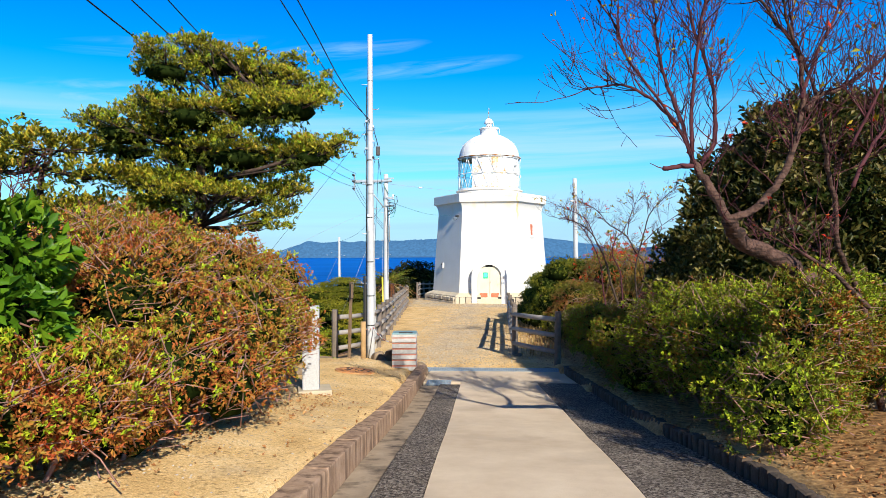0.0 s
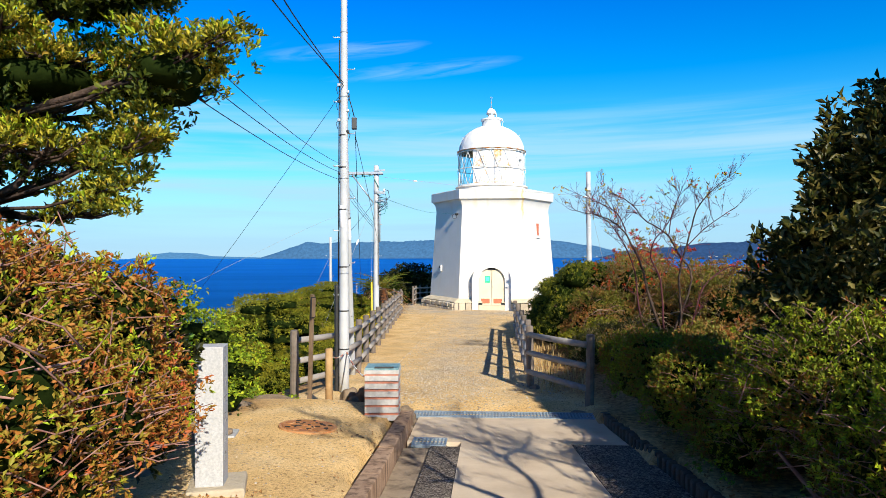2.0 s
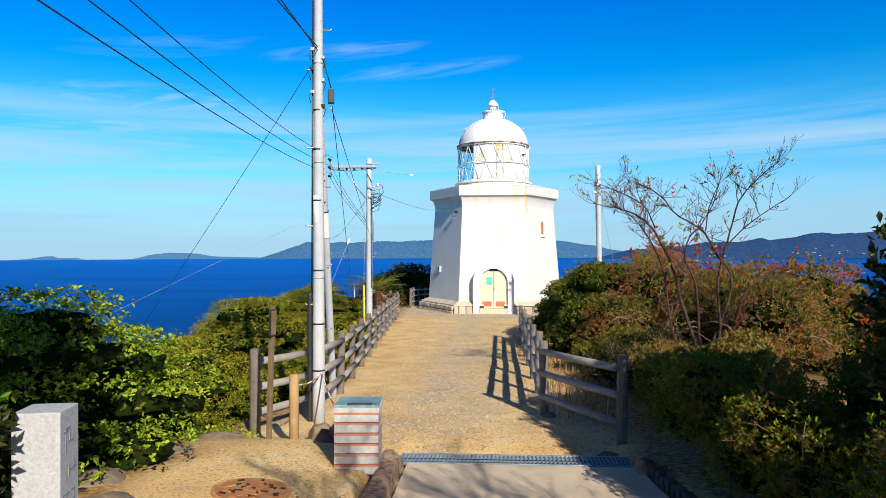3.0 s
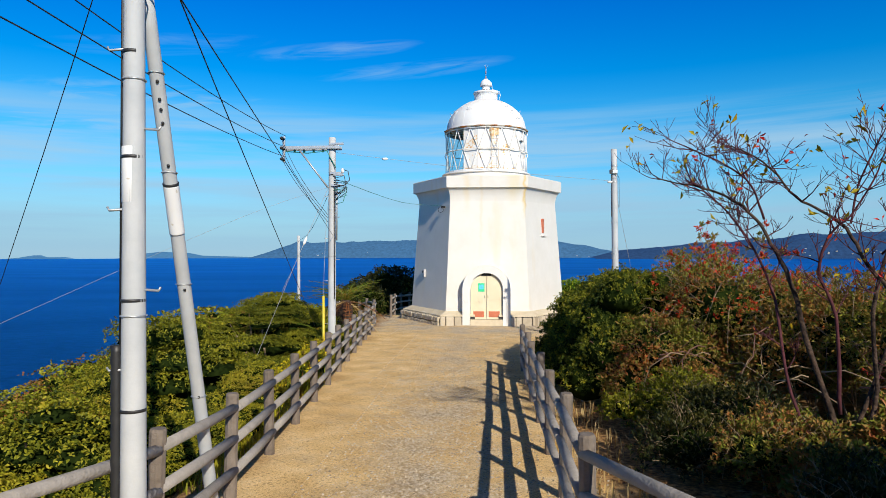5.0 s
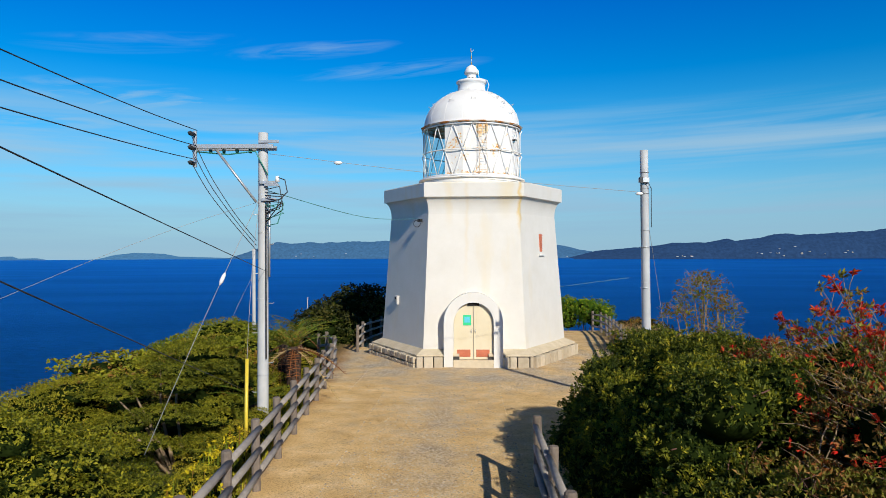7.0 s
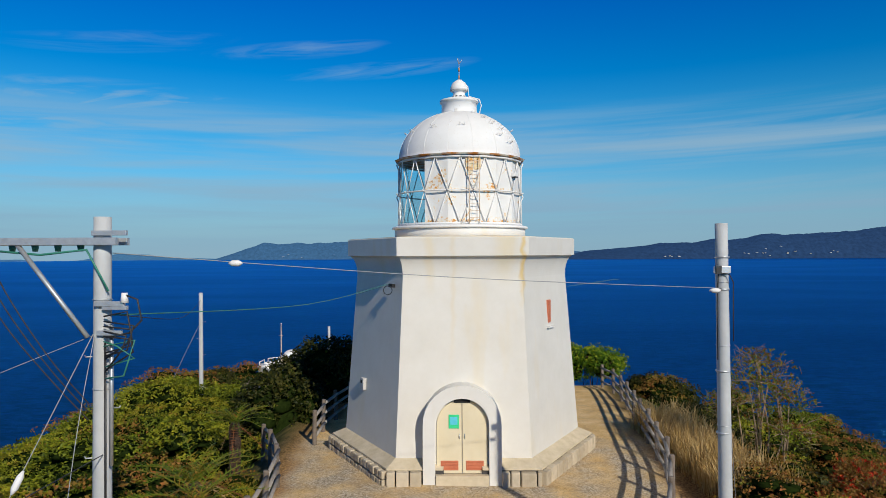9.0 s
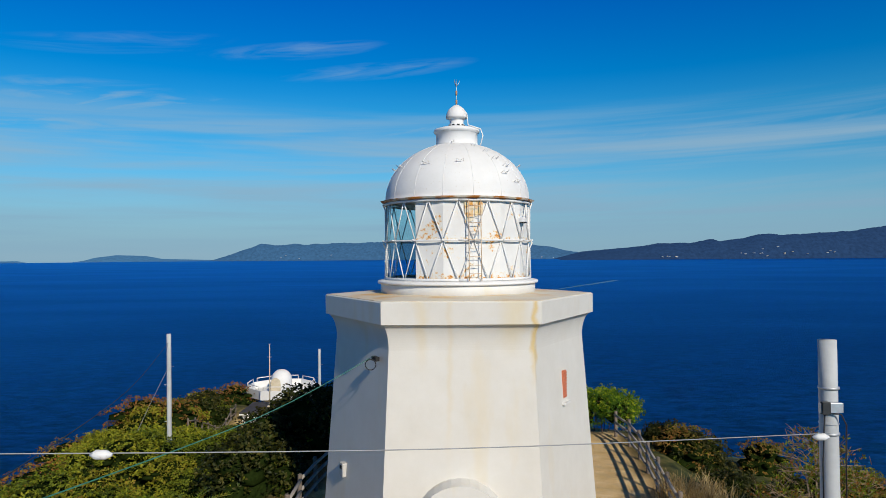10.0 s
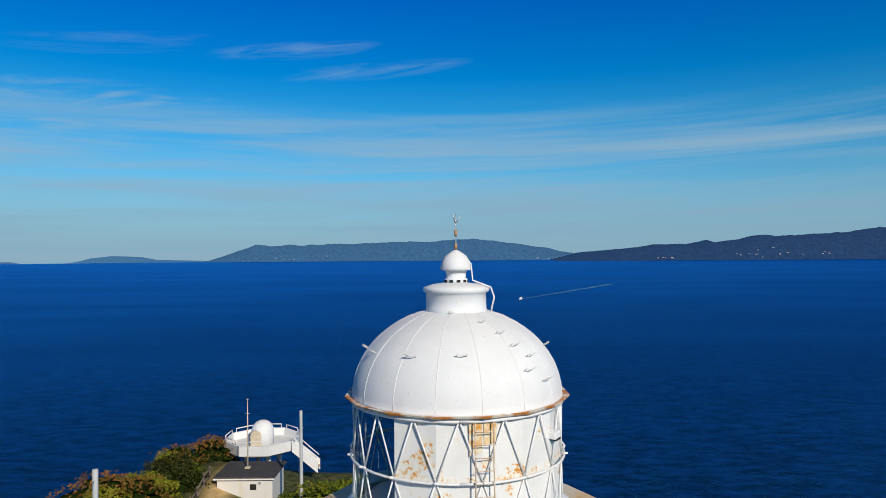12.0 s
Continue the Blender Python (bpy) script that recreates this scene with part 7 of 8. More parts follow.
# big shrub beside the path
mass = random.Random(140)
lobes = []
for i in range(56):
    f = i / 55
    ly = -4.0 + 7.3 * f + mass.uniform(-0.3, 0.3)
    h_ = 2.05 - 0.2 * f
    lz = h_ * mass.choice((0.3, 0.55, 0.8, 1.0)) * mass.uniform(0.85, 1.05)
    lx = 0.0 + 0.45 * f + mass.uniform(-0.85, 0.85) * (1.1 - 0.35 * lz / h_)
    r_ = mass.uniform(0.34, 0.58)
    lobes.append(((lx, ly, lz), (r_, r_, r_ * mass.uniform(0.7, 0.95))))
lobes += [((-0.98 + 0.25 * k + mass.uniform(-0.1, 0.1), -2.0 + 0.42 * j, 0.35 + 0.55 * k + mass.uniform(-0.1, 0.1)), (0.42, 0.46, 0.3)) for j in range(9) for k in range(3)]
lobes += [((0.55 + 0.3 * j, -0.6 + 0.35 * j, 1.95 + mass.uniform(-0.1, 0.1)), (0.5, 0.5, 0.36)) for j in range(4)]
# leaves painted as a shade side, lighter tips painted as catching sun
shrub("evergreen_shrub", place(2.5, -16.0), lobes, L_SHADY, 18500, 0.05, 14, "broad lumpy evergreen shrub beside the path", stems=8, core=0.8, stem_r=0.03, shell=0.3, under=-0.1, rough=0.22, extra=(L_EVERGREEN, 0.16, "leaf tips in a sun-bright tone"))
# tangled mass with autumn leaves
shrub("tangled_shrub", place(4.75, -18.5), ellipsoids(16, (1.7, 2.6), 0.9, 0.85, 6, 0.35, 2.1), L_TANGLE, 8000, 0.055, 52, "tangled shrub with brown and green autumn leaves", stems=26, stem_mat=BARK_PALE, stem_r=0.018, core=0.55, shell=0.5, twigs=1500, extra=(L_RED, 0.13, "bright red leaves"))
shrub("tangled_shrub", place(5.3, -22.4), ellipsoids(10, (1.5, 1.8), 0.8, 0.85, 16, 0.15, 1.5), L_TANGLE, 5600, 0.055, 53, "low tangled shrub with brown and green leaves", stems=20, stem_mat=BARK_PALE, stem_r=0.014, core=0.55, shell=0.5, twigs=1000, extra=(L_BROWN, 0.35, "russet leaves"))
for i, (x, y, mt) in enumerate(((2.6, -23.6, L_DARK), (2.9, -25.0, L_TANGLE), (2.4, -22.0, L_EVERGREEN), (3.3, -22.6, L_TANGLE), (3.0, -27.0, L_DARK))):
    shrub("low_shrub", place(x, y), ellipsoids(7, (0.6, 0.8), 0.45, 0.85, 30 + i, 0.05, 0.65), mt, 1700, 0.05, 150 + i, "low scrubby shrub behind the landward fence", group="scrub behind the fence", stems=8, stem_mat=BARK_PALE, stem_r=0.012, core=0.5, shell=0.5, twigs=250)
shrub("evergreen_shrub", place(3.1, -20.4), ellipsoids(7, (0.7, 1.2), 0.55, 0.85, 17, 0.1, 1.2), L_TANGLE, 4600, 0.055, 54, "leafy green shrub behind the landward fence", stems=8, core=0.6, twigs=300)
shrub("evergreen_shrub", place(4.0, -26.0), ellipsoids(8, (1.3, 1.5), 0.55, 0.8, 18, 0.1, 0.6), L_TANGLE, 3400, 0.065, 55, "low brown and green shrub beyond the hedge", stems=8, core=0.68)
shrub("tangled_shrub", place(7.6, -19.5), ellipsoids(12, (1.8, 3.0), 1.0, 0.75, 19, 0.2, 1.85), L_TANGLE, 4200, 0.075, 56, "tangled autumn shrub further from the path", stems=16, stem_mat=BARK_PALE, core=0.58, twigs=500, extra=(L_RED, 0.16, "scarlet leaves"))
shrub("tangled_shrub", place(7.0, -14.0), ellipsoids(12, (1.9, 2.4), 0.95, 0.75, 23, 0.1, 1.75), L_TANGLE, 4200, 0.075, 57, "tangled autumn shrub near the plain pole", stems=16, stem_mat=BARK_PALE, core=0.58, twigs=500, extra=(L_BROWN, 0.35, "russet leaves"))


def vines(x, y, rx, ry, h, n, seed, label):
    """Pale bare stems arching over and hanging down the scrub."""
    root = empty("vine", place(x, y), label, "vine", "vines over the scrub")
    q = random.Random(seed)
    for i in range(n):
        a = q.uniform(0, 6.283)
        d = math.sqrt(q.random())
        p0 = Vector((rx * d * math.cos(a), ry * d * math.sin(a), h * (1 - 0.4 * d * d) * q.uniform(0.7, 1.05)))
        out = Vector((q.uniform(-1, 1), q.uniform(-1, 0.3), 0)).normalized()
        ln = q.uniform(0.5, 1.3)
        pts = [p0 + out * ln * t + Vector((q.uniform(-0.05, 0.05), q.uniform(-0.05, 0.05), ln * (0.5 * t - 1.1 * t * t) * q.uniform(0.7, 1.1))) for t in (0, 0.25, 0.5, 0.75, 1.0)]
        tube("stem", pts, [0.011, 0.01, 0.009, 0.007, 0.004], BARK_PALE if i % 3 else TWIG, root, 4)


vines(4.6, -19.5, 1.8, 2.6, 2.3, 60, 3, "pale bare vine stems arching over the scrub")
vines(4.8, -22.6, 1.6, 1.8, 1.7, 30, 4, "pale bare vine stems arching over low scrub")
vines(3.1, -20.6, 0.8, 1.2, 1.6, 16, 5, "pale bare vine stems hanging from a leafy shrub")
# sumac with red leaf tufts
sroot, sends = woody("sumac", [([(4.7, -18.2, 0.0), (4.7, -18.2, 1.2), (4.8, -18.1, 2.05)], [0.05, 0.04, 0.03])],
                     [((4.7, -18.2, 1.5), (0.4, 0, 1), 0.75, 0.018, 2), ((4.8, -18.1, 1.95), (-0.3, 0, 1), 0.75, 0.018, 2), ((4.8, -18.1, 1.85), (0.9, 0.2, 0.8), 0.9, 0.018, 2), ((4.7, -18.2, 1.45), (-0.9, 0, 0.8), 0.8, 0.016, 2), ((4.75, -18.1, 1.75), (0.1, 0.6, 0.9), 0.8, 0.016, 2)], BARK_PALE, 44, "sumac with tufts of scarlet autumn leaves", "shrub", leaves=[], up=0.3)
rg = np.random.default_rng(3)
reds = [e for i, e in enumerate(sends) if i % 2 == 0]
leaves_mesh("red_foliage", [e[0] for e in reds for _ in range(3)], [np.array(e[1]) + rg.normal(size=3) * 0.5 for e in reds for _ in range(3)], L_RED, sroot, 0.078, 8, 1.2, 0.3, 3, label="scarlet leaf tufts")
greens = [e for i, e in enumerate(sends) if i % 2]
leaves_mesh("green_foliage", [e[0] for e in greens for _ in range(3)], [np.array(e[1]) + rg.normal(size=3) * 0.5 for e in greens for _ in range(3)], L_TANGLE, sroot, 0.075, 7, 1.1, 0.35, 5)

# ---- plants on the slopes ----
rz = random.Random(11)


def canopy_blobs(seed, pads, radius, height, squash):
    """Flat pads of foliage stepped over a dome, leaning with the wind and open between one another."""
    q = random.Random(seed)
    out = []
    for i in range(pads):
        d = math.sqrt((i + 0.5) / pads)
        a = i * 2.4 + q.uniform(-0.4, 0.4)
        r_ = q.uniform(0.32, 0.56) * radius / 1.2
        z = height * (1 - d ** 2.2) ** 0.6 * q.uniform(0.9, 1.05) + 0.05
        out.append(((radius * d * math.cos(a) - 0.12 * z, radius * d * math.sin(a), z), (r_ * q.uniform(1.0, 1.5), r_ * q.uniform(0.9, 1.3), r_ * squash)))
    return out


def sources(kind, leaf, n, size, count, seed, label, group, radius=1.25, squash=0.30, height=1.8, core=0.7, pads=18, whorl=4):
    """Shrubs to copy over the slopes: stems, a core painted dark as shade, and pads of leaves."""
    out = []
    for i in range(count):
        blobs = canopy_blobs(seed + i, pads + 2 * i, radius, height, squash)
        root = empty(kind, pose(0, 0, -300), label, "shrub", group)
        q = random.Random(seed + i)
        for k in range(5):
            c = Vector(blobs[q.randrange(len(blobs))][0])
            tube("stem", [Vector((0.1 * k - 0.2, q.uniform(-0.2, 0.2), -0.4)), Vector((c.x * 0.45, c.y * 0.45, c.z * 0.45)), c], [0.035, 0.026, 0.012], BARK, root, 5)
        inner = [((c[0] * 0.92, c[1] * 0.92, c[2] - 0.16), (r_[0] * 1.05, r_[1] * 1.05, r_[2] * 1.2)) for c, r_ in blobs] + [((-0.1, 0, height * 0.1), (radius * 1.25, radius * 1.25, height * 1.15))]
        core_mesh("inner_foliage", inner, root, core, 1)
        p, ax = crown_points(blobs, n, seed + 50 + i, 0.22, 0.05, 0.26)
        leaves_mesh("foliage", p, ax, leaf, root, size, whorl, 1.45, 0.55, seed + 50 + i)
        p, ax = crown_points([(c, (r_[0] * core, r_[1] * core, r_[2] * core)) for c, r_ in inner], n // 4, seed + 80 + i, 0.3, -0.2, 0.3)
        # the pads' shade on lower leaves is painted by the darker tones
        leaves_mesh("lower_foliage", p, ax, L_SHADY, root, size * 1.15, whorl, 1.0, 0.5, seed + 90 + i, label="lower leaves in a shade-dark tone")
        out.append(root)
    return out


NEAR = sources("slope_shrub", L_EVERGREEN, 3000, 0.053, 4, 60, "windblown evergreen shrub on the slope below the fence", "shrubs on the slope", pads=20)
BROAD = sources("slope_shrub", L_EVERGREEN, 7500, 0.05, 3, 120, "broad windblown evergreen shrub on the slope", "shrubs on the slope", radius=1.9, height=2.7, squash=0.32, pads=26)
RUST = sources("russet_shrub", L_TANGLE, 4200, 0.048, 2, 130, "rust-tinged windblown shrub on the slope", "russet shrubs on the slope", radius=1.5, height=2.0, squash=0.28, pads=26)
SUNNY = sources("slope_shrub", L_SUNLIT, 2400, 0.05, 2, 66, "evergreen shrub in a sun-bright tone on the slope below the fence", "shrubs on the slope", pads=20)
MID = sources("slope_shrub", L_HILL, 900, 0.085, 5, 70, "windblown evergreen shrub on the sea slope", "shrubs on the slope")
RUSSET = sources("russet_shrub", L_BROWN, 440, 0.095, 3, 80, "russet half-bare shrub on the sea slope", "russet shrubs on the slope")
FAR = sources("slope_shrub", L_HILL, 480, 0.12, 3, 90, "distant evergreen shrub on the headland", "shrubs on the slope", squash=0.5, radius=1.05, height=1.5)
DARKS = sources("dark_shrub", L_DARK, 800, 0.11, 2, 95, "dark green rounded shrub", "dark shrubs", squash=0.8, radius=1.1, height=1.6)


def scatter(pool, x, y, sc, dz=-0.1, flat=1.0):
    copy_thing(pool[rz.randrange(len(pool))], pose(x, y, ground_z(x, y) + dz - 0.35 * sc * flat, 0, 0, rz.uniform(0, 360)) @ Matrix.Diagonal((sc, sc, sc * flat, 1)))


y = -29.0
while y < 36:
    step = 2.3 if y < 12 else 2.4
    x, far = edge_left(y) - 1.1, edge_left(y) - (11 if y < -14 else 15 if y < 8 else 17)
    while x > far:
        d = edge_left(y) - x
        jx, jy = x + rz.uniform(-0.6, 0.6), y + rz.uniform(-0.8, 0.8)
        sc = 0.62 if d < 1.8 else rz.choice((rz.uniform(0.9, 1.3), rz.uniform(1.35, 1.75)))
        if y > 12:
            pool = FAR if rz.random() < 0.85 else RUSSET
            sc *= 1.1
        elif y < -10 and d < 7.5:
            pool = NEAR if d < 4 or rz.random() < 0.7 else RUST
            if sc > 1.3:
                pool, sc = (RUST if int(abs(jx * 7)) % 4 == 0 else BROAD), sc * 0.62
        else:
            pool = MID if rz.random() < 0.84 else RUSSET
            sc *= 0.8 if y > -2 else 1.0
        if not (jy > 34 and abs(jx + 15.5) < 4.0) and not (jy > 24 and abs(jx + 18.0) < 2.3) and not (-12.5 < jy < -5.0 and d < 2.9) and not (-2.2 < jy < 0.4 and d < 2.4) and not (-15.4 < jy < -8.6 and -9.0 < jx < -5.0):
            scatter(pool, jx, jy, sc * (0.6 if jy > 12 and jx > -17.5 else 1.0), flat=0.85 if sc > 1.3 else 1.0)
        x -= step * (1 if d < 8 else 1.2)
    y += step
for y in np.arange(-24.0, -4.5, 0.85):
    scatter(NEAR, edge_left(float(y)) - rz.uniform(0.25, 0.55), float(y), rz.uniform(0.28, 0.42), 0.0)
for y in np.arange(-12.3, -5.2, 0.9):
    scatter(NEAR, edge_left(float(y)) - rz.uniform(1.2, 2.4), float(y), rz.uniform(0.4, 0.6), 0.0)
for x, y, sc in ((-6.6, 4.5, 1.3), (-7.2, 7.2, 1.35), (-6.2, 9.0, 1.7), (-5.9, 12.5, 1.3)):
    scatter(DARKS, x, y, sc)


def tiered_shrub(x, y, seed, label):
    """Flat pads of fine leaves in steps up the slope, with bare pale limbs and a hollow under them, its shade put in as
    near-black blobs.
    """
    q = random.Random(seed)
    base = Vector((x, y, ground_z(x, y) - 0.1))
    root = empty("tiered_shrub", Matrix.Translation(base), label, "shrub", "shrubs on the slope")
    pads = []
    for k in range(6):
        f = k / 5
        wide = 1.3 * math.sin(math.pi * (0.24 + 0.62 * f))
        for j in range(3):
            px = x - 0.25 * f + wide * (j - 1) + q.uniform(-0.25, 0.25)
            py = y - 1.5 + 3.2 * f + q.uniform(-0.25, 0.25) + 0.3 * abs(j - 1)
            pz = -0.15 + 1.55 * f ** 0.8 + q.uniform(-0.12, 0.12) - 0.25 * abs(j - 1)
            r_ = q.uniform(0.50, 0.72)
            pads.append((tuple(Vector((px, py, pz)) - base), (r_ * 1.15, r_ * 0.85, r_ * 0.24)))
    for k in range(0, len(pads), 3):
        c = Vector(pads[k][0])
        mid = Vector((c.x * 0.5 + q.uniform(-0.15, 0.15), c.y * 0.35, c.z * 0.55))
        tube("limb", [Vector((q.uniform(-0.2, 0.2), q.uniform(-0.2, 0.2), -0.2)), mid, c - Vector((0, 0, 0.06))], [0.05, 0.035, 0.014], BARK_PALE, root, 6)
    # near-black blobs under the pads give the hollow its shade
    inner = [((c[0] * 0.95, c[1] + 0.25, c[2] - 0.16), (r_[0] * 0.9, r_[1] * 0.8, r_[2] * 0.8)) for c, r_ in pads] + [((0, 1.3, 0.6), (1.2, 1.2, 1.2))]
    core_mesh("inner_foliage", inner, root, 0.8, 1)
    p, ax = crown_points(pads, 11000, seed, 0.25, -0.05, 0.3)
    leaves_mesh("foliage", p, ax, L_EVERGREEN, root, 0.042, 5, 1.4, 0.5, seed)
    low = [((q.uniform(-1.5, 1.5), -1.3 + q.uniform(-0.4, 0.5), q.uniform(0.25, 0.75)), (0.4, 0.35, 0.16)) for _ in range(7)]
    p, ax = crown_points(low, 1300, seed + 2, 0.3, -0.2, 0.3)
    # leaves in the hollow carry its shade in their colour
    leaves_mesh("lower_foliage", p, ax, L_SHADY, root, 0.045, 5, 1.2, 0.5, seed + 2, label="lower leaves in a shade-dark tone")
    return root


tiered_shrub(-7.0, -11.3, 140, "evergreen shrub in flat tiers with a dark hollow below")
scatter(RUST, -8.7, -9.6, 0.75, 0.1)
scatter(BROAD, -7.2, -8.0, 0.75, 0.1)
# behind the lighthouse and beyond the curving fence
for x, y, sc in ((-4.6, -32.4, 0.9), (-5.3, -31.2, 1.2), (-4.7, -33.6, 0.9), (-6.2, -33.0, 1.2), (-4.5, -30.4, 1.0), (-6.4, -31.4, 1.3), (-4.9, -29.3, 1.05), (-5.8, -29.9, 1.2)):
    scatter(SUNNY, x, y, sc, 0.22)
shrub("evergreen_shrub", place(6.3, 13.2), ellipsoids(14, (1.6, 1.2), 0.75, 0.85, 77, 0.1, 1.7), L_GLOSSY, 2600, 0.09, 78, "dense fresh green bush at the end of the fence", stems=8, core=0.62, twigs=120, extra=(L_FRESH, 0.2, "fresh green shoots"))
for x, y, sc in ((8.6, 11.2, 0.6), (9.4, 9.2, 0.55), (4.0, 14.2, 0.7), (2.2, 14.4, 0.7), (0, 14.4, 0.8), (-2, 13.8, 0.8)):
    scatter(DARKS, x, y, sc)
for i in range(78):
    y = rz.uniform(-12, 11)
    x = (edge_right(y) if y > -4 else 5.2 - 0.25 * (y + 4)) + 0.9 + rz.random() * 8.5
    scatter((MID, RUSSET, RUSSET, DARKS)[i % 4], x, y, rz.uniform(0.6, 1.0))
for i in range(26):
    y = rz.uniform(-28, -11)
    x = rz.uniform(8.5, 14)
    scatter((MID, RUSSET)[i % 2], x, y, rz.uniform(0.8, 1.1))
shrub("thorny_tree", place(8.2, -2.2), [((0, 0, 2.7), (1.0, 1.0, 0.7)), ((0.8, 0.2, 2.2), (0.8, 0.8, 0.6)), ((-0.7, 0.1, 2.1), (0.8, 0.8, 0.6)), ((0.2, 0.5, 3.2), (0.7, 0.7, 0.45)), ((0.5, -0.3, 1.4), (0.9, 0.9, 0.6))], L_HEDGE, 900, 0.075, 61, "thin loose tree with sparse yellow-green leaves", "tree", whorl=5, stems=14, stem_mat=BARK_PALE, stem_r=0.03, core=0, shell=0.8, twigs=260)
for i, (x, y) in enumerate(((8.9, -5.2), (10.2, -4.0), (11.4, -2.6), (9.6, -6.6), (8.2, -7.4))):
    shrub("red_shrub", place(x, y), ellipsoids(8, (0.8, 0.8), 0.55, 0.8, 40 + i, 0.2, 1.4), L_BROWN, 1500, 0.07, 170 + i, "autumn shrub with russet and red leaves", group="russet shrubs on the slope", stems=8, stem_mat=BARK_PALE, core=0.5, shell=0.5, twigs=120, extra=(L_RED, 0.12, "dark red leaves"))
# near the hut
for x, y, sc in ((-21.5, 43, 1.3), (-22.5, 38.5, 1.5), (-11.2, 37, 1.0), (-9.6, 33, 1.3), (-9.5, 38, 1.9), (-8, 30, 1.1), (-6.5, 26, 1.0), (-6, 34, 2.1), (-9.0, 35.0, 2.1), (-7.5, 38.0, 2.1), (-10.2, 40.5, 1.8), (-12.6, 40.5, 1.2), (-4, 22, 1.4), (-3, 28, 1.5), (-8, 42, 1.8), (-16.4, 36.8, 0.85), (-15.0, 37.9, 0.55), (-13.8, 37.2, 0.7), (-21.8, 33.5, 1.3), (-21.5, 36.5, 1.4), (-23.5, 35.5, 1.5), (-12.5, 31, 0.6), (-24, 46, 1.5), (-27, 42, 1.5), (-9.5, 22, 0.7), (-13.2, 25, 0.6)):
    scatter(FAR, x, y, sc)
for x, y, sc in ((-23.5, 47, 1.6), (-22.0, 50, 1.6), (-25, 34, 1.4), (-28, 30, 1.4)):
    scatter(RUSSET, x, y, sc)
scatter(DARKS, -21.9, 42.0, 1.7)
scatter(RUSSET, -23.0, 53.5, 1.9)
for pool in (NEAR, BROAD, RUST, SUNNY, MID, RUSSET, FAR, DARKS):
    for s_ in pool:
        for o in s_.children_recursive:
            bpy.data.objects.remove(o)
        bpy.data.objects.remove(s_)


def cycad(x, y, sc, seed, dead=0.35, lift=0.0):
    root = empty("cycad", place(x, y, lift), "cycad with arching feathery fronds and rusty dead ones below", "cycad", "cycads along the fence")
    root.scale = (sc, sc, sc)
    q = random.Random(seed)
    lathe("stem", [(0.13, -1.2), (0.15, 0.2), (0.13, 0.42), (0.05, 0.5)], BARK, root, 10, False)
    for i in range(26):
        old = i < 26 * dead
        a = i * 2.4 + q.uniform(-0.2, 0.2)
        rise = q.uniform(-0.5, 0.1) if old else q.uniform(0.35, 1.3)
        ln = q.uniform(0.8, 1.15)
        pts = []
        for k in range(8):
            t = k / 7
            r_ = ln * t * math.cos(rise * (1 - 0.6 * t))
            z = 0.45 + ln * (math.sin(rise) * t - 0.45 * t * t)
            pts.append(Vector((r_ * math.cos(a), r_ * math.sin(a), z)))
        vs, fs = tube_data(pts, [0.012 - 0.001 * k for k in range(8)], 4)
        for k in range(1, 8):
            p = pts[k]
            d = (pts[k] - pts[k - 1]).normalized()
            side = d.cross(Vector((0, 0, 1))).normalized()
            for h in (0, 0.5):
                pp = p - d * (ln / 7) * h
                for s_ in (-1, 1):
                    o = len(vs)
                    L_ = 0.17 * (1 - 0.6 * k / 7)
                    vs += [pp - d * 0.012, pp + d * 0.012, pp + side * s_ * L_ + d * 0.07 + Vector((0, 0, 0.03))]
                    fs.append((o, o + 1, o + 2))
        mesh_ob("frond", vs, fs, L_GRASS if old and i % 2 else (RUSTLEAF if old else L_CYCAD), root)
    return root


RUSTLEAF = leaf_material("leaf_rusty", [(0.18, 0.06, 0.02), (0.26, 0.10, 0.03)], patch=0.2)
cycad(-4.95, -8.7, 1.35, 1, 0.45, 0.75)
cycad(-5.65, -7.0, 1.3, 2, 0.2, 1.05)
cycad(-6.75, -1.0, 1.2, 4, 0.1, 1.3)
cycad(-5.3, -11.0, 1.0, 5, 0.2, 0.2)


def grass_patch(x0, x1, y0, y1, n, h, label, mat, seed, drift=0.0):
    q = np.random.default_rng(seed)
    vs, fs = [], []
    for _ in range(n):
        x, y = q.uniform(x0, x1), q.uniform(y0, y1)
        x -= drift * (y - y0)
        z = ground_z(x, y)
        a, ln, lean_ = q.uniform(0, 6.28), h * q.uniform(0.5, 1.2), q.uniform(0.1, 0.6)
        dx, dy = math.cos(a), math.sin(a)
        w_ = 0.006 + 0.004 * q.random()
        o = len(vs)
        m_ = (x + dx * ln * lean_ * 0.35, y + dy * ln * lean_ * 0.35, z + ln * 0.6)
        vs += [(x - dy * w_, y + dx * w_, z - 0.03), (x + dy * w_, y - dx * w_, z - 0.03), (m_[0] + dy * w_, m_[1] - dx * w_, m_[2]), (m_[0] - dy * w_, m_[1] + dx * w_, m_[2]), (x + dx * ln * lean_, y + dy * ln * lean_, z + ln * (0.95 - 0.3 * lean_))]
        fs += [(o, o + 1, o + 2, o + 3), (o + 3, o + 2, o + 4)]
    return tagged(mesh_ob("grass", vs, fs, mat), label, "grass", kind="stuff")


grass_patch(5.9, 7.6, -5.5, 2.5, 4200, 1.15, "tall dry golden pampas grass beyond the fence", L_GRASS, 1)
grass_patch(-3.7, -2.98, -25, -8, 2400, 0.28, "rough grass at the foot of the fence", L_EVERGREEN, 2, 0.088)
grass_patch(0.75, 1.7, -27.5, -17, 500, 0.22, "short dry grass under the landward fence", L_GRASS, 3)


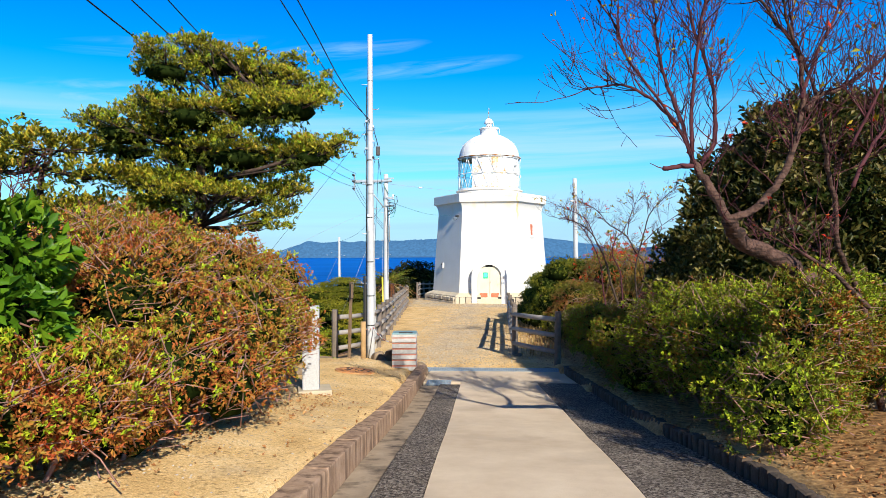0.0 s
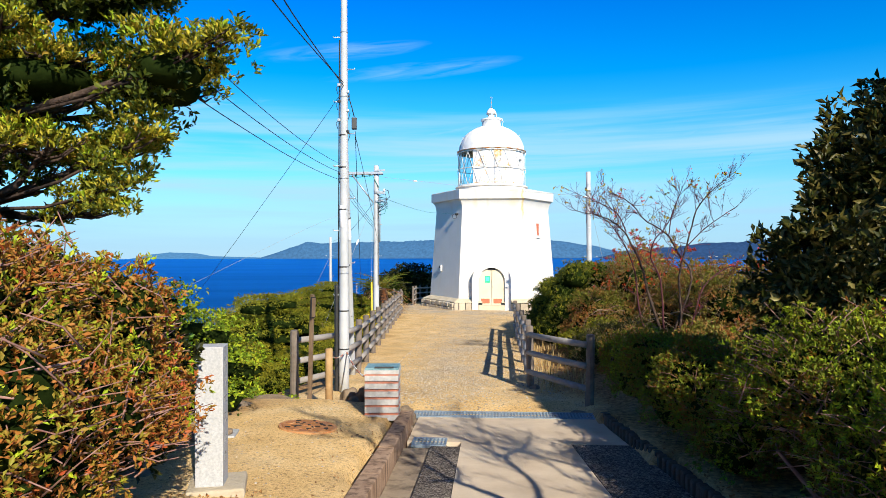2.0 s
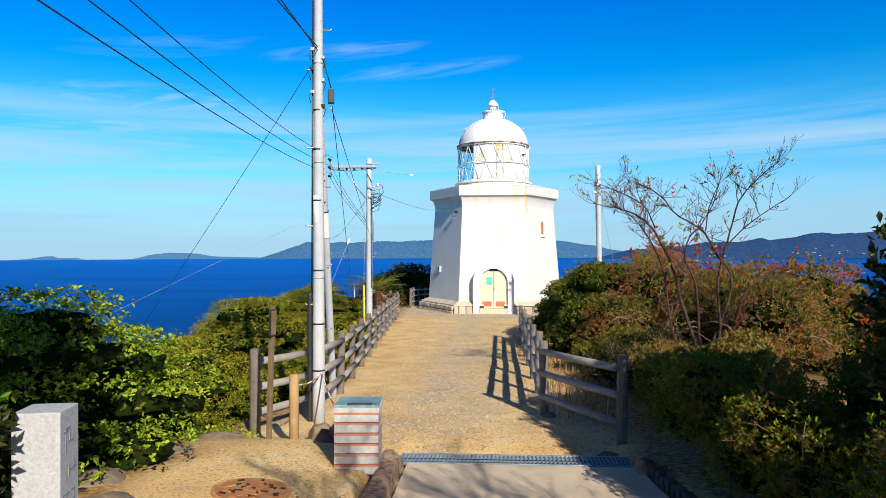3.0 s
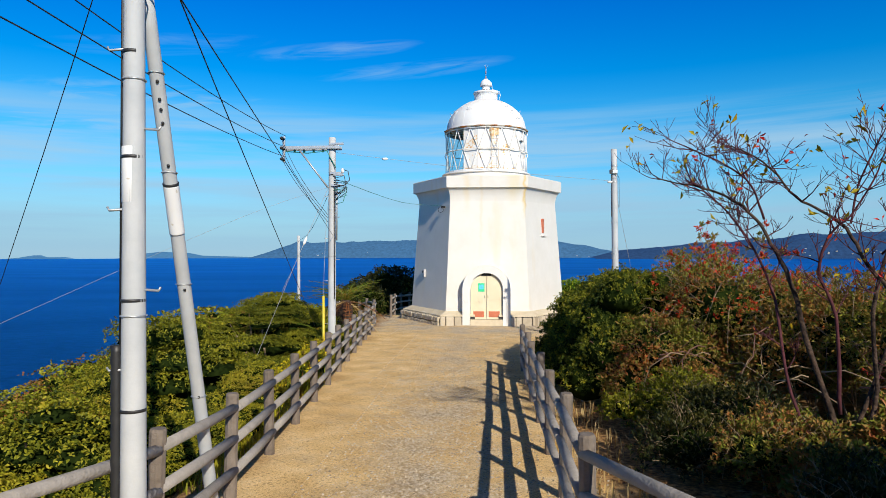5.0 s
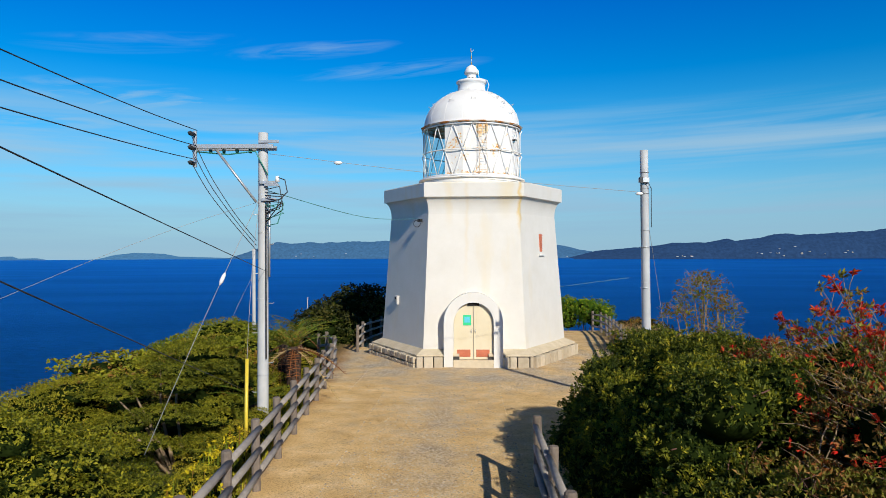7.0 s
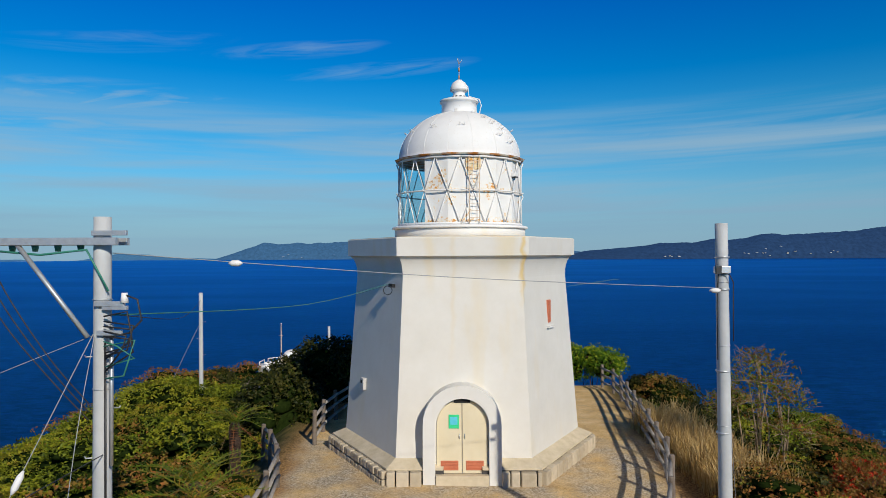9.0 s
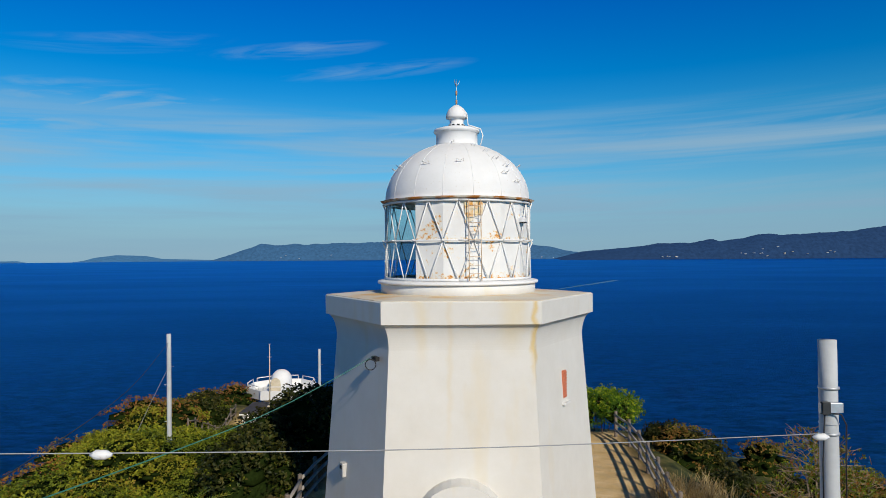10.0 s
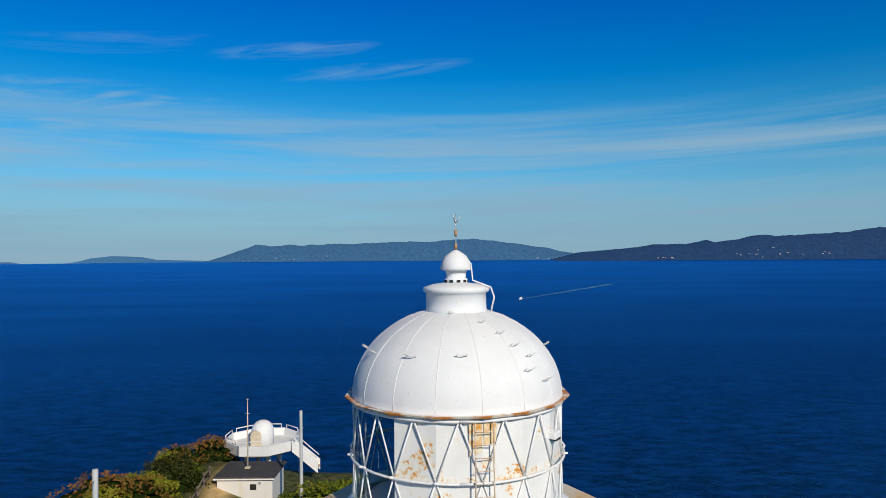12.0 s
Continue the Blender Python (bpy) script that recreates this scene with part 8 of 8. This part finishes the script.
def flowers(x0, x1, y0, y1, n, seed):
    q = np.random.default_rng(seed)
    tips, ax = [], []
    for _ in range(n):
        x, y = q.uniform(x0, x1), q.uniform(y0, y1)
        tips.append((x, y, ground_z(x, y) + q.uniform(0.3, 0.75)))
        ax.append((q.normal() * 0.3, q.normal() * 0.3, 1))
    root = empty("flower_clump", place((x0 + x1) / 2, (y0 + y1) / 2), "clump of small bright yellow flowers by the fence", "flowers", "flowers along the fence")
    loc = np.array(tips) - np.array(root.location)
    tagged(leaves_mesh("petals", loc, ax, BRIGHT, root, 0.05, 6, 1.3, 0.6, seed), kind="stuff")
    tubes("stalk", [([Vector(p) - Vector((0.02, 0, 0.6)), Vector(p)], 0.006) for p in loc], L_HEDGE, root, 4)


BRIGHT = leaf_material("petal_yellow", [(0.55, 0.42, 0.01), (0.62, 0.52, 0.02)], patch=0.1)
for i, (x, y) in enumerate(((-3.75, -18.6), (-4.1, -17.2), (-3.6, -20.0), (-4.4, -15.4))):
    flowers(x - 0.4, x + 0.3, y - 0.5, y + 0.5, 55, i)

# ---- hut and lookout ----


def hut():
    root = empty("hut", pose(-16.5, 44.0, -9.4), "small white hut with a flat dark roof", "hut")
    box("wall", (0, 0, 1.15), (4.5, 3.8, 2.6), WHITE, root, 0, 0.02)
    box("roof", (0, 0, 2.55), (4.95, 4.25, 0.16), ROOF, root, 0, 0.02, "flat dark roof")
    box("fascia", (0, -2.13, 2.44), (4.95, 0.05, 0.12), WHITE_STEEL, root)
    box("window", (0.7, -1.905, 1.75), (0.5, 0.05, 0.45), DARK, root)
    box("wall_lamp", (1.25, -1.95, 2.1), (0.16, 0.12, 0.16), STEEL, root)
    box("mast_foot", (-0.35, 0.2, 2.68), (0.4, 0.4, 0.12), CREAM_STONE, root)
    tube("mast", [(-0.35, 0.2, 2.6), (-0.35, 0.2, 6.0), (-0.35, 0.2, 8.3)], [0.06, 0.05, 0.03], CREAM_STONE, root, 8, "cream painted mast")
    tube("mast_arm", [(-0.55, 0.2, 7.2), (-0.15, 0.2, 7.2)], 0.03, STEEL, root, 6)
    tube("mast_cap", [(-0.35, 0.2, 8.3), (-0.35, 0.2, 8.42)], [0.06, 0.09], STEEL, root, 8)
    return root


hut()


def lookout():
    root = empty("lookout", pose(-17.7, 52.0, -10.4), "white concrete lookout platform with a hooded shelter and rails", "lookout platform")
    N = 8
    lathe("platform", [(2.2, 2.75), (3.45, 3.2), (3.62, 4.15), (3.5, 4.15), (3.35, 3.5), (0.2, 3.45)], WHITE_STEEL, root, N, False, "", math.pi / 8)
    for a in (0.5, 2.1, 3.7, 5.3):
        tube("support_column", [(1.6 * math.cos(a), 1.6 * math.sin(a), -0.5), (1.6 * math.cos(a), 1.6 * math.sin(a), 2.6)], 0.22, WHITE_STEEL, root, 12)
    prof = [(1.05, 3.45), (1.05, 4.7)] + [(1.05 * math.cos(i / 8 * math.pi / 2), 4.7 + 1.05 * math.sin(i / 8 * math.pi / 2)) for i in range(1, 9)]
    prof[-1] = (0.02, 5.75)
    sh = lathe("shelter", prof, WHITE_STEEL, root, 28)
    prism("shelter_opening", [(x - 0.35, z) for x, z in arch_points(0.5, 3.5, 4.5, 10)], -1.12, -0.9, CREAM_STONE, sh, "arched opening")
    for k in range(N):
        a0, a1 = (k + 0.5) * 2 * math.pi / N, (k + 1.5) * 2 * math.pi / N
        if k == 6:
            continue
        p0, p1 = Vector((3.5 * math.cos(a0), 3.5 * math.sin(a0), 4.15)), Vector((3.5 * math.cos(a1), 3.5 * math.sin(a1), 4.15))
        u, v = p0.lerp(p1, 0.12), p0.lerp(p1, 0.88)
        tube("rail", [u, u + Vector((0, 0, 0.38)), v + Vector((0, 0, 0.38)), v], 0.05, WHITE_STEEL, root, 6)
    # stair going down to the landward side
    for s_ in (-0.55, 0.55):
        prof2 = [(3.2, 3.2), (5.6, 1.2), (5.6, 2.2), (3.2, 4.15)]
        bm = bmesh.new()
        vv = [bm.verts.new((x, s_ - 1.2 + e, z)) for e in (-0.06, 0.06) for x, z in prof2]
        for f in ((0, 1, 2, 3), (7, 6, 5, 4), (0, 4, 5, 1), (1, 5, 6, 2), (2, 6, 7, 3), (3, 7, 4, 0)):
            bm.faces.new([vv[i] for i in f])
        part("stair_wall", bm, WHITE_STEEL, root)
        tube("stair_rail", [(3.3, s_ - 1.2, 4.5), (5.5, s_ - 1.2, 2.6)], 0.05, WHITE_STEEL, root, 6)
    for i in range(10):
        box("step", (3.4 + i * 0.23, -1.2, 3.35 - i * 0.19), (0.26, 1.0, 0.18), CREAM_STONE, root, 0, 0)
    return root


lookout()
log_fence([(-19.7, 43.2), (-19.55, 41.4), (-19.4, 39.6), (-19.25, 37.8), (-19.1, 36.0), (-18.95, 34.2), (-18.8, 32.4), (-18.6, 30.6), (-18.4, 28.8)], "dark log fence beside the path to the hut", (0.35, 0.9), FENCE, 0.05)


def boat():
    root = empty("motor_boat", pose(69, 592, SEA, 0, 0, 242), "small white motor boat on the sea", "boat")
    bm = bmesh.new()
    sec = [(-4, 1.2), (0, 1.5), (3, 1.1), (5, 0.1)]
    lo = [bm.verts.new((x, s_ * w_ * 0.7, -0.2)) for x, w_ in sec for s_ in (-1, 1)]
    hi_ = [bm.verts.new((x, s_ * w_, 1.3 + 0.1 * x / 5)) for x, w_ in sec for s_ in (-1, 1)]
    for i in range(3):
        a = i * 2
        bm.faces.new((lo[a], lo[a + 2], hi_[a + 2], hi_[a]))
        bm.faces.new((lo[a + 1], hi_[a + 1], hi_[a + 3], lo[a + 3]))
        bm.faces.new((hi_[a], hi_[a + 2], hi_[a + 3], hi_[a + 1]))
    bm.faces.new((lo[0], hi_[0], hi_[1], lo[1]))
    root.scale = (0.7, 0.7, 0.7)
    part("hull", bm, WHITE_STEEL, root)
    box("cabin", (0, 0, 2.0), (3, 2, 1.6), WHITE_STEEL, root, 0, 0.1)


boat()


def wake():
    """The pale foam trail on the water behind the boat."""
    a, b_ = Vector((71, 597, SEA + 0.06)), Vector((225, 885, SEA + 0.06))
    d = (b_ - a).normalized()
    n_ = Vector((-d.y, d.x, 0))
    vs, fs = [], []
    for i in range(41):
        c = a.lerp(b_, i / 40) + n_ * 3 * noise.noise(Vector((i * 0.21, 0, 5)))
        w_ = 1.2 + 3.2 * i / 40 + 1.2 * noise.noise(Vector((i * 0.6, 2, 0)))
        vs += [c - n_ * w_, c + n_ * w_]
    fs = [(2 * i, 2 * i + 1, 2 * i + 3, 2 * i + 2) for i in range(40)]
    return tagged(mesh_ob("wake", vs, fs, FOAM), "pale foam trail on the sea behind a boat", "wake", kind="stuff")


FOAM = material("foam_trail", (0.03, 0.14, 0.29), (0.14, 0.34, 0.50), 0.9, 0.15, bump=0, spec=0.0)
wake()


def far_buildings():
    rng_ = random.Random(6)
    for i in range(36):
        if i < 10:
            ridge, y0, x, u = FAR_RIDGE, 4350, rng_.uniform(560, 900), rng_.uniform(0.01, 0.06)
        elif i < 14:
            ridge, y0, x, u = FAR_RIDGE, 4350, rng_.uniform(-1100, -700), rng_.uniform(0.02, 0.12)
        else:
            ridge, y0 = NEAR_RIDGE, 3600
            x, u = rng_.choice(((rng_.uniform(1560, 2100), rng_.uniform(0.02, 0.14)), (rng_.uniform(1150, 1240), rng_.uniform(0.03, 0.06)), (rng_.uniform(1700, 1950), rng_.uniform(0.03, 0.2))))
        x, y, z = hill_at(ridge, y0, x, u)
        b_ = box("far_building", (0, 0, 0), (rng_.uniform(5, 12), 8, rng_.uniform(2, 4)), rng_.choice((CREAM_STONE, PALE_GRANITE, PALE_GRANITE, GRANITE)), None, 0, 0)
        b_.location = (x, y - 6, z + 2)
        tagged(b_, "tiny pale building on the far shore", "building", "buildings on the far shore")


far_buildings()


# ---- loose stones and fallen leaves ----


def gravel(name, spots, seed, mat, label):
    """Small angular stones lying on the ground: spots of (x0, x1, y0, y1, count, size)."""
    q = np.random.default_rng(seed)
    vs, fs = [], []
    for x0, x1, y0, y1, n, size in spots:
        for _ in range(n):
            y = q.uniform(y0, y1)
            x = np.clip(q.normal((x0 + x1) / 2, (x1 - x0) / 4), x0, x1)
            r_ = size * q.uniform(0.4, 1.2)
            z = ground_z(x, y) + 0.15 * r_
            o, a = len(vs), q.uniform(0, 6.28)
            for k in range(4):
                e = r_ * q.uniform(0.75, 1.25)
                vs.append((x + e * math.cos(a + k * 1.571), y + e * math.sin(a + k * 1.571), z + r_ * q.uniform(-0.2, 0.2)))
            vs += [(x + 0.2 * r_, y, z + r_ * q.uniform(0.45, 0.8)), (x, y, z - 0.6 * r_)]
            for k in range(4):
                fs += [(o + k, o + (k + 1) % 4, o + 4), (o + (k + 1) % 4, o + k, o + 5)]
    return tagged(mesh_ob(name, vs, fs, mat), label, "gravel", kind="stuff")


STONES = material("loose_stone", [(0.16, 0.12, 0.075), (0.36, 0.28, 0.18), (0.50, 0.42, 0.31), (0.30, 0.27, 0.23)], None, 0.95, 5.0, bump=0.2, island=0.8, spec=0.2)
gravel("gravel", [(-2.2, 0.5, -29.0, -18.0, 6500, 0.018), (-2.6, 0.6, -18.0, -8.0, 3200, 0.02), (-3.6, 4.4, -8.0, -4.2, 3000, 0.018), (-2.9, -1.2, -40.5, -29.5, 700, 0.012), (0.6, 1.3, -27.5, -17.0, 500, 0.02)], 31, STONES, "loose pale stones strewn over the sandy path")


def fallen_leaves(name, spots, seed, mat, label):
    """Curled leaves lying on the ground: spots of (x0, x1, y0, y1, count)."""
    q = np.random.default_rng(seed)
    tips, ax = [], []
    for x0, x1, y0, y1, n in spots:
        for _ in range(n):
            x, y = q.uniform(x0, x1), q.uniform(y0, y1)
            tips.append((x, y, ground_z(x, y) + 0.012))
            ax.append((q.normal(), q.normal(), 0.15 + 0.3 * q.random()))
    ob = leaves_mesh(name, tips, ax, mat, None, 0.034, 1, 0.5, 0.5, seed, 0.25)
    return tagged(ob, label, "leaf litter", kind="stuff")


L_LITTER = leaf_material("leaf_litter", [(0.16, 0.055, 0.018), (0.34, 0.15, 0.05), (0.46, 0.27, 0.11), (0.24, 0.12, 0.05)], patch=0.2, translucent=0.1)
fallen_leaves("fallen_leaves", [(2.1, 5.2, -41.5, -36.2, 2600), (-3.3, -2.0, -41.5, -36.5, 900), (-2.35, -1.75, -36.5, -33.8, 260), (1.75, 2.2, -37.5, -30.0, 500), (-1.9, -1.1, -40.0, -31.0, 130), (1.0, 3.2, -29.0, -20.0, 900)], 41, L_LITTER, "dry brown leaves fallen under the hedges")
